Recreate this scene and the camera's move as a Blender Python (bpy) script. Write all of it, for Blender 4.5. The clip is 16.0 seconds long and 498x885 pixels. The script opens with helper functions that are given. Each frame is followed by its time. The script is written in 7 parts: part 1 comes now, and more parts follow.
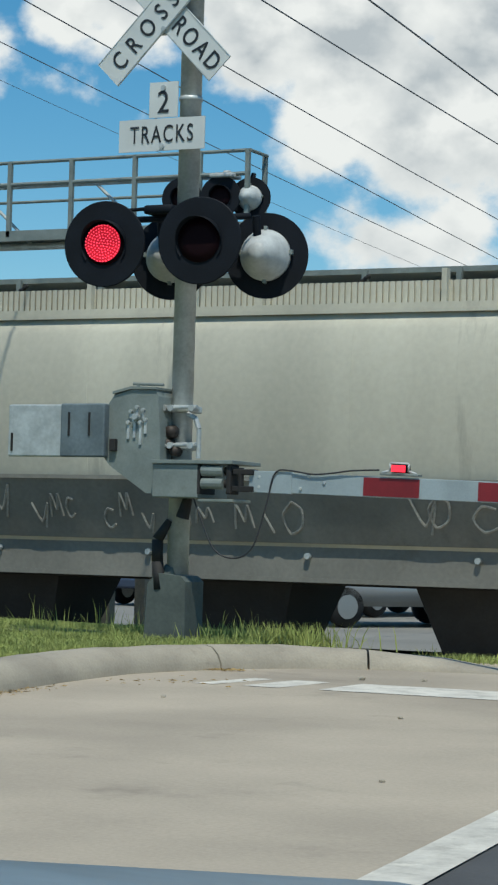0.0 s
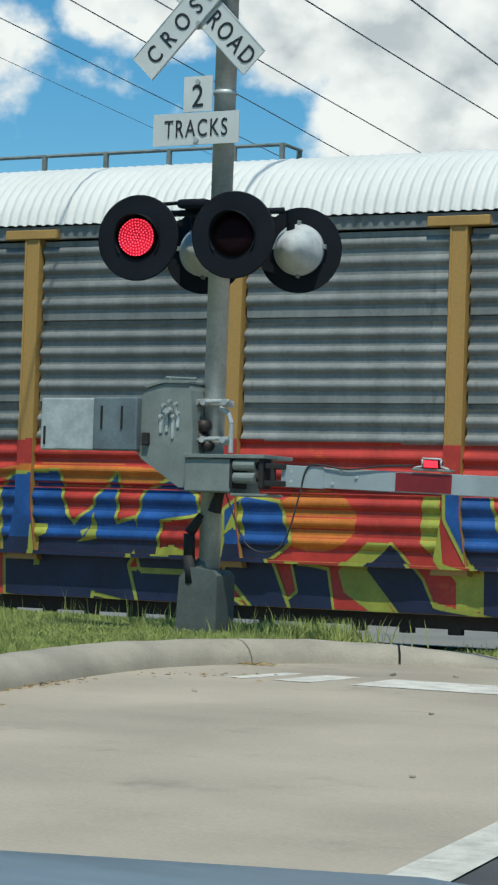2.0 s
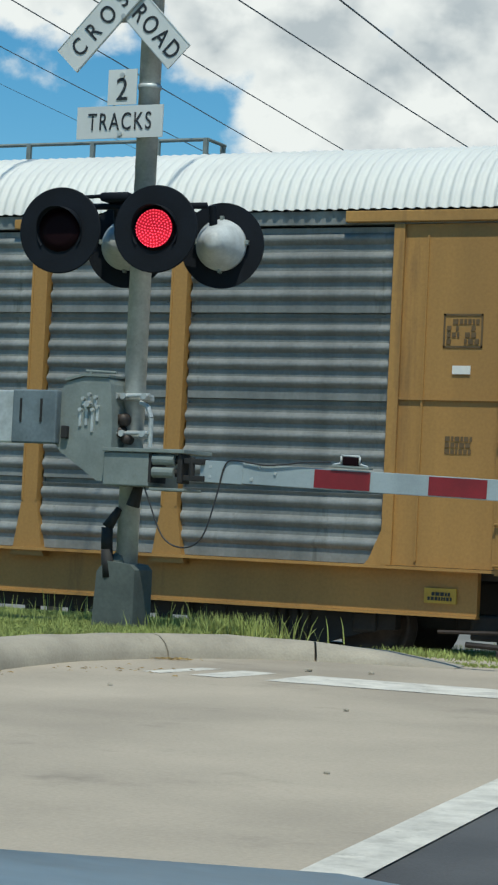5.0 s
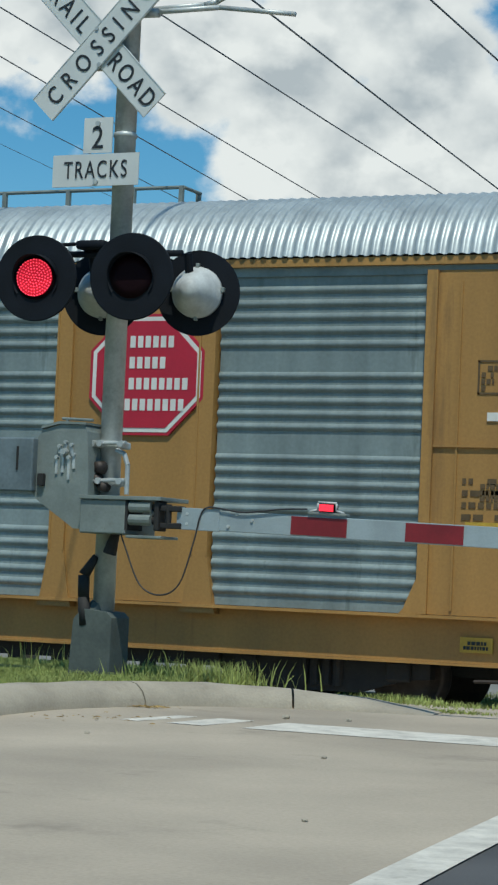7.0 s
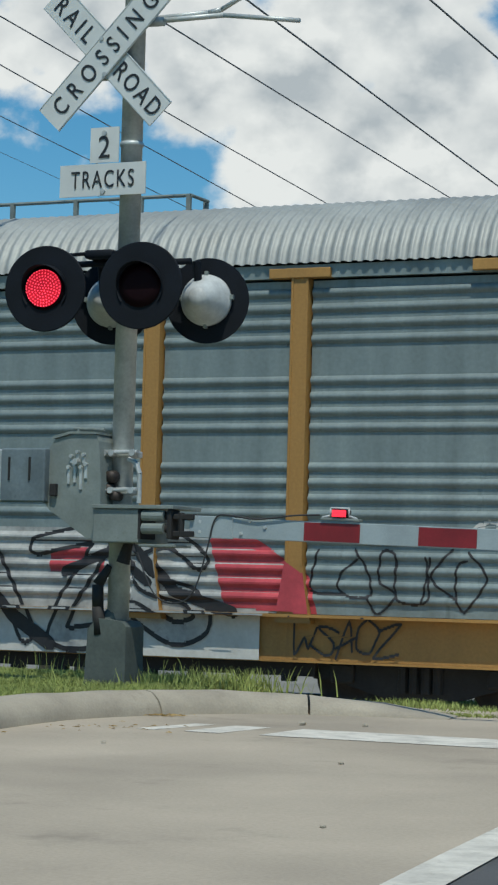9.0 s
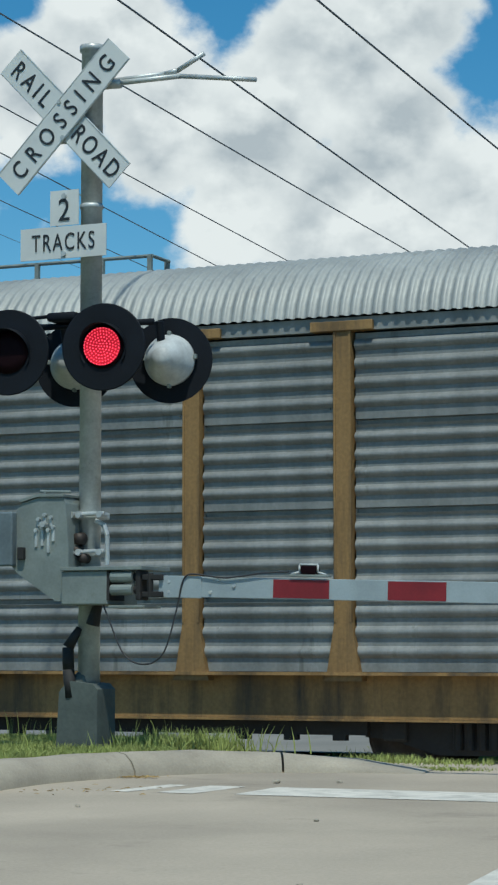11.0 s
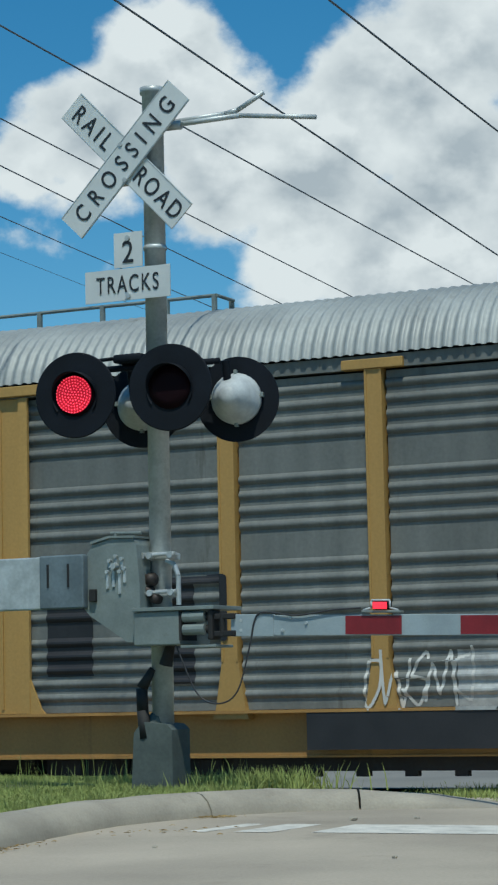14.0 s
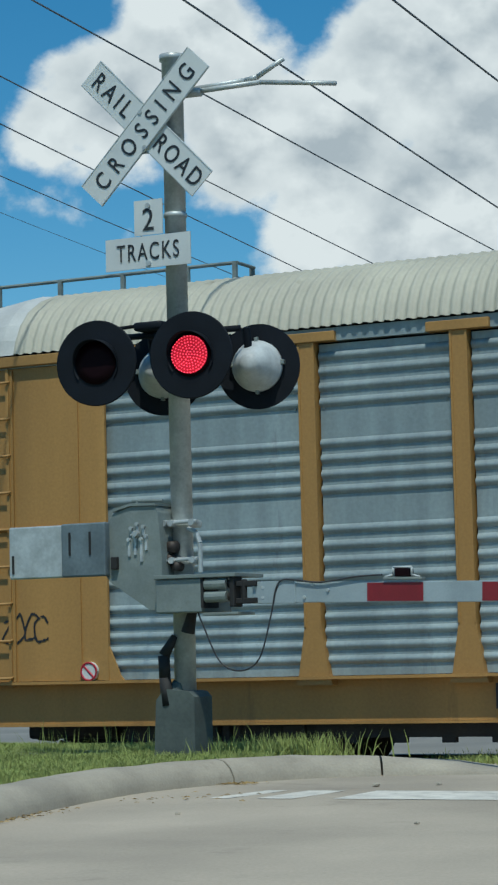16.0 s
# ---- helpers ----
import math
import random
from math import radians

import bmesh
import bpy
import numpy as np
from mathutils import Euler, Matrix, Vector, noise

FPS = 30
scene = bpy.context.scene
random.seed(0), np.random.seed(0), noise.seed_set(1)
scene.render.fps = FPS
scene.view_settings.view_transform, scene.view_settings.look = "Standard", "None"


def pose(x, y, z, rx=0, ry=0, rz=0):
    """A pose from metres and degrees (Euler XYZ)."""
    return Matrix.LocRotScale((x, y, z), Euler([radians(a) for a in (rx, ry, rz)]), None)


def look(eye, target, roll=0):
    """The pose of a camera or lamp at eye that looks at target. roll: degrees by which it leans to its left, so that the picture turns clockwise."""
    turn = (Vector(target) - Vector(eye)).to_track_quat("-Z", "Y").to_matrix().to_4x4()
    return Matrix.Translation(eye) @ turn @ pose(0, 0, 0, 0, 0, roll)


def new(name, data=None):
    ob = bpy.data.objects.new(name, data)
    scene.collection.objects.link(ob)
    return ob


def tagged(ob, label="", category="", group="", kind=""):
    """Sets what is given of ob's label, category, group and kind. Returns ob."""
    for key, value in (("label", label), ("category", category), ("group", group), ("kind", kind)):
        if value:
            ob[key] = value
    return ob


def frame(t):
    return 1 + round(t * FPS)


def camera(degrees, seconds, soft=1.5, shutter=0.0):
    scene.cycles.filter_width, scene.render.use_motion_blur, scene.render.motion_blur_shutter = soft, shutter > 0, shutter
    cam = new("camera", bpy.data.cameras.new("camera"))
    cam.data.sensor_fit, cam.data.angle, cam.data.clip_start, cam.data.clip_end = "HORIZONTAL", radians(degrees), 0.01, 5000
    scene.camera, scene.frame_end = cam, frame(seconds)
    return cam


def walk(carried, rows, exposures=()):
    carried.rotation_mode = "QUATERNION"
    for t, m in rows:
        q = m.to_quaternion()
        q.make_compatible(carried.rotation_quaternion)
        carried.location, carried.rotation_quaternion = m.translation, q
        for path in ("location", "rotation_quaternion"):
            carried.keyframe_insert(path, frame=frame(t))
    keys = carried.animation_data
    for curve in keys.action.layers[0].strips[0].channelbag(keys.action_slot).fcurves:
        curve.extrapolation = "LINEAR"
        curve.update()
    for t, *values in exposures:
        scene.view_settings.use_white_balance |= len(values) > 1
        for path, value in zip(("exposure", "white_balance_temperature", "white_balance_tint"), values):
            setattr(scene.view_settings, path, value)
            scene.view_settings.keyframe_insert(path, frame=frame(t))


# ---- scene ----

# ---- camera: a phone held still in a stopped car, turning a little ----
cam = camera(12.19, 16.0, soft=2.3)
EYE = (0.0, 0.0, 1.36)
PATH = [
    (0, 26.20, 2.44, -1.55),
    (0.5, 26.27, 2.15, -1.69),
    (1, 25.82, 2.18, -1.73),
    (1.5, 26.40, 2.30, -1.40),
    (2, 26.99, 2.28, -1.92),
    (2.5, 28.42, 1.97, -1.80),
    (3, 29.21, 1.84, -1.74),
    (3.5, 30.78, 2.30, -2.47),
    (4, 30.17, 2.40, -2.14),
    (4.2, 27.51, 2.64, -1.99),
    (6.3, 24.21, 2.20, -2.91),
    (6.5, 24.62, 3.00, -2.70),
    (7, 24.48, 3.42, -2.44),
    (7.5, 24.70, 3.74, -1.77),
    (8, 24.56, 3.40, -1.99),
    (8.5, 24.00, 3.52, -2.14),
    (9, 24.77, 3.58, -1.49),
    (9.5, 24.50, 3.90, 0.18),
    (10, 24.34, 4.14, 0.33),
    (10.2, 23.77, 5.06, 0.08),
    (12.3, 25.19, 4.99, 0.76),
    (12.5, 25.34, 5.04, 1.03),
    (13, 25.18, 5.09, 0.38),
    (13.5, 25.74, 5.73, 0.63),
    (14, 25.63, 5.96, 1.25),
    (14.5, 25.94, 5.74, 1.34),
    (15, 26.27, 4.85, 1.86),
    (15.5, 26.07, 5.14, 1.36),
    (16, 26.17, 5.17, 1.41),
]


def aim(yaw, pitch, roll):
    a, b = radians(yaw), radians(pitch)
    way = Vector((-math.sin(a) * math.cos(b), math.cos(a) * math.cos(b), math.sin(b)))
    return look(EYE, Vector(EYE) + way, -roll)


EXPOSURES = [(0, -0.12, 6560, 3), (1.0, -0.07, 6520, 2), (3.5, -0.0, 6560, 1), (4.2, -0.02, 6540, 1), (6.3, -0.17, 6480, 1), (7.5, -0.2, 6420, 1), (9.0, -0.22, 6510, 3), (10.2, -0.16, 6380, 1), (12.3, -0.26, 6180, 0), (16.0, -0.29, 6100, -1)]
walk(cam, [(t, aim(y, p, r)) for t, y, p, r in PATH], EXPOSURES)

# ---- sky, sun, exposure ----
SUN_TO = Vector((0.20, -0.41, 0.89)).normalized()
world = bpy.data.worlds.new("world")
scene.world = world
world.use_nodes = True


def build_world():
    nt = world.node_tree
    N, Lk = nt.nodes, nt.links
    N.clear()
    out = N.new("ShaderNodeOutputWorld")
    bg = N.new("ShaderNodeBackground")
    sky = N.new("ShaderNodeTexSky")
    sky.sky_type, sky.sun_disc = "NISHITA", False
    sky.sun_elevation = math.asin(SUN_TO.z)
    sky.sun_rotation = math.atan2(SUN_TO.x, SUN_TO.y)
    sky.ozone_density, sky.dust_density, sky.air_density = 5.0, 0.05, 1.0
    bg.inputs["Strength"].default_value = 0.12
    tc = N.new("ShaderNodeTexCoord")

    def math_node(op, a, b=None, clamp=False):
        m = N.new("ShaderNodeMath")
        m.operation, m.use_clamp = op, clamp
        for i, v in enumerate((a, b)):
            if v is None:
                continue
            if isinstance(v, (int, float)):
                m.inputs[i].default_value = v
            else:
                Lk.new(v, m.inputs[i])
        return m.outputs[0]

    def cloud_noise(scale, detail, offset, rough=0.55):
        mp = N.new("ShaderNodeMapping")
        mp.inputs["Location"].default_value = offset
        mp.inputs["Scale"].default_value = (scale, scale, scale * 1.25)
        Lk.new(tc.outputs["Generated"], mp.inputs["Vector"])
        n = N.new("ShaderNodeTexNoise")
        n.inputs["Scale"].default_value, n.inputs["Detail"].default_value = 1.0, detail
        n.inputs["Roughness"].default_value = rough
        Lk.new(mp.outputs[0], n.inputs["Vector"])
        return n.outputs["Fac"]

    # cumulus heaps: bearing to the left of +y, elevation, radius (degrees), weight
    heaps = CLOUDS
    total = None
    for az, el, rad, wt in heaps:
        a, e = radians(az), radians(el)
        d = (-math.sin(a) * math.cos(e), math.cos(a) * math.cos(e), math.sin(e))
        dp = N.new("ShaderNodeVectorMath")
        dp.operation = "DISTANCE"
        Lk.new(tc.outputs["Generated"], dp.inputs[0])
        dp.inputs[1].default_value = d
        s = math_node("DIVIDE", dp.outputs["Value"], radians(rad))
        s = math_node("SUBTRACT", 1.0, s)
        s = math_node("MULTIPLY", s, wt)
        s = math_node("MAXIMUM", s, -0.6)
        total = s if total is None else math_node("SMOOTH_MAX", total, s)
        if total is not s:
            total.node.inputs[2].default_value = 0.25
    broad = cloud_noise(3.1, 3.0, (3.1, 1.7, 0.4))
    fine = cloud_noise(26.0, 9.0, (0.3, 0.9, 2.2), 0.52)
    puff = cloud_noise(75.0, 6.0, (1.3, 4.9, 0.2), 0.6)
    b = math_node("MULTIPLY", math_node("SUBTRACT", broad, 0.64), 3.0)
    total = math_node("MAXIMUM", total, b)
    f2 = math_node("MULTIPLY", math_node("SUBTRACT", fine, 0.5), 1.25)
    p2 = math_node("MULTIPLY", math_node("SUBTRACT", puff, 0.5), 0.38)
    dens = math_node("ADD", math_node("ADD", total, f2), p2)
    cover = N.new("ShaderNodeMapRange")
    cover.interpolation_type = "SMOOTHSTEP"
    cover.inputs["From Min"].default_value, cover.inputs["From Max"].default_value = -0.06, 0.30
    Lk.new(dens, cover.inputs["Value"])
    # lit tops, grey bellies
    mid = cloud_noise(14.0, 5.0, (5.0, 2.0, 1.1), 0.5)
    mid_up = cloud_noise(14.0, 5.0, (4.95, 2.05, 1.5), 0.5)
    fine_up = cloud_noise(26.0, 9.0, (0.3, 0.9, 2.42), 0.52)
    lean = math_node("ADD", math_node("MULTIPLY", math_node("SUBTRACT", mid_up, mid), 4.5), math_node("MULTIPLY", math_node("SUBTRACT", fine_up, fine), 2.6))
    thick = math_node("MULTIPLY", dens, 1.3, True)
    grey = math_node("MULTIPLY", thick, math_node("ADD", lean, 0.47, True), True)
    tone = N.new("ShaderNodeMixRGB")
    tone.inputs[1].default_value = (7.8, 7.8, 7.95, 1)
    tone.inputs[2].default_value = (4.3, 4.65, 5.1, 1)
    Lk.new(grey, tone.inputs[0])
    mix = N.new("ShaderNodeMixRGB")
    Lk.new(cover.outputs[0], mix.inputs[0])
    deep = N.new("ShaderNodeHueSaturation")
    deep.inputs["Saturation"].default_value = 1.3
    deep.inputs["Hue"].default_value = 0.490
    deep.inputs["Value"].default_value = 0.93
    Lk.new(sky.outputs[0], deep.inputs["Color"])
    Lk.new(deep.outputs[0], mix.inputs[1])
    Lk.new(tone.outputs[0], mix.inputs[2])
    Lk.new(mix.outputs[0], bg.inputs["Color"])
    Lk.new(bg.outputs[0], out.inputs["Surface"])


CLOUDS = [
    (29.2, 13.5, 2.0, 1.0),
    (27.4, 15.5, 1.9, 1.0),
    (26.0, 13.0, 2.4, 1.0),
    (24.3, 12.5, 2.2, 1.0),
    (21.5, 14.3, 2.6, 1.0),
    (20.3, 15.3, 2.2, 1.0),
    (24.3, 10.3, 1.6, 0.8),
    (21.6, 11.0, 2.0, 0.9),
    (31.0, 12.8, 1.1, 0.8),
    (34.3, 11.6, 1.3, 1.0),
    (35.4, 10.6, 1.2, 0.9),
    (24.0, 11.6, 1.9, 1.0),
    (22.4, 9.9, 1.9, 1.0),
    (23.4, 13.3, 1.8, 1.0),
    (20.4, 10.3, 2.1, 1.0),
    (20.4, 12.6, 2.2, 1.0),
    (26.3, 11.9, 1.3, 0.9),
    (23.4, 7.3, 1.5, 0.45),
    (21.4, 7.6, 1.4, 0.6),
    (22.4, 7.2, 1.3, 0.5),
    (18.3, 11.0, 2.2, 1.0),
    (18.6, 8.8, 1.6, 0.8),
]
build_world()
sun = new("sun", bpy.data.lights.new("sun", "SUN"))
sun.data.energy, sun.data.angle, sun.data.color = 3.6, radians(0.55), (1.0, 0.955, 0.88)
sun.matrix_world = look((0, 0, 60), Vector((0, 0, 60)) - SUN_TO)


# ---- materials ----
def surf(name, base, rough=0.6, metal=0.0, vary=0.25, size=1.2, grain=40.0, bump=0.15, spot=None, spots=0.0, rnd=0.0, spec=0.5, streak=False):
    """A worn surface: broad stains, fine grain, relief; spot is the colour of dirt or rust that shows in patches."""
    m = bpy.data.materials.new(name)
    m.use_nodes = True
    nt = m.node_tree
    N, Lk = nt.nodes, nt.links
    bsdf = N["Principled BSDF"]
    tc = N.new("ShaderNodeTexCoord")
    mp = N.new("ShaderNodeMapping")
    if streak:
        mp.inputs["Scale"].default_value = (1.0, 1.0, 0.12)
    Lk.new(tc.outputs["Object"], mp.inputs["Vector"])
    big, tiny = N.new("ShaderNodeTexNoise"), N.new("ShaderNodeTexNoise")
    big.inputs["Scale"].default_value, big.inputs["Detail"].default_value = 1.0 / size * 1.6, 5.0
    tiny.inputs["Scale"].default_value, tiny.inputs["Detail"].default_value = grain, 3.0
    Lk.new(mp.outputs[0], big.inputs["Vector"])
    Lk.new(tc.outputs["Object"], tiny.inputs["Vector"])
    lo, hi = [max(0, c * (1 - vary)) for c in base], [min(1, c * (1 + vary)) for c in base]
    ramp = N.new("ShaderNodeMixRGB")
    ramp.inputs[1].default_value, ramp.inputs[2].default_value = (*lo, 1), (*hi, 1)
    mr = N.new("ShaderNodeMapRange")
    mr.inputs["From Min"].default_value, mr.inputs["From Max"].default_value = 0.32, 0.68
    Lk.new(big.outputs["Fac"], mr.inputs["Value"])
    Lk.new(mr.outputs[0], ramp.inputs[0])
    col = ramp.outputs[0]
    g = N.new("ShaderNodeMixRGB")
    g.blend_type = "OVERLAY"
    g.inputs[0].default_value = 0.35 * min(1.0, vary * 3)
    Lk.new(col, g.inputs[1])
    Lk.new(tiny.outputs["Fac"], g.inputs[2])
    col = g.outputs[0]
    if rnd:
        oi = N.new("ShaderNodeObjectInfo")
        hsv = N.new("ShaderNodeHueSaturation")
        r2 = N.new("ShaderNodeMapRange")
        r2.inputs["To Min"].default_value, r2.inputs["To Max"].default_value = 1 - rnd, 1 + rnd
        Lk.new(oi.outputs["Random"], r2.inputs["Value"])
        Lk.new(r2.outputs[0], hsv.inputs["Value"])
        Lk.new(col, hsv.inputs["Color"])
        col = hsv.outputs[0]
    if spot:
        sn = N.new("ShaderNodeTexNoise")
        sn.inputs["Scale"].default_value, sn.inputs["Detail"].default_value, sn.inputs["Roughness"].default_value = 2.3 / size, 8.0, 0.65
        Lk.new(mp.outputs[0], sn.inputs["Vector"])
        sr = N.new("ShaderNodeMapRange")
        sr.inputs["From Min"].default_value, sr.inputs["From Max"].default_value = 0.72 - 0.3 * spots, 0.86 - 0.2 * spots
        Lk.new(sn.outputs["Fac"], sr.inputs["Value"])
        sm = N.new("ShaderNodeMixRGB")
        sm.inputs[2].default_value = (*spot, 1)
        Lk.new(sr.outputs[0], sm.inputs[0])
        Lk.new(col, sm.inputs[1])
        col = sm.outputs[0]
    Lk.new(col, bsdf.inputs["Base Color"])
    rr = N.new("ShaderNodeMapRange")
    rr.inputs["To Min"].default_value, rr.inputs["To Max"].default_value = max(0.05, rough - 0.12), min(1, rough + 0.12)
    Lk.new(big.outputs["Fac"], rr.inputs["Value"])
    Lk.new(rr.outputs[0], bsdf.inputs["Roughness"])
    bsdf.inputs["Metallic"].default_value = metal
    bsdf.inputs["Specular IOR Level"].default_value = spec
    if bump:
        bp = N.new("ShaderNodeBump")
        bp.inputs["Strength"].default_value, bp.inputs["Distance"].default_value = bump, 0.01
        Lk.new(tiny.outputs["Fac"], bp.inputs["Height"])
        Lk.new(bp.outputs[0], bsdf.inputs["Normal"])
    return m


def glow(name, colour, strength):
    m = bpy.data.materials.new(name)
    m.use_nodes = True
    b = m.node_tree.nodes["Principled BSDF"]
    b.inputs["Base Color"].default_value = (*colour, 1)
    b.inputs["Emission Color"].default_value = (*colour, 1)
    b.inputs["Emission Strength"].default_value = strength
    return m


RUST = (0.10, 0.055, 0.03)
M_CONCRETE = surf("concrete_road", (0.41, 0.348, 0.268), 0.9, vary=0.16, size=2.2, grain=55, bump=0.3, spot=(0.235, 0.20, 0.155), spots=0.42)
M_ASPHALT = surf("asphalt", (0.085, 0.085, 0.085), 0.9, vary=0.2, size=1.0, grain=90, bump=0.6)
M_CURB = surf("curb_concrete", (0.36, 0.318, 0.25), 0.9, vary=0.16, size=0.7, grain=60, bump=0.35, spot=(0.22, 0.19, 0.145), spots=0.40)
M_MARK = surf("road_marking", (0.62, 0.585, 0.51), 0.85, vary=0.18, size=0.25, grain=50, bump=0.25, spot=(0.37, 0.345, 0.29), spots=0.55)
M_GROUND = surf("dry_ground", (0.16, 0.15, 0.085), 0.95, vary=0.35, size=6.0, grain=20, bump=0.4, spot=(0.11, 0.15, 0.04), spots=0.6)
M_SOIL = surf("verge_soil", (0.10, 0.12, 0.045), 0.95, vary=0.35, size=0.8, grain=45, bump=0.4)
M_BALLAST = surf("ballast", (0.19, 0.17, 0.15), 0.95, vary=0.3, size=0.5, grain=30, bump=0.9)
M_LOT = surf("grey_paving", (0.22, 0.215, 0.195), 0.9, vary=0.15, size=4.0, grain=30, bump=0.2)
M_RAIL = surf("rail_steel", (0.12, 0.09, 0.07), 0.45, 0.6, vary=0.2, size=1.0, grain=40)
M_GALV = surf("galvanised_steel", (0.47, 0.495, 0.485), 0.45, 0.3, vary=0.2, size=0.25, grain=45, bump=0.08, spot=(0.24, 0.24, 0.22), spots=0.38)
M_ALU = surf("grey_painted_steel", (0.20, 0.228, 0.212), 0.55, 0.1, vary=0.16, size=0.35, grain=50, bump=0.08, spot=(0.14, 0.14, 0.12), spots=0.33)
M_BASE = surf("dull_grey_green_paint", (0.085, 0.10, 0.09), 0.75, vary=0.22, size=0.35, grain=40, bump=0.1, spot=(0.05, 0.05, 0.04), spots=0.3)
M_WEIGHT = surf("slate_blue_grey_paint", (0.13, 0.165, 0.18), 0.6, vary=0.2, size=0.3, grain=40, bump=0.08, spot=(0.08, 0.09, 0.09), spots=0.3)
M_SILVER = surf("silver_paint", (0.47, 0.49, 0.48), 0.55, 0.0, vary=0.14, size=0.15, grain=50, bump=0.05, spot=(0.28, 0.28, 0.26), spots=0.28)
M_BLACK = surf("matt_black_paint", (0.004, 0.0065, 0.011), 0.7, spec=0.25, vary=0.3, size=0.3, grain=50, bump=0.04)
M_SIGN = surf("white_sign_sheeting", (0.60, 0.625, 0.61), 0.55, vary=0.06, size=0.5, grain=80, bump=0.02, spot=(0.44, 0.44, 0.39), spots=0.28)
M_LETTER = surf("black_sign_letters", (0.02, 0.022, 0.025), 0.5, vary=0.2, size=0.3, grain=60, bump=0.02)
M_RED_TAPE = surf("red_reflective_tape", (0.20, 0.012, 0.018), 0.5, vary=0.15, size=0.3, grain=80, bump=0.04)
M_WHITE_TAPE = surf("white_reflective_tape", (0.30, 0.355, 0.37), 0.5, vary=0.10, size=0.3, grain=80, bump=0.04)
M_LENS = surf("dark_red_lens", (0.008, 0.0015, 0.003), 0.6, spec=0.1, vary=0.1, size=0.2, grain=60, bump=0.0)
M_LED = glow("red_light_diodes", (1.0, 0.06, 0.11), 2.6)
M_LED_GLOW = glow("red_lens_lit", (0.42, 0.0, 0.016), 0.6)
M_LED_ARM = glow("red_arm_lamp_diodes", (1.0, 0.03, 0.06), 1.1)
M_CABLE = surf("black_cable", (0.03, 0.03, 0.032), 0.6, vary=0.2, bump=0.0)
M_WIRE = surf("weathered_wire", (0.11, 0.12, 0.135), 0.6, vary=0.2, bump=0.0)
M_YELLOW = surf("yellow_rail_paint", (0.36, 0.197, 0.056), 0.6, vary=0.18, size=1.4, grain=30, bump=0.06, spot=(0.125, 0.07, 0.03), spots=0.40, streak=True)
M_YELLOW_PALE = surf("pale_yellow_rail_paint", (0.40, 0.24, 0.07), 0.58, vary=0.16, size=1.4, grain=30, bump=0.06, spot=(0.15, 0.095, 0.038), spots=0.38, streak=True)
M_YELLOW_DIRTY = surf("grimy_yellow_rail_paint", (0.25, 0.15, 0.055), 0.7, vary=0.35, size=0.7, grain=26, bump=0.08, spot=(0.05, 0.04, 0.028), spots=0.78, streak=True)
# lit copy of the yellow: sunshine on one car's ladders put into the colour
M_LADDER = surf("sunlit_yellow_paint", (0.62, 0.42, 0.14), 0.55, vary=0.08, size=1.0, grain=30, bump=0.04, spot=(0.4, 0.26, 0.08), spots=0.2)
M_AMBER = surf("amber_plate", (0.42, 0.24, 0.022), 0.5, vary=0.12, size=0.3, grain=40, bump=0.02, spot=(0.24, 0.13, 0.02), spots=0.3)
M_PANEL = surf("galvanised_panel", (0.20, 0.245, 0.245), 0.48, 0.15, vary=0.18, size=0.5, grain=22, bump=0.08, spot=(0.105, 0.13, 0.125), spots=0.4, rnd=0.1, streak=True)
M_PANEL_LIGHT = surf("bright_galvanised_panel", (0.265, 0.315, 0.32), 0.46, 0.15, vary=0.18, size=0.45, grain=22, bump=0.08, spot=(0.18, 0.20, 0.20), spots=0.4, rnd=0.08, streak=True)
M_PANEL_OLD = surf("weathered_grey_panel", (0.21, 0.22, 0.212), 0.5, 0.15, vary=0.22, size=0.5, grain=22, bump=0.1, spot=(0.085, 0.085, 0.075), spots=0.42, rnd=0.12, streak=True)
M_PANEL_DIM = surf("dirty_grey_panel", (0.165, 0.17, 0.155), 0.55, 0.1, vary=0.2, size=0.5, grain=22, bump=0.1, spot=(0.085, 0.08, 0.065), spots=0.42, rnd=0.08, streak=True)
M_ROOF_GALV = surf("galvanised_roof", (0.40, 0.45, 0.46), 0.42, 0.3, vary=0.14, size=0.8, grain=16, bump=0.05, spot=(0.28, 0.29, 0.28), spots=0.3)
M_ROOF_WHITE = surf("white_roof_paint", (0.66, 0.665, 0.63), 0.6, vary=0.05, size=1.5, grain=16, bump=0.05, spot=(0.48, 0.47, 0.41), spots=0.15)
M_ROOF_CREAM = surf("cream_roof_paint", (0.44, 0.42, 0.335), 0.65, vary=0.10, size=1.2, grain=16, bump=0.05, spot=(0.27, 0.245, 0.18), spots=0.3)
M_ROOF_GREY = surf("grey_roof", (0.33, 0.345, 0.33), 0.55, 0.15, vary=0.14, size=1.2, grain=16, bump=0.05, spot=(0.22, 0.21, 0.18), spots=0.3)
M_WHITE_BAND = surf("white_car_paint", (0.50, 0.505, 0.48), 0.6, vary=0.10, size=0.8, grain=30, bump=0.05, spot=(0.28, 0.255, 0.2), spots=0.35)
M_DARK = surf("black_underframe", (0.018, 0.017, 0.016), 0.75, vary=0.4, size=0.5, grain=30, bump=0.2)
M_WHEEL = surf("wheel_steel", (0.045, 0.035, 0.03), 0.6, 0.3, vary=0.3, size=0.3, grain=30)
M_PLATE_BLACK = surf("black_stencil_plate", (0.02, 0.02, 0.022), 0.6, vary=0.2, size=0.5, grain=40, bump=0.03)
M_STENCIL_WHITE = surf("white_stencil", (0.66, 0.66, 0.62), 0.6, vary=0.08, size=0.3, grain=40, bump=0.02)
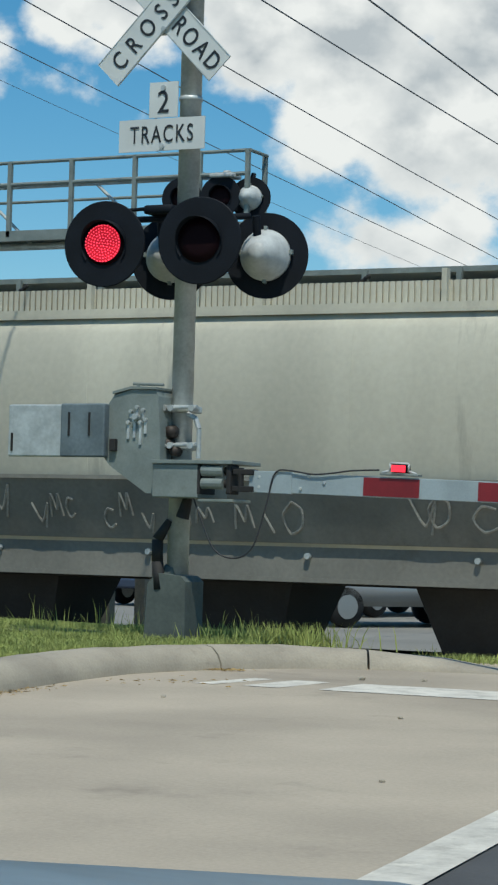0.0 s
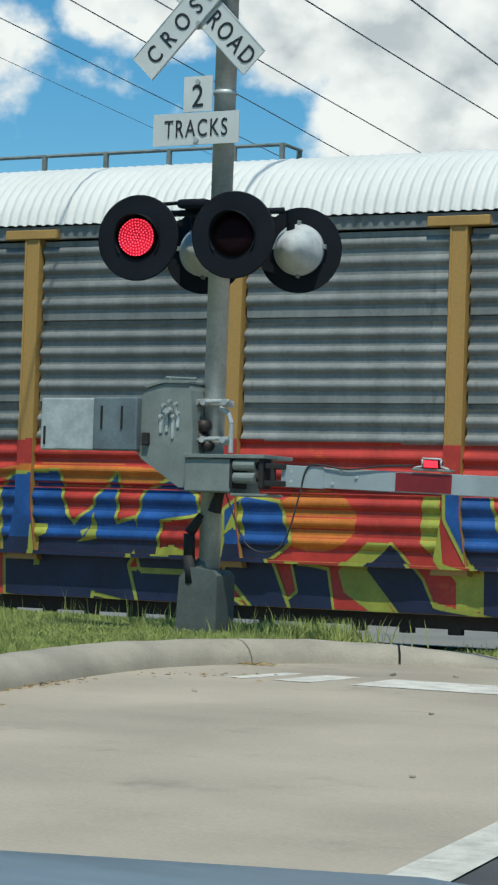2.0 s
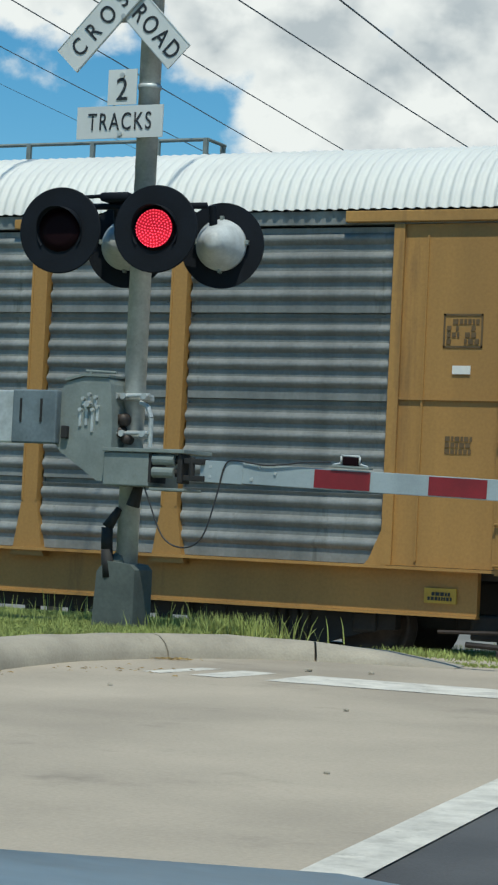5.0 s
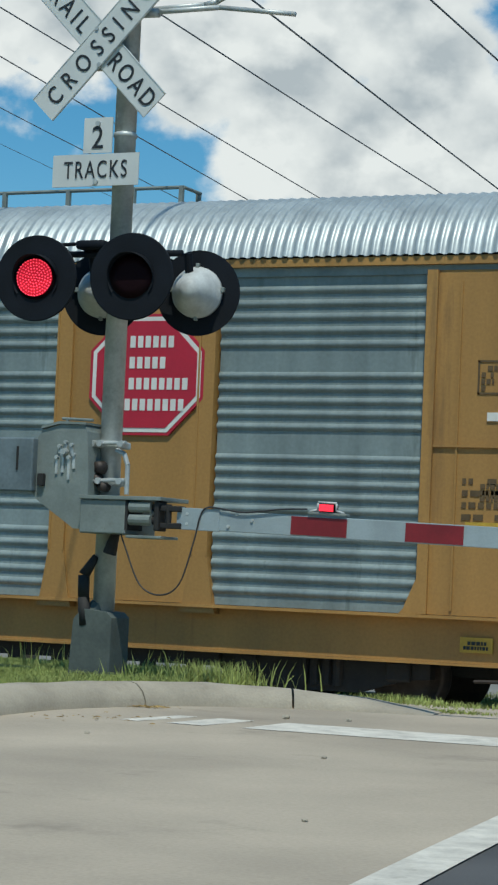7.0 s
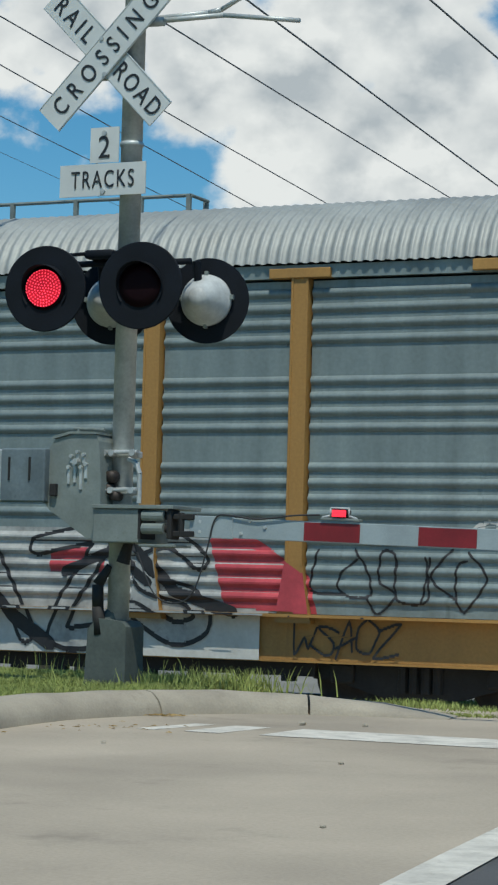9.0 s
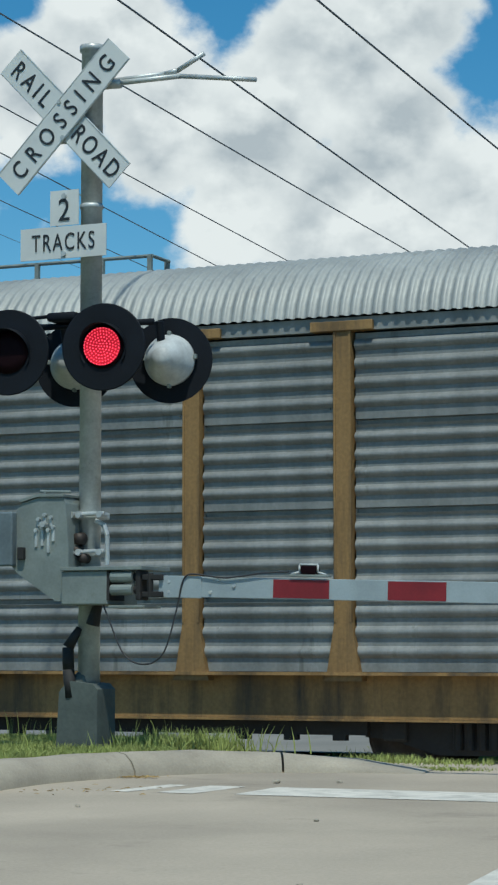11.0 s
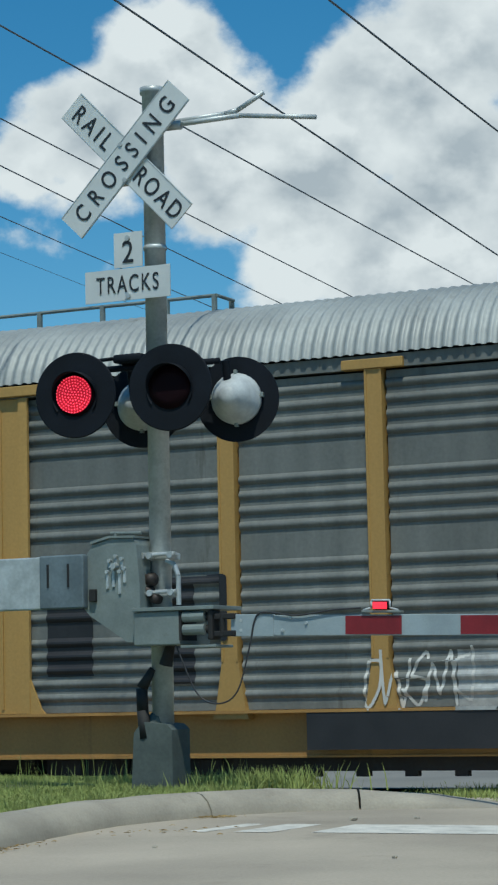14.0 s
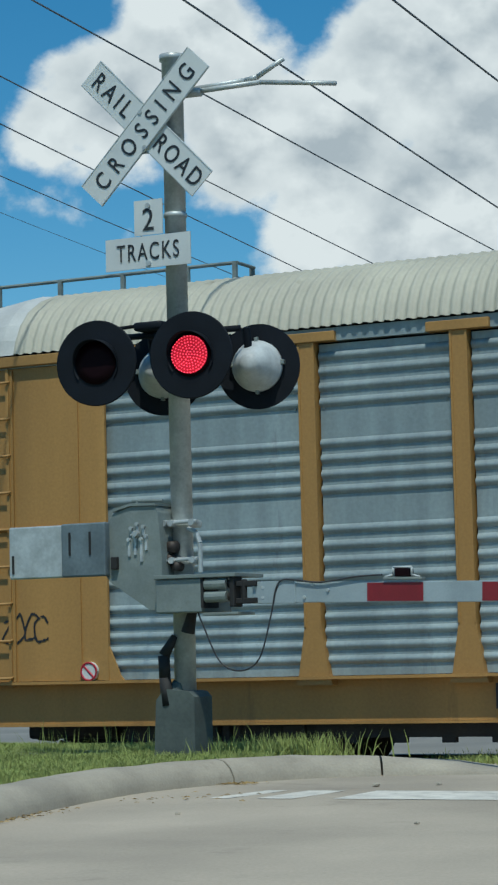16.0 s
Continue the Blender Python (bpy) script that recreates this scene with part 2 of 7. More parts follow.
M_STENCIL_DARK = surf("dark_stencil", (0.11, 0.07, 0.03), 0.6, vary=0.2, size=0.3, grain=40, bump=0.02)
M_HAZARD = surf("yellow_warning_plate", (0.50, 0.32, 0.04), 0.5, vary=0.1, size=0.3, grain=40, bump=0.02)
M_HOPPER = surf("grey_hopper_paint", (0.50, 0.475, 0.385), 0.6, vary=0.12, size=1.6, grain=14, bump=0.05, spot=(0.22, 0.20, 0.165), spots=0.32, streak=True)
# darker copy of the hopper grey, belly shade in its colour, plus stains
M_HOPPER_LOW = surf("shaded_hopper_grey", (0.185, 0.18, 0.155), 0.7, vary=0.18, size=1.2, grain=20, bump=0.08, spot=(0.11, 0.10, 0.08), spots=0.4)
M_CAR_WHITE = surf("white_car_body", (0.7, 0.7, 0.7), 0.25, vary=0.03, bump=0.0)
M_CAR_GREY = surf("silver_grey_car_body", (0.26, 0.28, 0.29), 0.3, 0.3, vary=0.05, bump=0.0)
M_CAR_DARK = surf("dark_car_body", (0.05, 0.07, 0.11), 0.25, vary=0.05, bump=0.0)
M_GLASS_DARK = surf("tinted_glass", (0.02, 0.025, 0.03), 0.08, vary=0.1, bump=0.0)
M_TYRE = surf("tyre_rubber", (0.02, 0.02, 0.02), 0.85, vary=0.2, bump=0.1)
M_CHROME = surf("bright_metal", (0.7, 0.7, 0.72), 0.2, 0.9, vary=0.05, bump=0.0)
M_HOOD = surf("blue_grey_car_paint", (0.17, 0.225, 0.26), 0.42, 0.0, vary=0.15, size=0.25, grain=20, bump=0.0)
M_GRASS = surf("grass_blades", (0.27, 0.31, 0.085), 0.8, vary=0.26, size=0.5, grain=12, bump=0.0, spot=(0.42, 0.36, 0.16), spots=0.38)
M_STRAW = surf("dry_grass_clippings", (0.36, 0.25, 0.10), 0.9, vary=0.3, size=0.1, grain=40, bump=0.2)
M_WOOD = surf("grey_timber", (0.24, 0.20, 0.14), 0.9, vary=0.2, size=0.5, grain=30, bump=0.3)
M_FOLIAGE = surf("far_foliage", (0.05, 0.085, 0.03), 0.9, vary=0.4, size=1.0, grain=8, bump=0.0)
P_RED = surf("red_spray_paint", (0.42, 0.035, 0.025), 0.5, vary=0.25, size=0.9, grain=20, bump=0.03, spot=(0.55, 0.13, 0.02), spots=0.5)
P_BLUE = surf("blue_spray_paint", (0.012, 0.072, 0.25), 0.45, vary=0.35, size=0.7, grain=20, bump=0.03)
P_NAVY = surf("navy_spray_paint", (0.012, 0.018, 0.05), 0.5, vary=0.3, size=0.6, grain=20, bump=0.03)
P_LIME = surf("lime_spray_paint", (0.31, 0.335, 0.05), 0.5, vary=0.2, size=0.6, grain=20, bump=0.03)
P_ORANGE = surf("orange_spray_paint", (0.52, 0.16, 0.02), 0.5, vary=0.2, size=0.6, grain=20, bump=0.03)
P_WHITE = surf("white_spray_paint", (0.56, 0.55, 0.51), 0.55, vary=0.14, size=0.6, grain=20, bump=0.03)
P_BLACK = surf("black_spray_paint", (0.018, 0.018, 0.02), 0.55, vary=0.3, size=0.5, grain=20, bump=0.03)
P_SILVER = surf("silver_spray_paint", (0.36, 0.365, 0.35), 0.5, vary=0.25, size=0.4, grain=20, bump=0.03, spot=(0.16, 0.16, 0.15), spots=0.45)
P_CHALK = surf("rubbed_chalk", (0.29, 0.28, 0.245), 0.8, vary=0.3, size=0.3, grain=30, bump=0.05, spot=(0.17, 0.16, 0.14), spots=0.5)
P_ROSE = surf("dull_rose_spray_paint", (0.34, 0.16, 0.165), 0.55, vary=0.2, size=0.5, grain=20, bump=0.03)
P_CYAN = surf("light_blue_spray_paint", (0.09, 0.27, 0.36), 0.5, vary=0.18, size=0.6, grain=20, bump=0.03)
P_GREEN = surf("green_spray_paint", (0.13, 0.22, 0.13), 0.5, vary=0.2, size=0.6, grain=20, bump=0.03)
P_PURPLE = surf("dark_violet_spray_paint", (0.035, 0.025, 0.055), 0.5, vary=0.2, size=0.6, grain=20, bump=0.03)
P_LILAC = surf("pale_lilac_spray_paint", (0.50, 0.46, 0.50), 0.5, vary=0.12, size=0.6, grain=20, bump=0.03)
P_PINK = surf("pinkish_red_spray_paint", (0.45, 0.06, 0.075), 0.5, vary=0.2, size=0.6, grain=20, bump=0.03)
P_SIGN_RED = surf("red_enamel", (0.42, 0.012, 0.035), 0.4, vary=0.08, size=0.6, grain=30, bump=0.02)
P_FADED = surf("faded_orange_lettering", (0.42, 0.12, 0.06), 0.55, vary=0.15, size=0.3, grain=30, bump=0.02)


# ---- mesh helpers ----
def part(name, bm, material, parent=None, label="", smooth=False):
    me = bpy.data.meshes.new(name)
    bm.to_mesh(me)
    bm.free()
    return attach(name, me, material, parent, label, smooth)


def attach(name, me, material, parent=None, label="", smooth=False):
    if material and not me.materials:
        me.materials.append(material)
    if smooth:
        me.polygons.foreach_set("use_smooth", [True] * len(me.polygons))
    ob = new(name, me)
    if parent:
        ob.parent = parent
    if label:
        ob["label"] = label
    return ob


def raw(name, verts, faces, material, parent=None, label="", smooth=False):
    me = bpy.data.meshes.new(name)
    me.from_pydata(verts, [], faces)
    me.update()
    return attach(name, me, material, parent, label, smooth)


def thing(name, m, label, category, group=""):
    ob = new(name)
    ob.matrix_basis = m
    ob.empty_display_size = 0.2
    return tagged(ob, label, category, group)


def box(bm, x0, x1, y0, y1, z0, z1, bevel=0.0, m=None):
    made = bmesh.ops.create_cube(bm, size=1)["verts"]
    bmesh.ops.transform(bm, matrix=Matrix.Translation(((x0 + x1) / 2, (y0 + y1) / 2, (z0 + z1) / 2)) @ Matrix.Diagonal((x1 - x0, y1 - y0, z1 - z0, 1)), verts=made)
    if bevel:
        es = list({e for v in made for e in v.link_edges})
        made = bmesh.ops.bevel(bm, geom=es, offset=bevel, segments=2, affect="EDGES", profile=0.5)["verts"]
    if m is not None:
        bmesh.ops.transform(bm, matrix=m, verts=made)
    return bm


def bx(*a, **k):
    return box(bmesh.new(), *a, **k)


def tube(bm, a, b, r0, r1=None, n=12, caps=True):
    a, b = Vector(a), Vector(b)
    d = b - a
    m = Matrix.Translation((a + b) / 2) @ d.to_track_quat("Z", "Y").to_matrix().to_4x4()
    bmesh.ops.create_cone(bm, cap_ends=caps, segments=n, radius1=r0, radius2=r0 if r1 is None else r1, depth=d.length, matrix=m)
    return bm


def lathe(bm, profile, m, n=28):
    """Turn (radius, height) pairs round z, then pose by m."""
    rings = []
    for r, z in profile:
        rings.append([bm.verts.new(m @ Vector((r * math.cos(2 * math.pi * i / n), r * math.sin(2 * math.pi * i / n), z))) for i in range(n)])
    for p, q in zip(rings, rings[1:]):
        for i in range(n):
            bm.faces.new((p[i], p[(i + 1) % n], q[(i + 1) % n], q[i]))
    for ring, flip in ((rings[0], True), (rings[-1], False)):
        bm.faces.new(ring[::-1] if flip else ring)
    bmesh.ops.recalc_face_normals(bm, faces=bm.faces[:])
    return bm


def prism(bm, pts, y0, y1, m=None):
    """A flat outline in x, z made thick from y0 to y1."""
    f = [bm.verts.new((x, y0, z)) for x, z in pts]
    b = [bm.verts.new((x, y1, z)) for x, z in pts]
    bm.faces.new(f)
    bm.faces.new(b[::-1])
    k = len(pts)
    for i in range(k):
        bm.faces.new((f[i], b[i], b[(i + 1) % k], f[(i + 1) % k]))
    bmesh.ops.recalc_face_normals(bm, faces=bm.faces[:])
    if m is not None:
        bmesh.ops.transform(bm, matrix=m, verts=f + b)
    return bm


def cord(name, pts, radius, material, parent=None, label=""):
    cu = bpy.data.curves.new(name, "CURVE")
    cu.dimensions, cu.bevel_depth, cu.bevel_resolution = "3D", radius, 2
    sp = cu.splines.new("POLY")
    sp.points.add(len(pts) - 1)
    for p, q in zip(sp.points, pts):
        p.co = (*q, 1)
    ob = new(name, cu)
    me = bpy.data.meshes.new_from_object(ob.evaluated_get(bpy.context.evaluated_depsgraph_get()))
    bpy.data.objects.remove(ob)
    return attach(name, me, material, parent, label, True)


def lettering(name, body, size, material, parent, m, stretch=1.0, bold=0.0, squeeze=1.0):
    """Built-in font, as a thin mesh; it reads along x and stands up along z."""
    cu = bpy.data.curves.new(name, "FONT")
    cu.body, cu.size, cu.extrude, cu.offset, cu.align_x, cu.align_y = body, size, 0.002, bold, "CENTER", "CENTER"
    cu.space_character = stretch
    ob = new(name, cu)
    me = bpy.data.meshes.new_from_object(ob.evaluated_get(bpy.context.evaluated_depsgraph_get()))
    bpy.data.objects.remove(ob)
    co = [v.co for v in me.vertices]
    mid = [(min(c[i] for c in co) + max(c[i] for c in co)) / 2 for i in (0, 1)]
    me.transform(m @ Matrix.Rotation(radians(90), 4, "X") @ Matrix.Diagonal((squeeze, 1, 1, 1)) @ Matrix.Translation((-mid[0], -mid[1], 0)))
    return attach(name, me, material, parent)


# ---- ground, road, kerb, verge ----
def gz(y):
    if y < 13.0:
        return 0.50 - (13.0 - max(y, 0)) * 0.018
    if y < 16.4:
        return 0.50
    if y < 20.8:
        k = (y - 16.4) / 4.4
        return 0.50 - 0.515 * (k * k * (3 - 2 * k))
    return -0.015


EDGE = -2.72  # where concrete meets asphalt


def sheet(name, xs, ys, lift, material, label, kind="structure", wave=0.0):
    v = [(x if x != EDGE else -2.62 - 0.1 * (min(max(y, 0), 20) - 6.25), y, gz(y) + lift + (wave * noise.noise((x * 0.7, y * 0.7, 3.0)) if wave else 0)) for y in ys for x in xs]
    n = len(xs)
    f = [(j * n + i, j * n + i + 1, j * n + i + 1 + n, j * n + i + n) for j in range(len(ys) - 1) for i in range(n - 1)]
    ob = raw(name, v, f, material, None, "", True)
    return tagged(ob, label, name.replace("_", " "), kind=kind)


YS = [-60, -20, -5, 0, 3, 6, 9, 11, 13, 14, 15.2] + [15.6, 16.0] + [16.4 + 0.4 * i for i in range(0, 12)] + [22, 26, 30, 45, 80, 150, 400, 1200]
sheet("ground", [-1200, -300, -80, -30, -15, -8, -4, 0, 6, 15, 60, 300, 1200], YS, -0.10, M_GROUND, "dry ground with sparse grass beside the tracks")
RY = [y for y in YS if -20 <= y <= 30]
sheet("road", [-9.6, -7, -5, -2.72], RY, 0.0, M_CONCRETE, "pale worn concrete road lane leading to the tracks")
sheet("asphalt_lane", [-2.72, 0, 3, 8], RY, -0.004, M_ASPHALT, "dark asphalt lane beside the concrete lane")
sheet("far_paving", [-60, -30, -8, 8, 40], [28.2, 34, 40, 46, 60], 0.02, M_LOT, "pale paved lot beyond the railway")


def strip(name, pts, width, lift, label):
    """A painted line 4 mm thick along the road, from point to point."""
    bm = bmesh.new()
    rows = []
    for i, (x, y) in enumerate(pts):
        a, b = Vector(pts[max(0, i - 1)]), Vector(pts[min(len(pts) - 1, i + 1)])
        d = (b - a).normalized()
        nrm = Vector((-d.y, d.x)) * width / 2
        rows.append([bm.verts.new((x + s * nrm.x, y + s * nrm.y, gz(y + s * nrm.y) + lift)) for s in (-1, 1)])
    for p, q in zip(rows, rows[1:]):
        bm.faces.new((p[0], q[0], q[1], p[1]))
    bmesh.ops.recalc_face_normals(bm, faces=bm.faces[:])
    for f in bm.faces:
        if f.normal.z < 0:
            f.normal_flip()
    return tagged(part(name, bm, M_MARK), label, "road marking", kind="structure")


LANE = [(-1.92, 0.0), (-2.38, 4.0), (-2.62, 6.33), (-2.81, 8.03), (-2.94, 9.31), (-3.30, 12.6)]
strip("lane_line", LANE, 0.20, 0.003, "wide worn white line between the two lanes")
for a, b in ((-6.50, -6.36), (-6.20, -5.95), (-5.72, -3.5)):
    strip("stop_line", [(a, 12.97), (b, 12.95)], 0.66, 0.003, "worn white stop line before the tracks")


def kerb():
    """A rounded concrete kerb in cast sections; it sinks into the road at its far end."""
    line = [(-5.6, 6.2), (-6.28, 8.0), (-6.72, 9.5), (-7.02, 11.0), (-7.17, 12.0), (-7.22, 12.8), (-7.18, 13.5), (-7.02, 14.1), (-6.78, 14.6), (-6.36, 14.9), (-5.9, 15.05), (-5.3, 15.15)]
    tops = [0.16] * 8 + [0.155, 0.13, 0.09, -0.01]
    prof = [(0.0, -0.05), (0.0, 0.04), (0.035, 0.10), (0.09, 0.145), (0.16, 0.16), (0.30, 0.155), (0.40, 0.13), (0.40, -0.05)]
    root = tagged(new("kerb"), "weathered rounded concrete kerb along the verge", "kerb", kind="structure")
    # points every 0.12 m
    fine, hs = [], []
    for (p, q), (h0, h1) in zip(zip(line, line[1:]), zip(tops, tops[1:])):
        n = max(2, int((Vector(q) - Vector(p)).length / 0.12))
        for i in range(n):
            k = i / n
            fine.append(Vector(p).lerp(Vector(q), k))
            hs.append(h0 + (h1 - h0) * k)
    for _ in range(6):
        fine = [fine[0]] + [(a + b * 2 + c) / 4 for a, b, c in zip(fine, fine[1:], fine[2:])] + [fine[-1]]
    marks = [(-6.55, 8.9), (-7.05, 14.0), (-6.36, 14.9)]
    at = [min(range(len(fine)), key=lambda i: (fine[i] - Vector(m)).length) for m in marks]
    bounds = [0] + at + [len(fine) - 1]
    for s0, s1 in zip(bounds, bounds[1:]):
        v, f = [], []
        for i in range(s0, s1 + 1):
            d = (fine[min(i + 1, len(fine) - 1)] - fine[max(i - 1, 0)]).normalized()
            nrm = Vector((-d.y, d.x))
            shrink = 0.008 if i == s0 else (-0.008 if i == s1 else 0)
            for o, z in prof:
                zz = z * hs[i] / 0.16 if z > 0 else z
                p = fine[i] + nrm * o + d * shrink
                wob = 0.008 * noise.noise((p.x * 3, p.y * 3, z * 5))
                v.append((p.x, p.y, gz(p.y) + zz + (wob if z > 0.05 else 0)))
        k = len(prof)
        for i in range(s1 - s0):
            f += [(i * k + j, (i + 1) * k + j, (i + 1) * k + j + 1, i * k + j + 1) for j in range(k - 1)]
        n0 = len(v)
        v += v[:k] + v[(s1 - s0) * k:(s1 - s0) * k + k]
        f += [tuple(range(n0, n0 + k)), tuple(range(n0 + k, n0 + 2 * k))[::-1]]
        ob = raw("kerb_section", v, [t[::-1] for t in f], M_CURB, root, "", True)
    return fine


KERB = kerb()


def kerb_x(y):
    """The back of the kerb beside the straight stretch."""
    ys = [p.y for p in KERB]
    xs = [p.x for p in KERB]
    return float(np.interp(y, ys, xs)) - 0.38


def verge_z(x, y):
    return gz(y) + 0.125 + 0.05 * max(0.0, min(1.0, (-8.0 - x) / 4))


def verge():
    v, f, cols = [], [], 22
    ys = [4 + 0.4 * i for i in range(36)]
    for y in ys:
        near = kerb_x(min(y, 14.6)) if y < 14.6 else kerb_x(14.6) - (y - 14.6) * 0.5
        for i in range(cols):
            k = i / (cols - 1)
            x = near - 0.01 - 32 * k ** 2.2
            v.append((x, y, verge_z(x, y) + 0.03 * noise.noise((x, y, 0.0)) * (1 if i else 0)))
    for j in range(len(ys) - 1):
        f += [(j * cols + i, j * cols + cols + i, j * cols + cols + i + 1, j * cols + i + 1) for i in range(cols - 1)]
    tagged(raw("verge", v, f, M_SOIL, None, "", True), "grassy soil verge behind the kerb", "verge", kind="structure")
    # blades
    rng = random.Random(4)
    bv, bf = [], []

    def blade(x, y, z, h, lean, w):
        a = rng.uniform(0, 6.28)
        dx, dy = math.cos(a) * w, math.sin(a) * w
        lx, ly = rng.gauss(0, lean), rng.gauss(0, lean)
        n = len(bv)
        bv.extend([(x - dx, y - dy, z), (x + dx, y + dy, z), (x + dx * 0.7 + lx * 0.4, y + dy * 0.7 + ly * 0.4, z + h * 0.6), (x - dx * 0.7 + lx * 0.4, y - dy * 0.7 + ly * 0.4, z + h * 0.6), (x + lx, y + ly, z + h)])
        bf.extend([(n, n + 1, n + 2, n + 3), (n + 3, n + 2, n + 4)])

    for _ in range(120000):
        y = rng.uniform(7.5, 17.0)
        near = kerb_x(min(y, 14.6)) if y < 14.6 else kerb_x(14.6) - (y - 14.6) * 0.45
        x = near + 0.03 - abs(rng.gauss(0, 1)) * 2.6 - 0.0
        tall = 1.0 + 0.7 * noise.noise((x * 1.1, y * 1.1, 5.0))
        h = rng.uniform(0.025, 0.06) * tall * (1.25 if x > near - 0.35 else 1.0)
        blade(x, y, verge_z(x, y) - 0.01, h, 0.026, 0.0032)
    for _ in range(150):
        # seed stalks round the mast and at the verge's end
        y = rng.uniform(13.2, 16.8)
        x = -7.9 - abs(rng.gauss(0, 1.4)) + 0.55 * max(0, y - 14.6) * 0
        blade(x, y, verge_z(x, y), rng.uniform(0.10, 0.26), 0.06, 0.0035)
    for _ in range(1300):
        y = rng.gauss(15.5, 0.3)
        x = -7.42 + rng.gauss(0, 0.18) + (y - 15.5) * 0.2
        blade(x, y, gz(y) + 0.05, rng.uniform(0.08, 0.24), 0.06, 0.006)
    tagged(raw("grass", bv, bf, M_GRASS), "green uncut grass on the verge", "grass", kind="stuff")
    # tufts at the edge of the crossing
    bv, bf = [], []
    for cx, cy, sx, sy, n, hh in ((-6.3, 16.9, 0.13, 0.5, 1000, 0.10), (-5.75, 16.6, 0.22, 0.25, 350, 0.07), (-6.95, 15.75, 0.2, 0.12, 420, 0.07), (-8.6, 27.6, 0.9, 0.9, 5000, 0.14), (-6.2, 27.8, 1.3, 0.9, 6000, 0.14), (-9.5, 18.9, 1.5, 0.4, 1500, 0.12), (-6.75, 15.35, 0.22, 0.07, 700, 0.09), (-6.15, 15.55, 0.25, 0.06, 600, 0.065), (-5.5, 15.65, 0.22, 0.07, 350, 0.05)):
        for _ in range(n):
            x, y = rng.gauss(cx, sx), rng.gauss(cy, sy)
            blade(x, y, gz(y) - 0.02, rng.uniform(0.04, hh), 0.03, 0.006)
    tagged(raw("grass", bv, bf, M_GRASS), "sparse grass tufts beside the rails", "grass", kind="stuff")


verge()


def litter():
    rng = random.Random(8)
    v, f = [], []
    for cx, cy, n, sx, sy in ((-7.02, 11.1, 150, 0.05, 0.30), (-7.0, 13.9, 150, 0.10, 0.08), (-6.6, 9.5, 60, 0.08, 0.25), (-6.7, 12.6, 30, 0.2, 0.2)):
        for _ in range(n):
            x, y, a, s = rng.gauss(cx, sx), rng.gauss(cy, sy), rng.uniform(0, 6.28), rng.uniform(0.008, 0.03)
            n0, z = len(v), gz(y) + 0.006
            c, d = math.cos(a) * s, math.sin(a) * s
            v += [(x - c, y - d, z), (x + d * 0.2, y - c * 0.2, z + 0.004), (x + c, y + d, z + 0.002), (x - d * 0.2, y + c * 0.2, z + 0.008)]
            f.append((n0, n0 + 1, n0 + 2, n0 + 3))
    tagged(raw("straw", v, f, M_STRAW), "dry grass clippings scattered in the gutter", "straw", kind="stuff")
    for x, y, s in ((-5.9, 13.7, 0.03), (-5.55, 13.9, 0.025), (-6.2, 11.6, 0.02), (-4.6, 11.2, 0.018), (-3.6, 8.6, 0.015)):
        bm = bmesh.new()
        bmesh.ops.create_icosphere(bm, subdivisions=1, radius=s)
        for q in bm.verts:
            q.co *= 0.7 + 0.5 * rng.random()
            q.co.z *= 0.6
        ob = part("pebble", bm, M_CURB)
        ob.location = (x, y, gz(y) + s * 0.35)
        tagged(ob, "small grey stone lying on the concrete road", "stone", "stones on the road")


litter()

# ---- the two tracks ----
TRACK_FAR, TRACK_NEAR = 24.6, 20.4


def rail(y):
    bm = bmesh.new()
    prof = [(-0.07, -0.16), (0.07, -0.16), (0.07, -0.145), (0.012, -0.12), (0.012, -0.045), (0.036, -0.035), (0.036, -0.004), (0.028, 0.0), (-0.028, 0.0), (-0.036, -0.004), (-0.036, -0.035), (-0.012, -0.045), (-0.012, -0.12), (-0.07, -0.145)]
    a = [bm.verts.new((-150, y + p, z)) for p, z in prof]
    b = [bm.verts.new((120, y + p, z)) for p, z in prof]
    for i in range(len(prof)):
        j = (i + 1) % len(prof)
        bm.faces.new((a[i], b[i], b[j], a[j]))
    tagged(part("rail", bm, M_RAIL), "brown steel rail of the double track", "rail", "rails of the two tracks", kind="structure")


for yc in (TRACK_NEAR, TRACK_FAR):
    for s in (-0.7535, 0.7535):
        rail(yc + s)
    bm = bmesh.new()
    for x0, x1 in ((-150, -9.7), (8.2, 120)):
        prism(bm, [(x0, -0.2), (x1, -0.2), (x1, -0.065), (x0, -0.065)], yc - 1.7, yc + 1.7)
    tagged(part("ballast", bm, M_BALLAST), "grey stone ballast under the track", "ballast", kind="stuff")


# ---- the crossing signal ----
MX, MY = -7.93, 15.0
SIGNAL = thing("crossing_signal", pose(MX, MY, 0), "galvanised railroad crossing mast with signs, flashing lights and lowered gate", "crossing signal")
LIGHTS = []


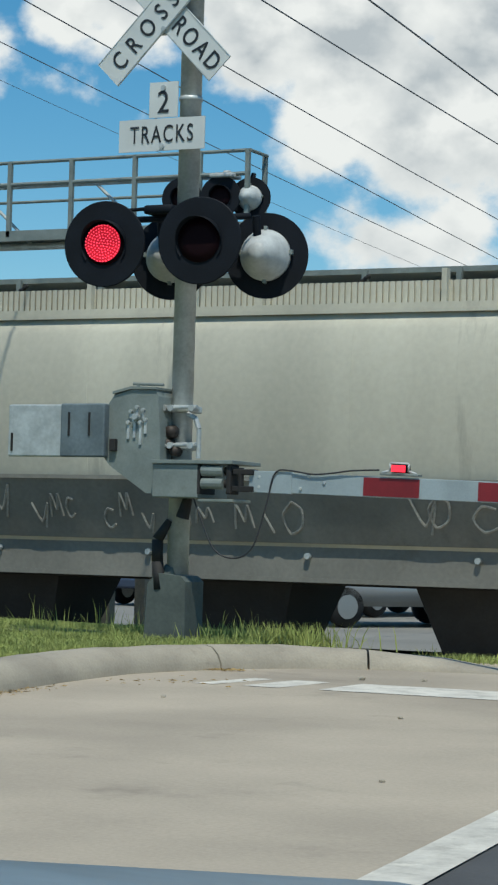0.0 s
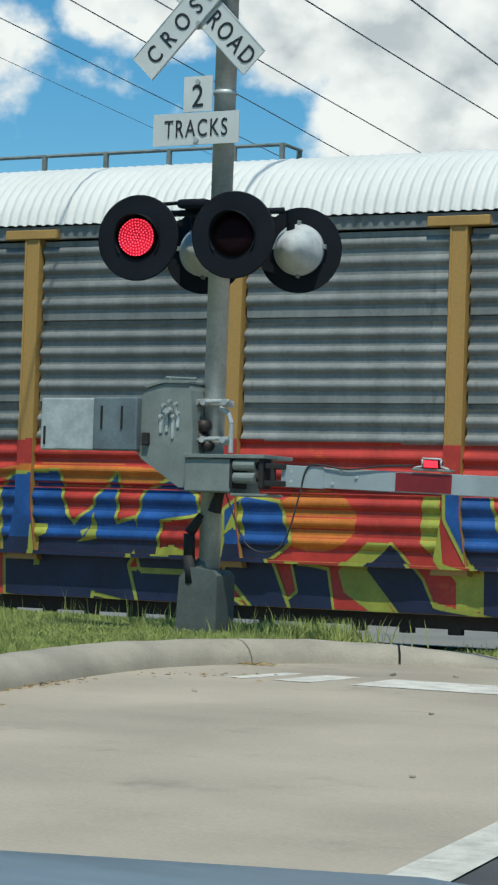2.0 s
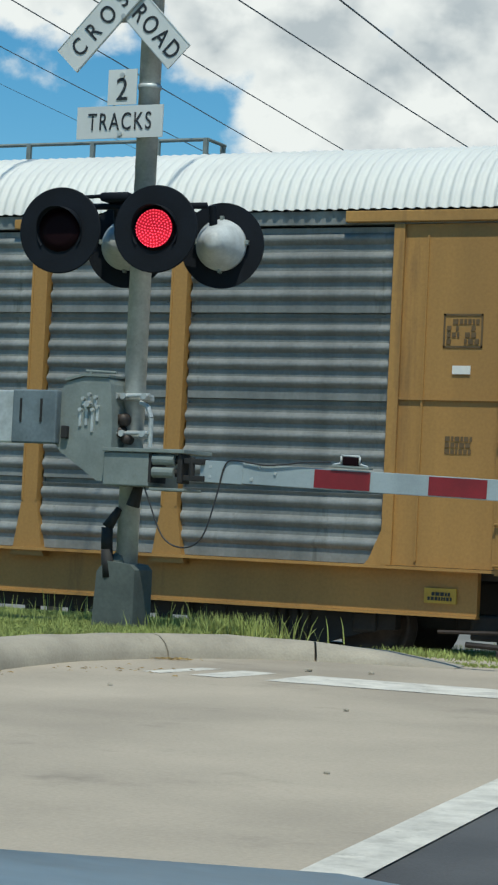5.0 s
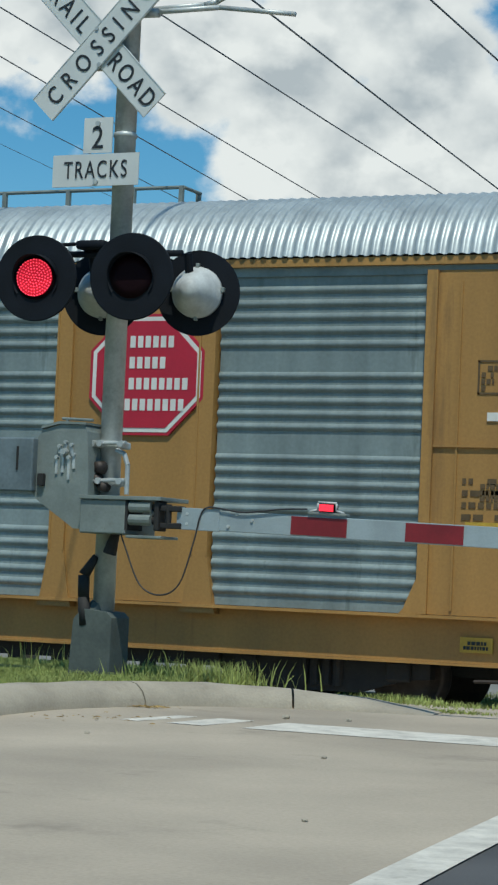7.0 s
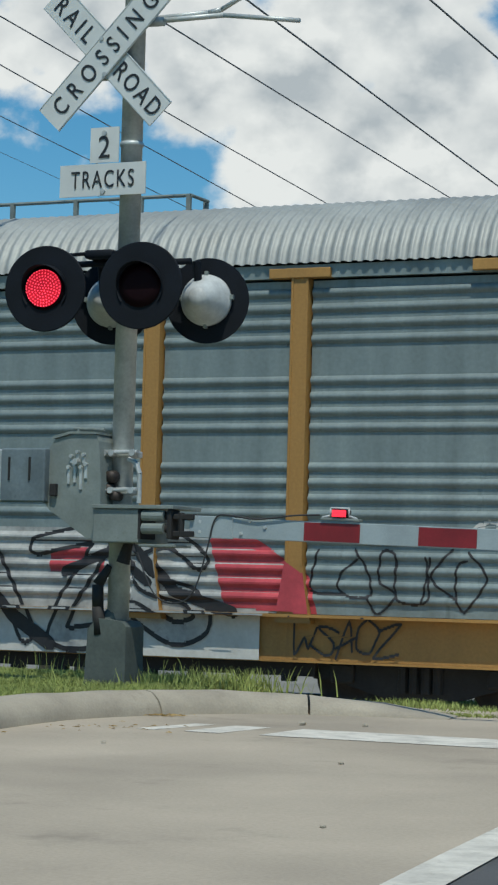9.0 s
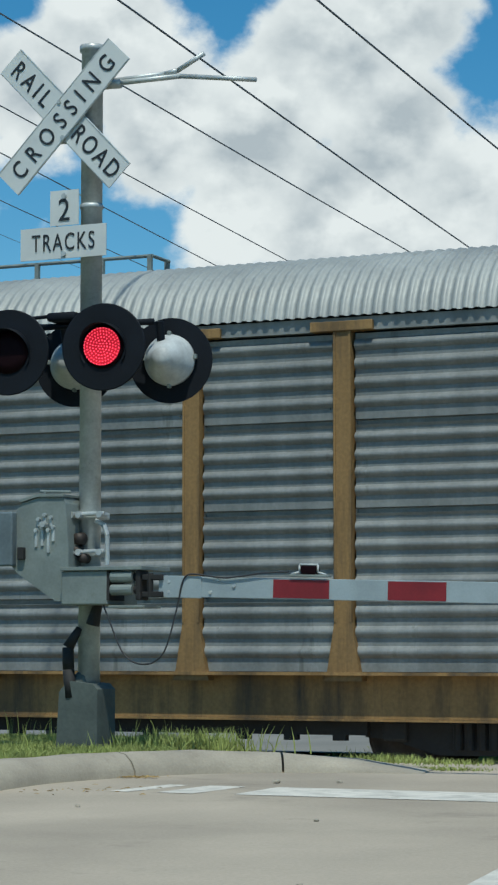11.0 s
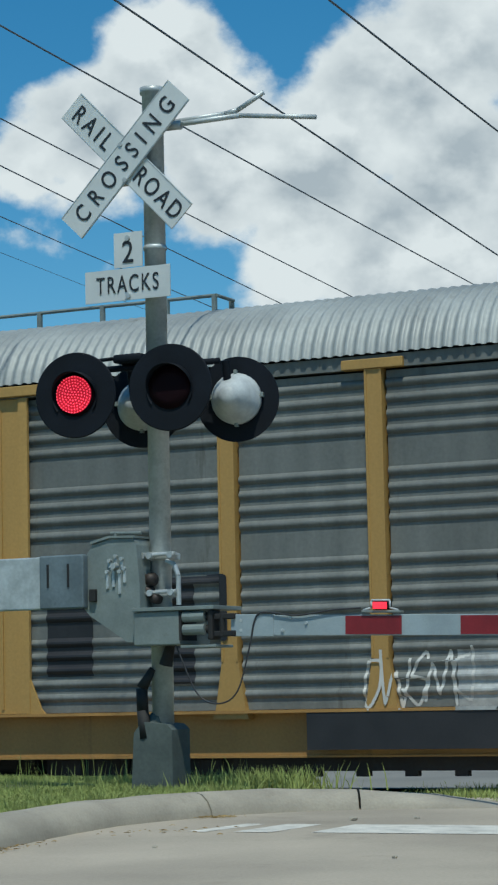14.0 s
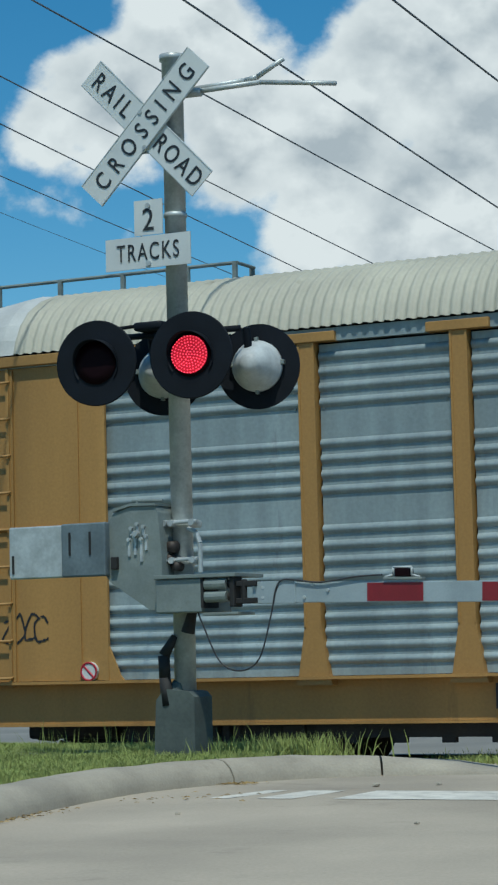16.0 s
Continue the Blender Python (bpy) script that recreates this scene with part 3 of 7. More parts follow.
def signal_head(parent, x, y, z, turn, r=0.315, name="signal_light"):
    """A black round background with hood, dark red lens and diodes that light by turns; it faces -y before the turn."""
    m = pose(x, y, z, 0, 0, turn)
    face = m @ Matrix.Rotation(radians(90), 4, "X")
    bm = lathe(bmesh.new(), [(0.02, 0.008), (r - 0.006, 0.008), (r, 0.004), (r, -0.010), (0.02, -0.010)], face, 48)
    head = part(name, bm, M_BLACK, parent, "round black background of a signal light")
    lr = r * 0.50
    bm = lathe(bmesh.new(), [(0.004, 0.03), (lr * 0.6, 0.028), (lr, 0.018), (lr, 0.0), (0.004, 0.0)], face, 32)
    part("lens", bm, M_LENS, head, "dark red round lens", True)
    # hood: open below
    bm = bmesh.new()
    n, rows = 22, []
    for i in range(n + 1):
        a = radians(-38 + 256 * i / n)
        depth = 0.012 + 0.10 * max(0.0, math.sin(a))
        for rr in (lr + 0.012, lr + 0.016):
            c, s = math.cos(a) * rr, math.sin(a) * rr
            rows.append((bm.verts.new(face @ Vector((c, s, 0.01))), bm.verts.new(face @ Vector((c * 1.02, s * 1.02 - 0.012, 0.01 + depth)))))
    for i in range(n):
        a0, b0, a1, b1 = rows[2 * i], rows[2 * i + 1], rows[2 * i + 2], rows[2 * i + 3]
        bm.faces.new((a0[0], a0[1], a1[1], a1[0]))
        bm.faces.new((b0[0], b1[0], b1[1], b0[1]))
        bm.faces.new((a0[1], b0[1], b1[1], a1[1]))
    part("hood", bm, M_BLACK, head, "curved black sun hood", True)
    # housing behind
    bm = lathe(bmesh.new(), [(r * 0.60, -0.015), (r * 0.60, -0.05), (r * 0.57, -0.06), (r * 0.50, -0.13), (r * 0.36, -0.21), (r * 0.24, -0.25), (r * 0.22, -0.27), (r * 0.12, -0.285), (0.01, -0.29)], face, 32)
    part("housing", bm, M_SILVER, head, "silver cone-shaped lamp housing", True)
    for ax, az in ((0, r * 0.62), (r * 0.62, 0.02), (-r * 0.62, 0.02), (0, -r * 0.6)):
        part("latch", box(bmesh.new(), ax - 0.013, ax + 0.013, 0.02, 0.06, az - 0.018, az + 0.018, 0.004, m), M_ALU, head, "small latch")
    return head, m, lr


def diodes(parent, m, lr, name="lit_lens"):
    """The lit array: a red disc set with rings of small lamps."""
    ob = None
    v, f, mats = [], [], []
    n, lr = 36, lr * 0.90
    v.append((0, -0.001, 0))
    for i in range(n):
        a = 2 * math.pi * i / n
        v.append((math.cos(a) * lr * 0.97, 0.006, math.sin(a) * lr * 0.97))
    for i in range(n):
        f.append((0, 1 + (i + 1) % n, 1 + i))
        mats.append(0)
    for ring in range(0, 7):
        rr = lr * 0.93 * ring / 6
        k = 1 if ring == 0 else int(6.0 * ring)
        for i in range(k):
            a = 2 * math.pi * i / k + ring
            cx, cz, s = math.cos(a) * rr, math.sin(a) * rr, lr * 0.036
            n0 = len(v)
            v += [(cx + math.cos(b) * s, -0.006, cz + math.sin(b) * s) for b in (0.0, 1.05, 2.09, 3.14, 4.19, 5.24)]
            f.append(tuple(range(n0, n0 + 6)))
            mats.append(1)
    me = bpy.data.meshes.new(name)
    me.from_pydata(v, [], f)
    me.update()
    me.materials.append(M_LED_GLOW)
    me.materials.append(M_LED)
    me.polygons.foreach_set("material_index", mats)
    ob = attach(name, me, None, parent, "lit red light diodes")
    ob.matrix_basis = m
    return ob


def crossing_signal():
    r = SIGNAL
    # pole
    bm = lathe(bmesh.new(), [(0.079, 0.45), (0.079, 5.74), (0.094, 5.745), (0.094, 5.79), (0.02, 5.80)], pose(0, 0, 0), 28)
    part("pole", bm, M_GALV, r, "round galvanised steel pole", True)
    bm = prism(bmesh.new(), [(-0.20, 0.5), (0.14, 0.5), (0.14, 1.06), (0.10, 1.10), (-0.10, 1.12), (-0.17, 1.04)], -0.14, 0.14)
    tube(bm, (-0.1, 0, 1.0), (0.0, 0, 1.16), 0.13, 0.08)
    part("junction_base", bm, M_BASE, r, "grey steel junction box at the foot")
    bm = bmesh.new()
    tube(bm, (-0.09, -0.10, 1.0), (-0.115, -0.10, 1.20), 0.05, 0.042)
    tube(bm, (-0.115, -0.10, 1.20), (-0.12, -0.10, 1.36), 0.042)
    tube(bm, (-0.12, -0.10, 1.36), (-0.04, -0.07, 1.50), 0.042, 0.026)
    part("conduit", bm, M_DARK, r, "dark flexible conduit", True)
    # bands
    for z in (4.585, 2.30, 2.02, 3.62):
        part("band", lathe(bmesh.new(), [(0.08, z - 0.018), (0.088, z - 0.014), (0.088, z + 0.014), (0.08, z + 0.018)], pose(0, 0, 0), 20), M_GALV, r, "", True)
    # crossbuck
    for ang, words, yy in ((45.6, "CROSSING", -0.135), (-45.8, "", -0.115)):
        m = pose(-0.168, yy, 5.243, 0, -ang, 0)
        blade = part("blade", bx(-0.655, 0.655, -0.006, 0.006, -0.122, 0.122, 0.0, m), M_SIGN, r, "white crossbuck blade with black letters")
        bm = bmesh.new()
        for zz in (-0.118, 0.114):
            box(bm, -0.651, 0.651, -0.009, -0.005, zz, zz + 0.004, 0, m)
        part("edging", bm, M_GALV, blade)
        if words:
            lettering("lettering", words, 0.19, M_LETTER, blade, m @ pose(0, -0.009, 0.0), 1.75, 0.001, 0.80)
        else:
            lettering("lettering", "RAIL", 0.19, M_LETTER, blade, m @ pose(-0.385, -0.009, 0), 1.45, 0.001, 0.80)
            lettering("lettering", "ROAD", 0.19, M_LETTER, blade, m @ pose(0.385, -0.009, 0), 1.28, 0.001, 0.80)
    bm = bmesh.new()
    tube(bm, (-0.168, -0.15, 5.09), (-0.168, 0.0, 5.09), 0.018)
    box(bm, -0.22, 0.09, -0.1, -0.06, 5.06, 5.12)
    part("bracket", bm, M_GALV, r)
    part("bolt", tube(bmesh.new(), (-0.20, -0.15, 5.36), (-0.20, 0.0, 5.36), 0.016), M_GALV, r)
    # count sign
    plate = part("count_plate", bx(-0.275, -0.04, -0.13, -0.12, 4.44, 4.70, 0.0), M_SIGN, r, "white plate with the black figure 2")
    lettering("lettering", "2", 0.235, M_LETTER, plate, pose(-0.157, -0.134, 4.555), 1.0, 0.0, 0.9)
    plate = part("tracks_plate", bx(-0.52, 0.188, -0.132, -0.122, 4.195, 4.432, 0.0), M_SIGN, r, "white plate lettered TRACKS")
    lettering("lettering", "TRACKS", 0.182, M_LETTER, plate, pose(-0.164, -0.136, 4.318), 1.22, 0.0, 0.68)
    for z in (4.227, 4.655):
        part("bolt", tube(bmesh.new(), (-0.157, -0.145, z), (-0.157, -0.05, z), 0.02), M_GALV, r)
    # cross arm and the four lights
    bm = bmesh.new()
    tube(bm, (-0.50, -0.04, 3.71), (0.50, 0.02, 3.71), 0.024)
    tube(bm, (-0.58, -0.25, 3.74), (-0.30, -0.08, 3.78), 0.014)
    box(bm, -0.30, -0.06, -0.14, 0.02, 3.735, 3.80, 0.02)
    box(bm, -0.12, 0.12, -0.1, 0.1, 3.66, 3.78, 0.01)
    part("cross_arm", bm, M_BLACK, r, "dark cross arm", True)
    for x, y, z, turn, key in ((-0.52, -0.30, 3.50, 7, "L"), (0.26, -0.30, 3.50, 7, "R"), (-0.27, 0.28, 3.46, 190, ""), (0.515, 0.28, 3.453, 190, "")):
        head, m, lr = signal_head(r, x, y, z, turn)
        bm = bmesh.new()
        tube(bm, (x, y * 0.5, z + 0.02), (x, y * 0.3, 3.72), 0.03)
        part("light_mount", bm, M_BLACK, head)
        if key:
            LIGHTS.append((diodes(r, m, lr), m, key))
    # top brackets
    bm = bmesh.new()
    tube(bm, (0.06, 0, 5.51), (0.60, 0.0, 5.52), 0.02)
    tube(bm, (0.60, 0.0, 5.52), (0.70, 0.0, 5.535), 0.02)
    tube(bm, (0.70, 0.0, 5.535), (0.912, 0.0, 5.64), 0.018)
    part("bracket_arm", bm, M_GALV, r, "bent steel bracket pipe", True)
    bm = bmesh.new()
    tube(bm, (0.06, -0.02, 5.485), (0.73, -0.02, 5.487), 0.02)
    tube(bm, (0.73, -0.02, 5.487), (1.33, -0.02, 5.40), 0.018)
    tube(bm, (0.05, -0.03, 5.48), (0.25, -0.03, 5.475), 0.034)
    part("bracket_arm", bm, M_GALV, r, "straight steel bracket pipe", True)
    # gate mechanism
    prof = [(-0.505, 1.955), (-0.475, 2.03), (-0.465, 2.34), (-0.42, 2.40), (-0.27, 2.44), (-0.08, 2.435), (-0.06, 2.39), (-0.035, 2.08), (-0.035, 1.69), (-0.14, 1.69), (-0.45, 1.89)]
    mech = part("gate_housing", prism(bmesh.new(), prof, -0.26, 0.12), M_ALU, r, "grey cast gate mechanism housing")
    bm = bmesh.new()
    m_bolts = Matrix.Translation((0.085, 0, -0.02))
    for px, pz, pl in ((-0.36, 2.30, 0.05), (-0.31, 2.33, 0.09), (-0.26, 2.31, 0.06), (-0.33, 2.24, 0.13), (-0.28, 2.22, 0.16), (-0.38, 2.22, 0.12), (-0.24, 2.24, 0.10)):
        tube(bm, (px, -0.255, pz), (px, -0.285, pz), 0.014, n=8)
        box(bm, px - 0.010, px + 0.010, -0.272, -0.255, pz - pl, pz)
    tube(bm, (-0.31, -0.25, 2.26), (-0.31, -0.31, 2.26), 0.022, n=8)
    bmesh.ops.transform(bm, matrix=m_bolts, verts=bm.verts[:])
    part("gate_bolts", bm, M_GALV, mech, "cluster of bolts and straps")
    bm = prism(bmesh.new(), [(-0.43, 2.405), (-0.28, 2.443), (-0.07, 2.438), (-0.07, 2.455), (-0.28, 2.462), (-0.43, 2.425)], -0.275, 0.13)
    tube(bm, (-0.26, -0.2, 2.45), (-0.26, -0.2, 2.49), 0.012)
    tube(bm, (-0.30, -0.2, 2.485), (-0.05, -0.2, 2.475), 0.011)
    part("lid", bm, M_ALU, mech)
    bm = bx(-0.435, -0.385, -0.30, -0.255, 1.99, 2.08, 0.006)
    part("hasp", bm, M_DARK, mech)
    # clamps on the pole
    bm = bmesh.new()
    for z in (2.31, 2.04):
        box(bm, -0.12, 0.11, -0.12, 0.11, z - 0.026, z + 0.026, 0.012)
        tube(bm, (-0.06, -0.15, z), (0.20, -0.15, z + 0.01), 0.014)
        for xx in (-0.055, 0.0, 0.17):
            tube(bm, (xx, -0.19, z), (xx, -0.1, z), 0.024, n=8)
    for a, b in (((0.10, -0.1, 2.27), (0.17, -0.11, 2.24)), ((0.17, -0.11, 2.24), (0.205, -0.12, 2.16)), ((0.205, -0.12, 2.16), (0.205, -0.12, 1.95))):
        tube(bm, a, b, 0.018, n=10)
    part("pole_clamp", bm, M_GALV, r, "bolted pole clamps")
    for kx, kz, kr in ((-0.01, 2.14, 0.05), (-0.03, 2.05, 0.045), (0.03, 2.0, 0.04)):
        bm = tube(bmesh.new(), (kx, -0.10, kz), (kx - 0.01, -0.17, kz), kr, kr * 0.8, 14)
        part("knob", bm, M_WHEEL, r, "dark round clamp nut", True)
    bm = bx(-0.05, 0.32, -0.34, 0.14, 1.66, 1.90, 0.01)
    box(bm, -0.05, 0.60, -0.36, 0.10, 1.902, 1.93, 0.004)
    box(bm, 0.32, 0.60, -0.33, -0.05, 1.635, 1.655, 0.004)
    part("gate_bracket", bm, M_ALU, r, "grey gate arm bracket")
    bm = bmesh.new()
    for z in (1.765, 1.855):
        tube(bm, (0.33, -0.29, z), (0.54, -0.29, z), 0.03)
    box(bm, 0.315, 0.335, -0.34, -0.1, 1.69, 1.90)
    box(bm, 0.54, 0.58, -0.34, -0.2, 1.69, 1.90, 0.01)
    for z in (1.73, 1.85):
        box(bm, 0.58, 0.74, -0.32, -0.22, z - 0.02, z + 0.02, 0.006)
    tube(bm, (0.64, -0.30, 1.71), (0.64, -0.30, 1.88), 0.022, n=10)
    part("arm_hinge", bm, M_DARK, r, "dark breakaway hinge with springs")
    bm = bmesh.new()
    for z in (1.765, 1.855):
        tube(bm, (0.345, -0.315, z), (0.515, -0.315, z), 0.04)
    part("spring", bm, M_ALU, r)
    # counterweights
    bm = bx(-1.295, -0.83, -0.30, -0.26, 1.945, 2.33, 0.012)
    part("counterweight", bm, M_GALV, r, "flat grey counterweight plate")
    bm = bx(-0.83, -0.46, -0.33, -0.25, 1.945, 2.335, 0.012)
    part("counterweight", bm, M_WEIGHT, r, "slotted counterweight arm")
    for xx in (-0.755, -0.585):
        part("slot", box(bmesh.new(), xx - 0.008, xx + 0.008, -0.337, -0.329, 2.10, 2.27), M_DARK, r)
    part("slot", box(bmesh.new(), -1.265, -1.25, -0.31, -0.298, 1.985, 2.12), M_DARK, r)
    # gate arm, drooping a little
    droop = pose(0.72, 0, 1.785, 0, 1.6, 0) @ Matrix.Translation((-0.72, 0, -1.785))
    arm = part("gate_arm", bx(0.72, 6.6, -0.285, -0.262, 1.714, 1.856, 0.004, m=droop), M_WHITE_TAPE, r, "white gate arm with red stripes")
    for i in range(7):
        x0 = 1.575 + 0.839 * i
        part("stripe", bx(x0, x0 + 0.413, -0.291, -0.256, 1.722, 1.848, m=droop), M_RED_TAPE, arm, "dark red reflective stripe")
    part("arm_sleeve", bx(0.70, 1.03, -0.292, -0.255, 1.708, 1.862, 0.004, m=droop), M_WHITE_TAPE, arm, "pale aluminium sleeve of the arm")
    for xx, zz in ((0.78, 1.75), (0.78, 1.82), (1.10, 1.75), (1.16, 1.84), (1.28, 1.80)):
        bm = tube(bmesh.new(), (xx, -0.295, zz), (xx, -0.25, zz), 0.012, n=8)
        bmesh.ops.transform(bm, matrix=droop, verts=bm.verts[:])
        part("rivet", bm, M_GALV, arm)
    lamp = part("arm_lamp", bx(1.70, 1.985, -0.31, -0.235, 1.868, 1.884, 0.004, m=droop), M_ALU, arm, "small lamp on the gate arm")
    bm = bx(1.785, 1.895, -0.315, -0.225, 1.888, 1.945, 0.008, m=droop)
    part("lens", bm, M_LENS, lamp, "dark red lamp lens")
    bm = bmesh.new()
    for xx, d in ((1.772, 1), (1.908, -1)):
        tube(bm, droop @ Vector((xx, -0.30, 1.95)), droop @ Vector((xx, -0.30, 1.90)), 0.008, n=6)
        tube(bm, droop @ Vector((xx, -0.30, 1.90)), droop @ Vector((xx - d * 0.06, -0.30, 1.885)), 0.008, n=6)
    tube(bm, droop @ Vector((1.772, -0.30, 1.952)), droop @ Vector((1.908, -0.30, 1.952)), 0.008, n=6)
    part("lamp_guard", bm, M_SILVER, lamp, "bent wire guard", True)
    bm = bmesh.new()
    for i in range(5):
        for j in range(2):
            tube(bm, (1.800 + 0.020 * i, -0.318, 1.905 + 0.02 * j), (1.800 + 0.020 * i, -0.3225, 1.905 + 0.02 * j), 0.0085, n=6)
    box(bm, 1.789, 1.891, -0.3195, -0.3, 1.893, 1.940)
    bmesh.ops.transform(bm, matrix=droop, verts=bm.verts[:])
    ob = part("lamp_array", bm, M_LED_ARM, r, "lit red diodes of the arm lamp")
    LIGHTS.append((ob, Matrix.Identity(4), "L"))
    # cable that hangs from arm to pole
    bend = [(0.27, 1.66), (0.31, 1.566), (0.437, 1.308), (0.604, 1.242), (0.748, 1.329), (0.844, 1.622), (0.885, 1.80), (0.93, 1.862), (1.02, 1.864), (1.20, 1.84), (1.35, 1.85), (1.5, 1.868), (1.72, 1.875)]
    pts = []
    for q0, q1, q2, q3 in zip(bend[:1] + bend, bend, bend[1:], bend[2:] + bend[-1:]):
        for n in range(6):
            u = n / 6
            w = [0.5 * (-u + 2 * u * u - u ** 3), 0.5 * (2 - 5 * u * u + 3 * u ** 3), 0.5 * (u + 4 * u * u - 3 * u ** 3), 0.5 * (u ** 3 - u * u)]
            pts.append((sum(a * q[0] for a, q in zip(w, (q0, q1, q2, q3))), -0.30, sum(a * q[1] for a, q in zip(w, (q0, q1, q2, q3)))))
    cord("cable", pts, 0.006, M_CABLE, r, "thin black hanging cable")
    bm = bmesh.new()
    tube(bm, (0.13, -0.1, 1.7), (0.08, -0.1, 1.52), 0.03, 0.05)
    part("hose_boot", bm, M_DARK, r)


crossing_signal()


# ---- the far cantilever with its walkway ----
def cantilever():
    """The signal bridge arm on the far side of the tracks; it comes in from the side and ends over the road."""
    GY = 28.8
    r = thing("cantilever_signal", pose(-14.14, GY, 0), "grey cantilever signal arm with railed walkway", "cantilever signal")
    x1 = 0.0
    bm = bx(-13.5, x1, -0.26, 0.26, 5.66, 5.70)
    part("walkway", bm, M_ALU, r, "grating walkway")
    for y in (-0.27, 0.27):
        if y < 0:
            bm = bmesh.new()
            tube(bm, (-13.5, y, 6.74), (x1, y, 6.74), 0.026, n=8)
            part("top_rail", bm, M_ALU, r)
        bm = bmesh.new()
        tube(bm, (-13.5, y, 6.42 if y < 0 else 6.25), (x1, y, 6.42 if y < 0 else 6.25), 0.03 if y < 0 else 0.022, n=8)
        part("mid_rail", bm, M_ALU, r)
        bm = bx(-13.5, x1, y - 0.03, y + 0.03, 5.60, 5.75)
        part("toe_board", bm, M_ALU, r)
        for i in range(14 if y < 0 else 1):
            xx = -0.03 - (0.74 + 1.03 * (i - 1) if i else 0.0)
            part("post", bx(xx - 0.03, xx + 0.03, y - 0.03, y + 0.03, 5.66, 6.76, 0.0), M_ALU, r)
    bm = bmesh.new()
    tube(bm, (x1, -0.27, 6.74), (x1, 0.27, 6.74), 0.026, n=8)
    part("end_rail", bm, M_ALU, r)
    for z in (6.45, 5.55):
        bm = bmesh.new()
        tube(bm, (-13.5, 0.0, z), (-0.6, 0.0, z), 0.05, n=10)
        part("truss_pipe", bm, M_GALV, r, "", True)
    for i in range(6):
        bm = bmesh.new()
        tube(bm, (-2.6 - 2 * i, 0.0, 6.45), (-1.6 - 2 * i, 0.0, 5.55), 0.025, n=8)
        part("truss_brace", bm, M_GALV, r)
    bm = lathe(bmesh.new(), [(0.19, -0.05), (0.19, 7.1), (0.02, 7.15)], pose(-13.3, 0, 0), 20)
    part("column", bm, M_GALV, r, "thick round steel column", True)
    for x, turn, key in ((-0.40, 10, "R"), (-1.0, 10, ""), (-0.06, 190, "")):
        head, m, lr = signal_head(r, x, -0.35 if turn < 90 else -0.1, 6.10, turn, 0.29)
        bm = bmesh.new()
        tube(bm, (x, -0.12, 6.2), (x, -0.02, 6.45), 0.035)
        part("light_mount", bm, M_BLACK, head)
        if key:
            LIGHTS.append((diodes(r, m, lr), m, key))
    bm = bmesh.new()
    box(bm, -0.55, -0.20, -0.42, -0.1, 6.36, 6.42, 0.02)
    tube(bm, (-0.38, -0.2, 6.42), (-0.38, -0.2, 6.48), 0.07, 0.05)
    part("light_cap", bm, M_SILVER, r, "bright cap over the lights")


cantilever()

# ---- overhead wires ----
for k, rad, run in ((-1.842, 0.016, 0.057), (-1.638, 0.019, 0.080), (-2.102, 0.014, 0.090), (-2.252, 0.014, 0.113), (-2.46, 0.012, 0.100), (-1.343, 0.019, 0.055), (-2.63, 0.007, 0.10)):
    h = 8.4
    pts = []
    for i in range(21):
        y = -30 + 8.5 * i
        sag = 0.00022 * (y - 60) ** 2
        pts.append((h * (k - run * (y / h - 3.3)), y, 1.36 + h + sag - 0.00022 * (27.7 - 60) ** 2))
    tagged(cord("overhead_wire", pts, rad * 0.78, M_WIRE), "dark overhead power wire above the crossing", "wire", "overhead wires")


# ---- the train ----
SPEED = 13.856
YF = 23.1          # the flank that faces the road
LEN = 25.66
STATIONS = [-1.73, -4.34, -6.13, -8.815, -11.497, -14.163, -16.845, -19.53, -21.32, -23.93]
Z_LOW, Z_TOP = 1.10, 4.72
SILL_IN = 0.17  # the sill stands back under its ledge
SHARED = {}
MOVING = []


def shared(key, make, material, name, parent, label="", smooth=False):
    """One mesh for all alike parts."""
    k = (key, material.name if material else "")
    if k not in SHARED:
        ob = part(name, make(), material, parent, label, smooth)
        SHARED[k] = ob.data
        return ob
    return attach(name, SHARED[k], None, parent, label)


def rib_groups(style):
    if style == "new":
        return [(4.64, 3.96, 4), (3.68, 3.00, 4), (2.74, 2.06, 4), (1.94, 1.16, 5)], 0.036
    if style == "old":
        return [(4.66, 3.84, 4), (3.66, 2.90, 4), (2.70, 1.92, 4), (1.80, 1.16, 3)], 0.046
    return [(4.60, 3.86, 5), (3.66, 2.96, 5), (2.76, 2.06, 5), (1.90, 1.16, 5)], 0.032


def flank_profile(style):
    """Depth of the corrugated sheet from the post face, by height: a list of (z, y)."""
    groups, deep = rib_groups(style)
    base = 0.085
    pts = [(Z_TOP, base)]
    for i, (hi, lo, n) in enumerate(groups):
        pitch = (hi - lo) / n
        for j in range(n):
            top = hi - j * pitch
            for k in range(9):
                a = k / 8
                w = 0.62
                pts.append((top - a * w * pitch, base - deep * math.sin(math.pi * a) ** 0.8))
        if style == "old" and i < len(groups) - 1:
            nxt = groups[i + 1][0]
            mid = (lo + nxt) / 2
            pts += [(mid + 0.045, base), (mid + 0.035, base + 0.06), (mid - 0.012, base + 0.06), (mid - 0.018, base - 0.025), (mid - 0.05, base)]
    pts.append((Z_LOW, base))
    return pts


PROFILES = {s: flank_profile(s) for s in ("new", "old", "fine")}


def depth_at(style, z):
    p = PROFILES[style]
    return float(np.interp(-z, [-a for a, _ in p], [b for _, b in p]))


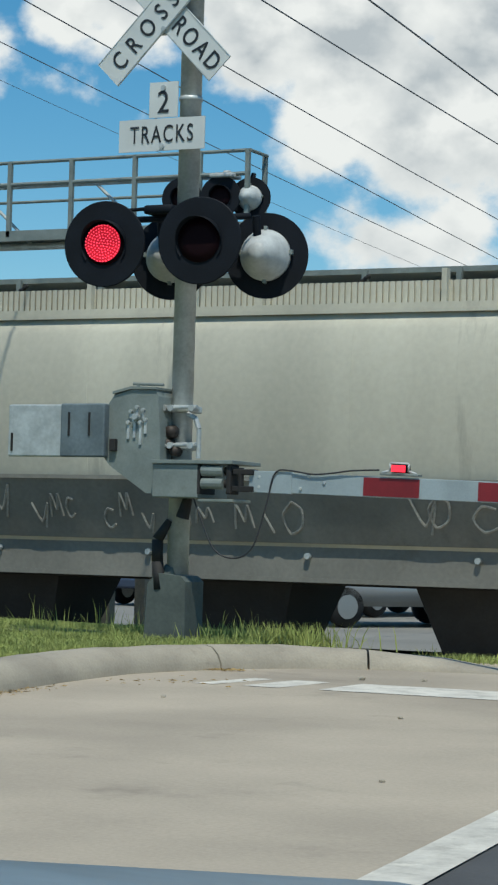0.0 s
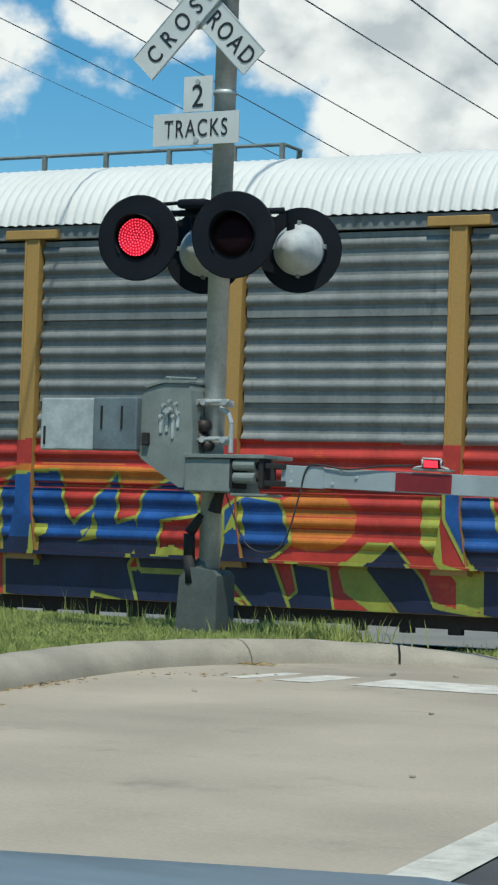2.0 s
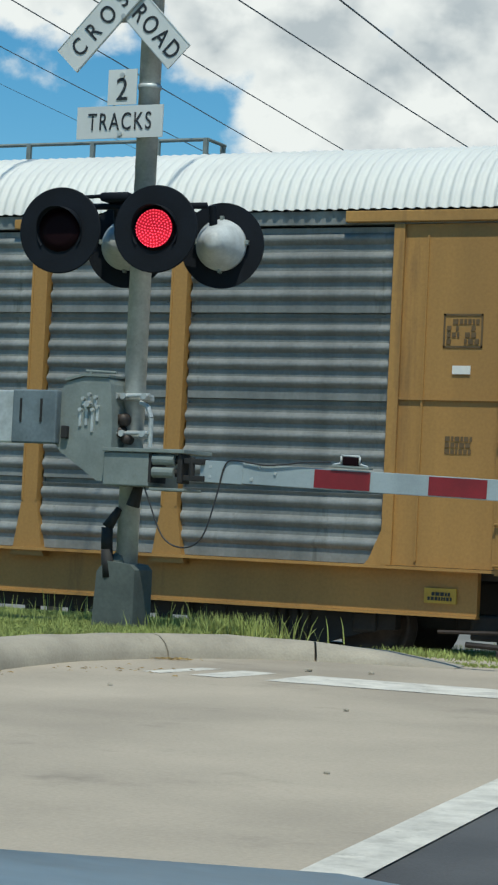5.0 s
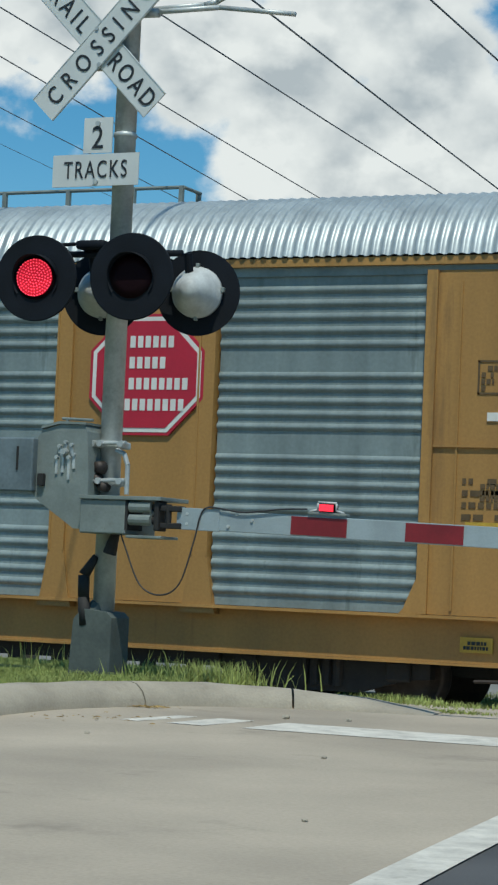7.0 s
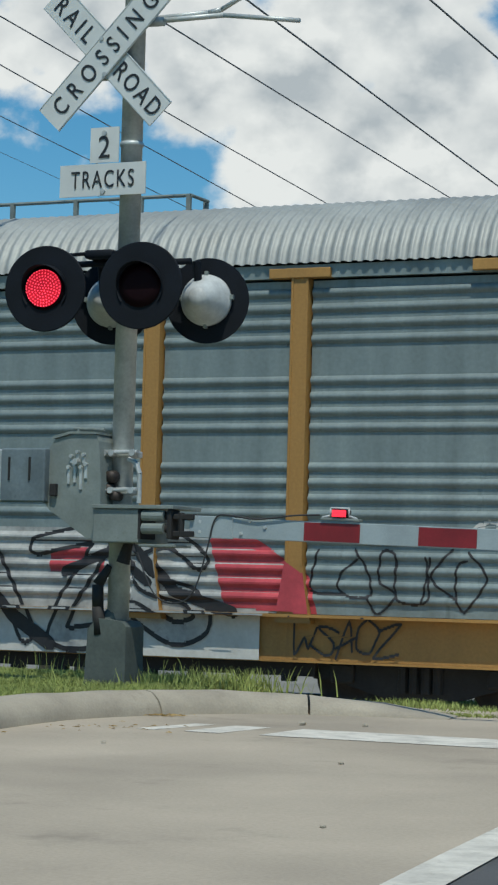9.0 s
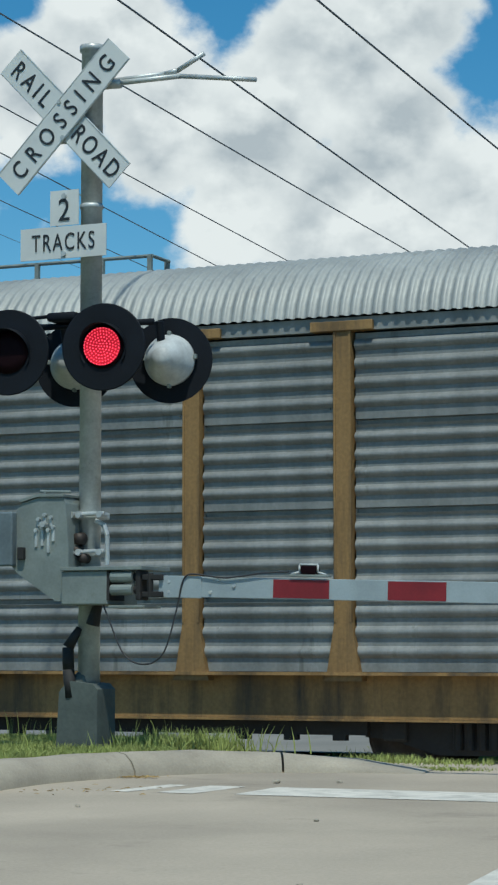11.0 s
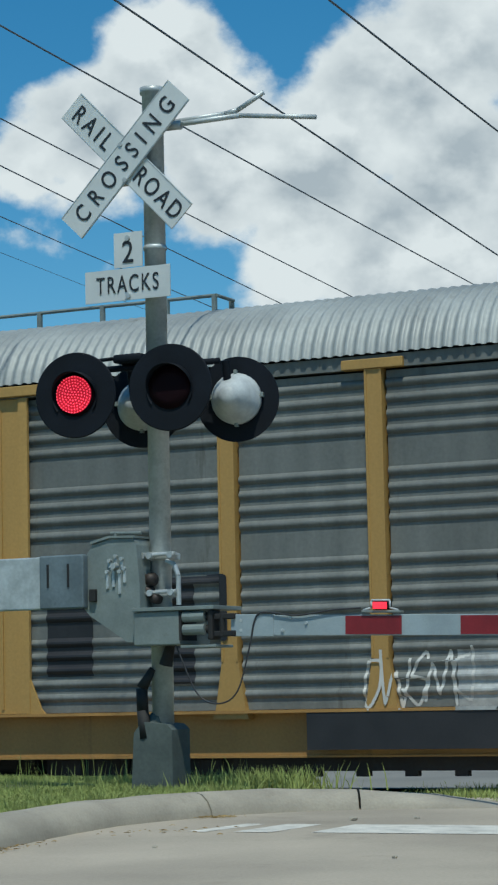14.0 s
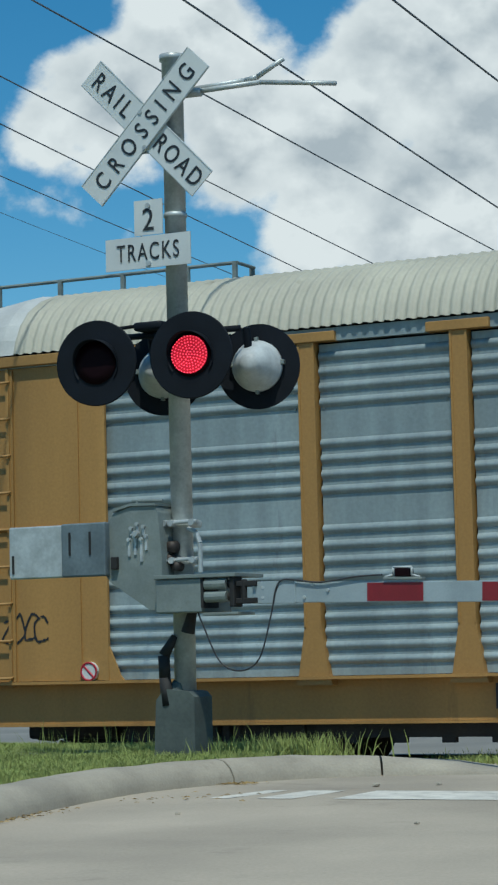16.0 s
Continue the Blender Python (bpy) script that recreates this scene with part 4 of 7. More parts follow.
def panel_mesh(style, w):
    def make():
        bm = bmesh.new()
        pr = PROFILES[style]
        a = [bm.verts.new((-w / 2, y, z)) for z, y in pr]
        b = [bm.verts.new((w / 2, y, z)) for z, y in pr]
        for i in range(len(pr) - 1):
            bm.faces.new((a[i], a[i + 1], b[i + 1], b[i]))
        # folded edges
        for s, row in ((-1, a), (1, b)):
            e0, e1 = [bm.verts.new((s * w / 2, 0.16, z)) for z in (Z_TOP, Z_LOW)]
            bm.faces.new((row[0], e0, e1, row[-1]) if s > 0 else (row[-1], e1, e0, row[0]))
        for z, y in pr[5::31]:
            for s in (-1, 1):
                lathe(bm, [(0.016, 0), (0.012, 0.012), (0.002, 0.014)], Matrix.Translation((s * (w / 2 - 0.05), 0.084, z)) @ Matrix.Rotation(radians(90), 4, "X"), 6)
        return bm
    return make


def post_mesh(cap, foot):
    def make():
        bm = prism(bmesh.new(), [(-0.10, 1.62), (-0.18 if foot else -0.10, 1.12), (-0.22 if foot else -0.10, 1.0), (0.22 if foot else 0.10, 1.0), (0.18 if foot else 0.10, 1.12), (0.10, 1.62), (0.10, 4.74), (-0.10, 4.74)], 0.0, 0.14)
        for s in (-1, 1):
            box(bm, s * 0.087 - 0.012, s * 0.087 + 0.012, -0.010, 0.0, 1.63, 4.74)
        if cap:
            box(bm, -0.36, 0.36, -0.03, 0.12, 4.742, 4.85, 0.008)
        return bm
    return make


ROOF_SECTION = [(-0.02, 4.90), (0.03, 5.06), (0.14, 5.25), (0.32, 5.43), (0.58, 5.58), (0.95, 5.70), (1.5, 5.76), (2.05, 5.70), (2.42, 5.58), (2.68, 5.43), (2.86, 5.25), (2.97, 5.06), (3.02, 4.90)]


def roof_mesh(pitch=0.127, deep=0.027):
    def make():
        v, f = [], []
        n = int((LEN - 0.9) / pitch)
        xs = []
        for i in range(n):
            for k, d in ((0.0, 0.0), (0.22, 0.0), (0.34, 0.75), (0.48, 1.0), (0.62, 1.0), (0.76, 0.75), (0.88, 0.0)):
                xs.append((-0.45 - (i + k) * pitch, d * deep))
        cy = 1.5
        for x, d in xs:
            for y, z in ROOF_SECTION:
                o = Vector((y - cy, (z - 4.4) * 1.2)).normalized() * d
                v.append((x, y + o.x, z + o.y))
        k = len(ROOF_SECTION)
        for i in range(len(xs) - 1):
            f += [(i * k + j, i * k + j + 1, (i + 1) * k + j + 1, (i + 1) * k + j) for j in range(k - 1)]
        bm = bmesh.new()
        me = bpy.data.meshes.new("tmp")
        me.from_pydata(v, [], f)
        bm.from_mesh(me)
        bpy.data.meshes.remove(me)
        return bm
    return make


def end_cap_mesh():
    """The roof's tapered end, from the ribbed roof to the end doors."""
    bm = bmesh.new()
    rings = []
    for x, s, lift in ((-0.62, 1.0, 0.012), (-0.42, 1.0, 0.03), (-0.16, 0.985, 0.0), (0.0, 0.96, -0.12)):
        ring = []
        for y, z in ROOF_SECTION:
            yy = 1.5 + (y - 1.5) * s
            ring.append(bm.verts.new((x, yy, min(z + (lift if z > 5 else 0), 5.80) if x < -0.1 else min(z, 5.66) - 0.0)))
        rings.append(ring)
    for p, q in zip(rings, rings[1:]):
        for i in range(len(p) - 1):
            bm.faces.new((p[i], q[i], q[i + 1], p[i + 1]))
    bm.faces.new(rings[-1])
    bmesh.ops.recalc_face_normals(bm, faces=bm.faces[:])
    return bm


def end_door_mesh(z0, z1, bow):
    """A bowed end door in two leaves."""
    def make():
        bm = bmesh.new()
        ys = [0.06, 0.10, 0.22, 0.7, 1.2, 1.49, 1.5, 1.51, 1.8, 2.3, 2.78, 2.90, 2.94]
        xs = [-0.10, 0.0, 0.03, 0.03 + bow * 0.7, 0.03 + bow, 0.03 + bow, 0.015 + bow, 0.03 + bow, 0.03 + bow, 0.03 + bow * 0.7, 0.03, 0.0, -0.10]
        lo = [bm.verts.new((x, y, z0)) for x, y in zip(xs, ys)]
        hi = [bm.verts.new((x, y, z1)) for x, y in zip(xs, ys)]
        for i in range(len(ys) - 1):
            bm.faces.new((lo[i], lo[i + 1], hi[i + 1], hi[i]))
        bm.faces.new(lo[::-1])
        bm.faces.new(hi)
        return bm
    return make


def upper_door_mesh(z0, bow):
    """The painted upper end, bowed like the doors below and rounded off under the roof."""
    bm = bmesh.new()
    ys = [0.06, 0.14, 0.3, 0.55, 0.9, 1.2, 1.49, 1.5, 1.51, 1.8, 2.1, 2.45, 2.7, 2.86, 2.94]
    rows = []
    for y in ys:
        x = 0.03 + bow * max(0.0, 1 - abs((y - 1.5) / 1.44) ** 2.2) - (0.015 if y == 1.5 else 0.0)
        top = float(np.interp(y, [p for p, _ in ROOF_SECTION], [q for _, q in ROOF_SECTION])) - 0.03
        mid = z0 + (top - z0) * 0.72
        rows.append([bm.verts.new(q) for q in ((-0.1, y, z0), (x, y, z0), (x, y, mid), (x - 0.10, y, top), (-0.14, y, top))])
    for p, q in zip(rows, rows[1:]):
        for i in range(4):
            bm.faces.new((p[i], q[i], q[i + 1], p[i + 1]))
    for row in (rows[0], rows[-1]):
        bm.faces.new(row)
    bmesh.ops.recalc_face_normals(bm, faces=bm.faces[:])
    return bm


def wheel_mesh():
    return lathe(bmesh.new(), [(0.02, -0.07), (0.08, -0.08), (0.10, -0.03), (0.34, -0.01), (0.37, -0.06), (0.42, -0.06), (0.425, 0.05), (0.455, 0.065), (0.455, 0.08), (0.10, 0.08), (0.02, 0.08)], Matrix.Rotation(radians(-90), 4, "X"), 28)


def truck(parent, x):
    """A two-axle truck: side frame, springs, four wheels."""
    def frame_mesh():
        bm = prism(bmesh.new(), [(-1.25, 0.40), (-1.25, 0.58), (-0.95, 0.66), (-0.35, 0.74), (0.35, 0.74), (0.95, 0.66), (1.25, 0.58), (1.25, 0.40), (0.98, 0.38), (0.42, 0.22), (-0.42, 0.22), (-0.98, 0.38)], 0.42, 0.58)
        for s in (-1, 1):
            box(bm, s * 0.9 - 0.14, s * 0.9 + 0.14, 0.36, 0.45, 0.36, 0.58, 0.03)
        for k in (-0.2, -0.07, 0.07, 0.2):
            tube(bm, (k, 0.40, 0.28), (k, 0.40, 0.56), 0.055, n=8)
        box(bm, -0.3, 0.3, 0.4, 2.6, 0.55, 0.72)
        prism(bm, [(-1.25, 0.40), (-0.35, 0.74), (0.35, 0.74), (1.25, 0.40), (0.42, 0.22), (-0.42, 0.22)], 2.42, 2.58)
        return bm
    tr = shared("truck", frame_mesh, M_DARK, "truck", parent, "black cast two-axle truck")
    tr.location = (x, 0, 0)
    for wx in (-0.9, 0.9):
        for wy, flip in ((0.7465, 0), (2.2535, 180)):
            w = shared("wheel", wheel_mesh, M_WHEEL, "wheel", tr, "", True)
            w.matrix_basis = pose(wx, wy, 0.425, 0, 0, flip)
    return tr


def coupler(parent, x, s):
    def make():
        bm = bx(-0.5, 0.30, 1.38, 1.62, 0.72, 0.98, 0.02)
        box(bm, 0.25, 0.46, 1.30, 1.70, 0.70, 1.02, 0.05)
        box(bm, -0.2, 0.05, 0.3, 2.7, 0.66, 1.02, 0.02)
        box(bm, -1.3, -0.1, 1.0, 2.0, 0.40, 0.98, 0.04)
        box(bm, -0.9, 0.1, 0.35, 0.6, 0.34, 0.62, 0.03)
        tube(bm, (-0.6, 0.45, 0.40), (0.05, 0.45, 0.36), 0.10, n=10)
        return bm
    c = shared("coupler", make, M_DARK, "coupler", parent, "black knuckle coupler")
    c.matrix_basis = pose(x, 0 if s > 0 else 3.0, 0, 0, 0, 0 if s > 0 else 180)

    def hose():
        bm = bmesh.new()
        pts = [(0.02, 0.9, 0.75), (0.12, 0.85, 0.55), (0.28, 0.82, 0.42), (0.42, 0.82, 0.40)]
        for a, b in zip(pts, pts[1:]):
            tube(bm, a, b, 0.03, n=8)
        return bm
    h = shared("hose", hose, M_CABLE, "brake_hose", parent, "", True)
    h.matrix_basis = c.matrix_basis.copy()

    def rigging():
        bm = bmesh.new()
        for a, b, w in (((-0.9, 0.25, 0.30), (0.30, 0.22, 0.26), 0.03), ((0.30, 0.22, 0.26), (0.34, 0.5, 0.30), 0.03), ((-0.5, 0.3, 0.52), (-0.4, 0.28, 0.22), 0.035), ((-0.1, 0.3, 0.5), (-0.05, 0.26, 0.2), 0.035), ((0.1, 0.6, 0.6), (0.35, 0.6, 0.34), 0.03), ((0.35, 0.6, 0.34), (0.6, 0.62, 0.36), 0.028), ((-1.2, 0.2, 0.42), (-0.2, 0.2, 0.45), 0.02)):
            tube(bm, a, b, w, n=8)
        box(bm, 0.2, 0.42, 0.15, 0.3, 0.2, 0.42, 0.02)
        box(bm, -0.55, -0.35, 0.18, 0.34, 0.14, 0.26, 0.02)
        return bm
    rg = shared("rigging", rigging, M_WHEEL, "brake_rigging", parent, "dark rods and air pipes")
    rg.matrix_basis = c.matrix_basis.copy()

    def lever():
        bm = bmesh.new()
        for a, b in (((0.0, 0.16, 1.0), (0.12, 0.16, 0.95)), ((0.12, 0.16, 0.95), (0.10, 0.16, 0.70)), ((0.10, 0.16, 0.70), (0.16, 0.2, 0.52)), ((0.12, 0.2, 0.72), (0.06, 1.3, 0.86))):
            tube(bm, a, b, 0.018, n=6)
        return bm
    lv = shared("lever", lever, M_WHEEL, "coupler_lever", parent, "", True)
    lv.matrix_basis = c.matrix_basis.copy()


def ladder(parent, x, mat, z0=1.04, z1=4.74, w=0.46, solid=False):
    def make():
        bm = bmesh.new()
        for s in (-1, 1):
            box(bm, s * w / 2 - 0.02, s * w / 2 + 0.02, -0.02, 0.05, z0, z1)
        box(bm, -w / 2, w / 2, 0.07, 0.09, z0, z1)
        return bm
    ld = shared(("ladder", z0, z1, w), make, mat, "ladder", parent, "ladder with round rungs")
    ld.location = (x, 0, 0)

    def rung():
        bm = bmesh.new()
        tube(bm, (-w / 2 - 0.03, -0.05, 0), (w / 2 + 0.03, -0.05, 0), 0.016, n=8)
        for s in (-1, 1):
            tube(bm, (s * (w / 2 + 0.02), -0.05, 0), (s * (w / 2 + 0.02), 0.03, 0.02), 0.014, n=6)
        return bm
    n = int((z1 - z0) / 0.44)
    for i in range(n + 1):
        r = shared(("rung", w), rung, mat, "rung", ld, "", True)
        r.location = (0, 0, z0 + 0.10 + i * 0.43)

    def strap():
        bm = bmesh.new()
        for i in range(n):
            z = z0 + 0.16 + i * 0.43
            prism(bm, [(-w / 2 + 0.03, z), (-w / 2 + 0.09, z), (w / 2 - 0.03, z + 0.33), (w / 2 - 0.09, z + 0.33)], 0.04, 0.066)
        return bm
    if not solid:
        shared(("strap", z0, z1, w), strap, mat, "brace", ld)
    return ld


SHIFT = 0.22


def bars(parent, name, x, z, w, h, rows, material, y=-0.006, seed=1, label="", fill=0.75):
    """Unreadable writing: rows of short bars."""
    x += SHIFT
    y += SILL_IN - 0.012 if z + h < 1.06 else 0.0
    rng = random.Random(seed)
    bm = bmesh.new()
    rh = h / rows
    for i in range(rows):
        xx = x
        while xx < x + w - 0.02:
            l = rng.uniform(0.6, 1.6) * rh * 0.55
            if rng.random() < 0.85:
                box(bm, xx, min(xx + l, x + w), y - 0.003, y + 0.003, z + i * rh, z + i * rh + rh * fill)
            xx += l + rh * 0.22
    return part(name, bm, material, parent, label)


def frame_box(parent, name, x, z, w, h, material, y=-0.004, t=0.02):
    x += SHIFT
    y += SILL_IN - 0.012 if z + h < 1.06 else 0.0
    bm = bmesh.new()
    for a, b, c, d in ((x, x + w, z, z + t), (x, x + w, z + h - t, z + h), (x, x + t, z, z + h), (x + w - t, x + w, z, z + h)):
        box(bm, a, b, y - 0.003, y + 0.003, c, d)
    return part(name, bm, material, parent)


def plaque(parent, name, x, z, w, h, material, label, y=-0.012):
    x += SHIFT
    y += SILL_IN - 0.012 if z + h < 1.06 else 0.0
    return part(name, bx(x, x + w, y - 0.006, y + 0.012, z, z + h), material, parent, label)


# spray paint that lies on ribs, posts and sill alike
def ellipse(cx, cz, rx, rz, n=18, tilt=0.0):
    c, s = math.cos(radians(tilt)), math.sin(radians(tilt))
    return [(cx + c * rx * math.cos(a) - s * rz * math.sin(a), cz + s * rx * math.cos(a) + c * rz * math.sin(a)) for a in (2 * math.pi * i / n for i in range(n))]


def stroke(pts, w):
    out = []
    for (x0, z0), (x1, z1) in zip(pts, pts[1:]):
        d = Vector((x1 - x0, z1 - z0))
        if d.length < 1e-6:
            continue
        n = Vector((-d.y, d.x)).normalized() * w / 2
        out.append([(x0 + n.x, z0 + n.y), (x1 + n.x, z1 + n.y), (x1 - n.x, z1 - n.y), (x0 - n.x, z0 - n.y)])
    for x, z in pts:
        out.append(ellipse(x, z, w / 2, w / 2, 8))
    return out


GLYPHS = {
    "S": [[(0.95, 0.8), (0.6, 1), (0.15, 0.85), (0.2, 0.58), (0.8, 0.42), (0.85, 0.15), (0.4, 0), (0, 0.2)]],
    "M": [[(0, 0), (0.12, 1), (0.5, 0.35), (0.88, 1), (1, 0)]],
    "A": [[(0, 0), (0.5, 1), (1, 0)], [(0.22, 0.36), (0.8, 0.36)]],
    "C": [[(1, 0.85), (0.5, 1), (0.05, 0.6), (0.1, 0.2), (0.55, 0), (1, 0.15)]],
    "K": [[(0.05, 0), (0.05, 1)], [(0.95, 1), (0.08, 0.5), (1, 0)]],
    "J": [[(0.3, 1), (1, 1)], [(0.7, 1), (0.7, 0.25), (0.35, 0), (0, 0.25)]],
    "E": [[(1, 1), (0.1, 0.95), (0.05, 0.05), (1, 0)], [(0.1, 0.5), (0.8, 0.52)]],
    "T": [[(0, 0.95), (1, 1)], [(0.5, 0.98), (0.45, 0)]],
    "O": [[(0.5, 1), (0.05, 0.7), (0.1, 0.2), (0.5, 0), (0.92, 0.25), (0.95, 0.7), (0.5, 1)]],
    "R": [[(0.05, 0), (0.1, 1), (0.8, 0.95), (0.9, 0.65), (0.15, 0.5), (1, 0)]],
    "U": [[(0, 1), (0.05, 0.2), (0.5, 0), (0.95, 0.2), (1, 1)]],
    "Z": [[(0, 0.9), (1, 1), (0.05, 0.05), (1, 0)]],
    "I": [[(0.5, 0), (0.5, 1)]],
    "L": [[(0.05, 1), (0.1, 0.05), (0.95, 0)]],
    "W": [[(0, 1), (0.2, 0), (0.5, 0.6), (0.8, 0), (1, 1)]],
    "H": [[(0.1, 1), (0.05, 0)], [(0.9, 1), (0.95, 0)], [(0.08, 0.5), (0.92, 0.55)]],
    "B": [[(0.1, 0), (0.1, 1), (0.8, 0.9), (0.7, 0.55), (0.15, 0.5), (0.95, 0.3), (0.7, 0), (0.1, 0)]],
    "Y": [[(0, 1), (0.5, 0.5), (1, 1)], [(0.5, 0.5), (0.3, -0.2)]],
    "D": [[(0.1, 0), (0.1, 1), (0.9, 0.7), (0.85, 0.2), (0.1, 0)]],
    "F": [[(1, 1), (0.1, 0.95), (0.05, 0)], [(0.08, 0.5), (0.75, 0.52)]],
}


def rounded(pts):
    """A smooth curve through the points, as a hand would draw it."""
    out = []
    for a, b, c, d in zip(pts[:1] + pts, pts, pts[1:], pts[2:] + pts[-1:]):
        for u in (0.0, 0.33, 0.67):
            w = (0.4 * (-u + 2 * u * u - u ** 3), 1 - 2.6 * u * u + 1.6 * u ** 3, 0.4 * u + 2.2 * u * u - 1.6 * u ** 3, 0.4 * (u ** 3 - u * u))
            out.append((sum(k * p[0] for k, p in zip(w, (a, b, c, d))), sum(k * p[1] for k, p in zip(w, (a, b, c, d)))))
    return out + [pts[-1]]


def tag_word(word, x, z, lw, h, gap, w, slant=0.12, jitter=0.06, seed=3):
    """Strokes of a sprayed word from x on, as polygons."""
    rng = random.Random(seed)
    polys = []
    for ch in word:
        for line in GLYPHS.get(ch, []):
            pts = [(x + (a + slant * b + rng.uniform(-jitter, jitter)) * lw, z + (b + rng.uniform(-jitter, jitter)) * h) for a, b in line]
            polys += stroke(rounded(pts), w)
        x += lw + gap
    return polys


def spans(polys, z):
    got = []
    for p in polys:
        xs = []
        for (x0, z0), (x1, z1) in zip(p, p[1:] + p[:1]):
            if (z0 <= z) != (z1 <= z):
                xs.append(x0 + (z - z0) * (x1 - x0) / (z1 - z0))
        xs.sort()
        got += [(a, b) for a, b in zip(xs[::2], xs[1::2])]
    got.sort()
    out = []
    for a, b in got:
        if out and a <= out[-1][1] + 0.004:
            out[-1][1] = max(out[-1][1], b)
        else:
            out.append([a, b])
    return out


def spray(car, style, name, polys, material, level, label="", zmin=0.58, zmax=4.7, dz=0.022):
    # the sill below the ledge is deeper than the pieces were drawn for
    polys = [[(x + SHIFT, z if z > 1.06 else 1.06 - (1.06 - z) * 1.25) for x, z in p] for p in polys]
    v, f = [], []
    lo = max(zmin, min(z for p in polys for _, z in p))
    hi = min(zmax, max(z for p in polys for _, z in p))
    off = 0.004 + 0.003 * level
    z = lo
    while z < hi:
        z1 = min(z + dz, hi)
        # the posts flare towards their feet
        half = 0.103 + 0.16 * max(0.0, 1.63 - z)
        edges = sorted([s + half * k for s in STATIONS[1:-1] for k in (-1, 1)] + [STATIONS[0], STATIONS[-1]])
        low, top = spans(polys, z + 1e-5), spans(polys, z1 - 1e-5)
        both = [(p[0], p[1], q[0], q[1]) for p, q in zip(low, top)] if len(low) == len(top) else []
        smooth_edges = bool(both) and all(abs(p0 - q0) < 0.2 and abs(p1 - q1) < 0.2 for p0, p1, q0, q1 in both)
        runs = [(max(p0, -LEN), min(p1, -0.02), q0, q1) for p0, p1, q0, q1 in both] if smooth_edges else [(max(p, -LEN), min(q, -0.02), p, q) for p, q in spans(polys, (z + z1) / 2)]
        for a, b, a2, b2 in runs:
            if b <= a:
                continue
            cuts = [a] + [e for e in edges if a < e < b] + [b]
            for p, q in zip(cuts, cuts[1:]):
                if q - p < 0.003:
                    continue
                mid = (p + q) / 2
                if z < 1.09:
                    y0 = y1 = SILL_IN - 0.032 if z < 1.056 else -0.032
                elif any(abs(mid - s) < half - 0.001 for s in STATIONS[1:-1]):
                    y0 = y1 = -0.012
                elif mid > STATIONS[0] or mid < STATIONS[-1]:
                    y0 = y1 = 0.03
                else:
                    y0, y1 = depth_at(style, z), depth_at(style, z1)
                n = len(v)
                lo_e = max([e for e in edges if e <= mid], default=-LEN)
                hi_e = min([e for e in edges if e >= mid], default=-0.02)
                pt, qt = (min(max(a2, lo_e), hi_e) if p == a else p), (min(max(b2, lo_e), hi_e) if q == b else q)
                v += [(p, y0 - off, z), (q, y0 - off, z), (qt, y1 - off, z1), (pt, y1 - off, z1)]
                f.append((n, n + 1, n + 2, n + 3))
        z = z1
    if f:
        return raw(name, v, f, material, car, label)


def rect(x0, x1, z0, z1):
    return [(x0, z0), (x1, z0), (x1, z1), (x0, z1)]


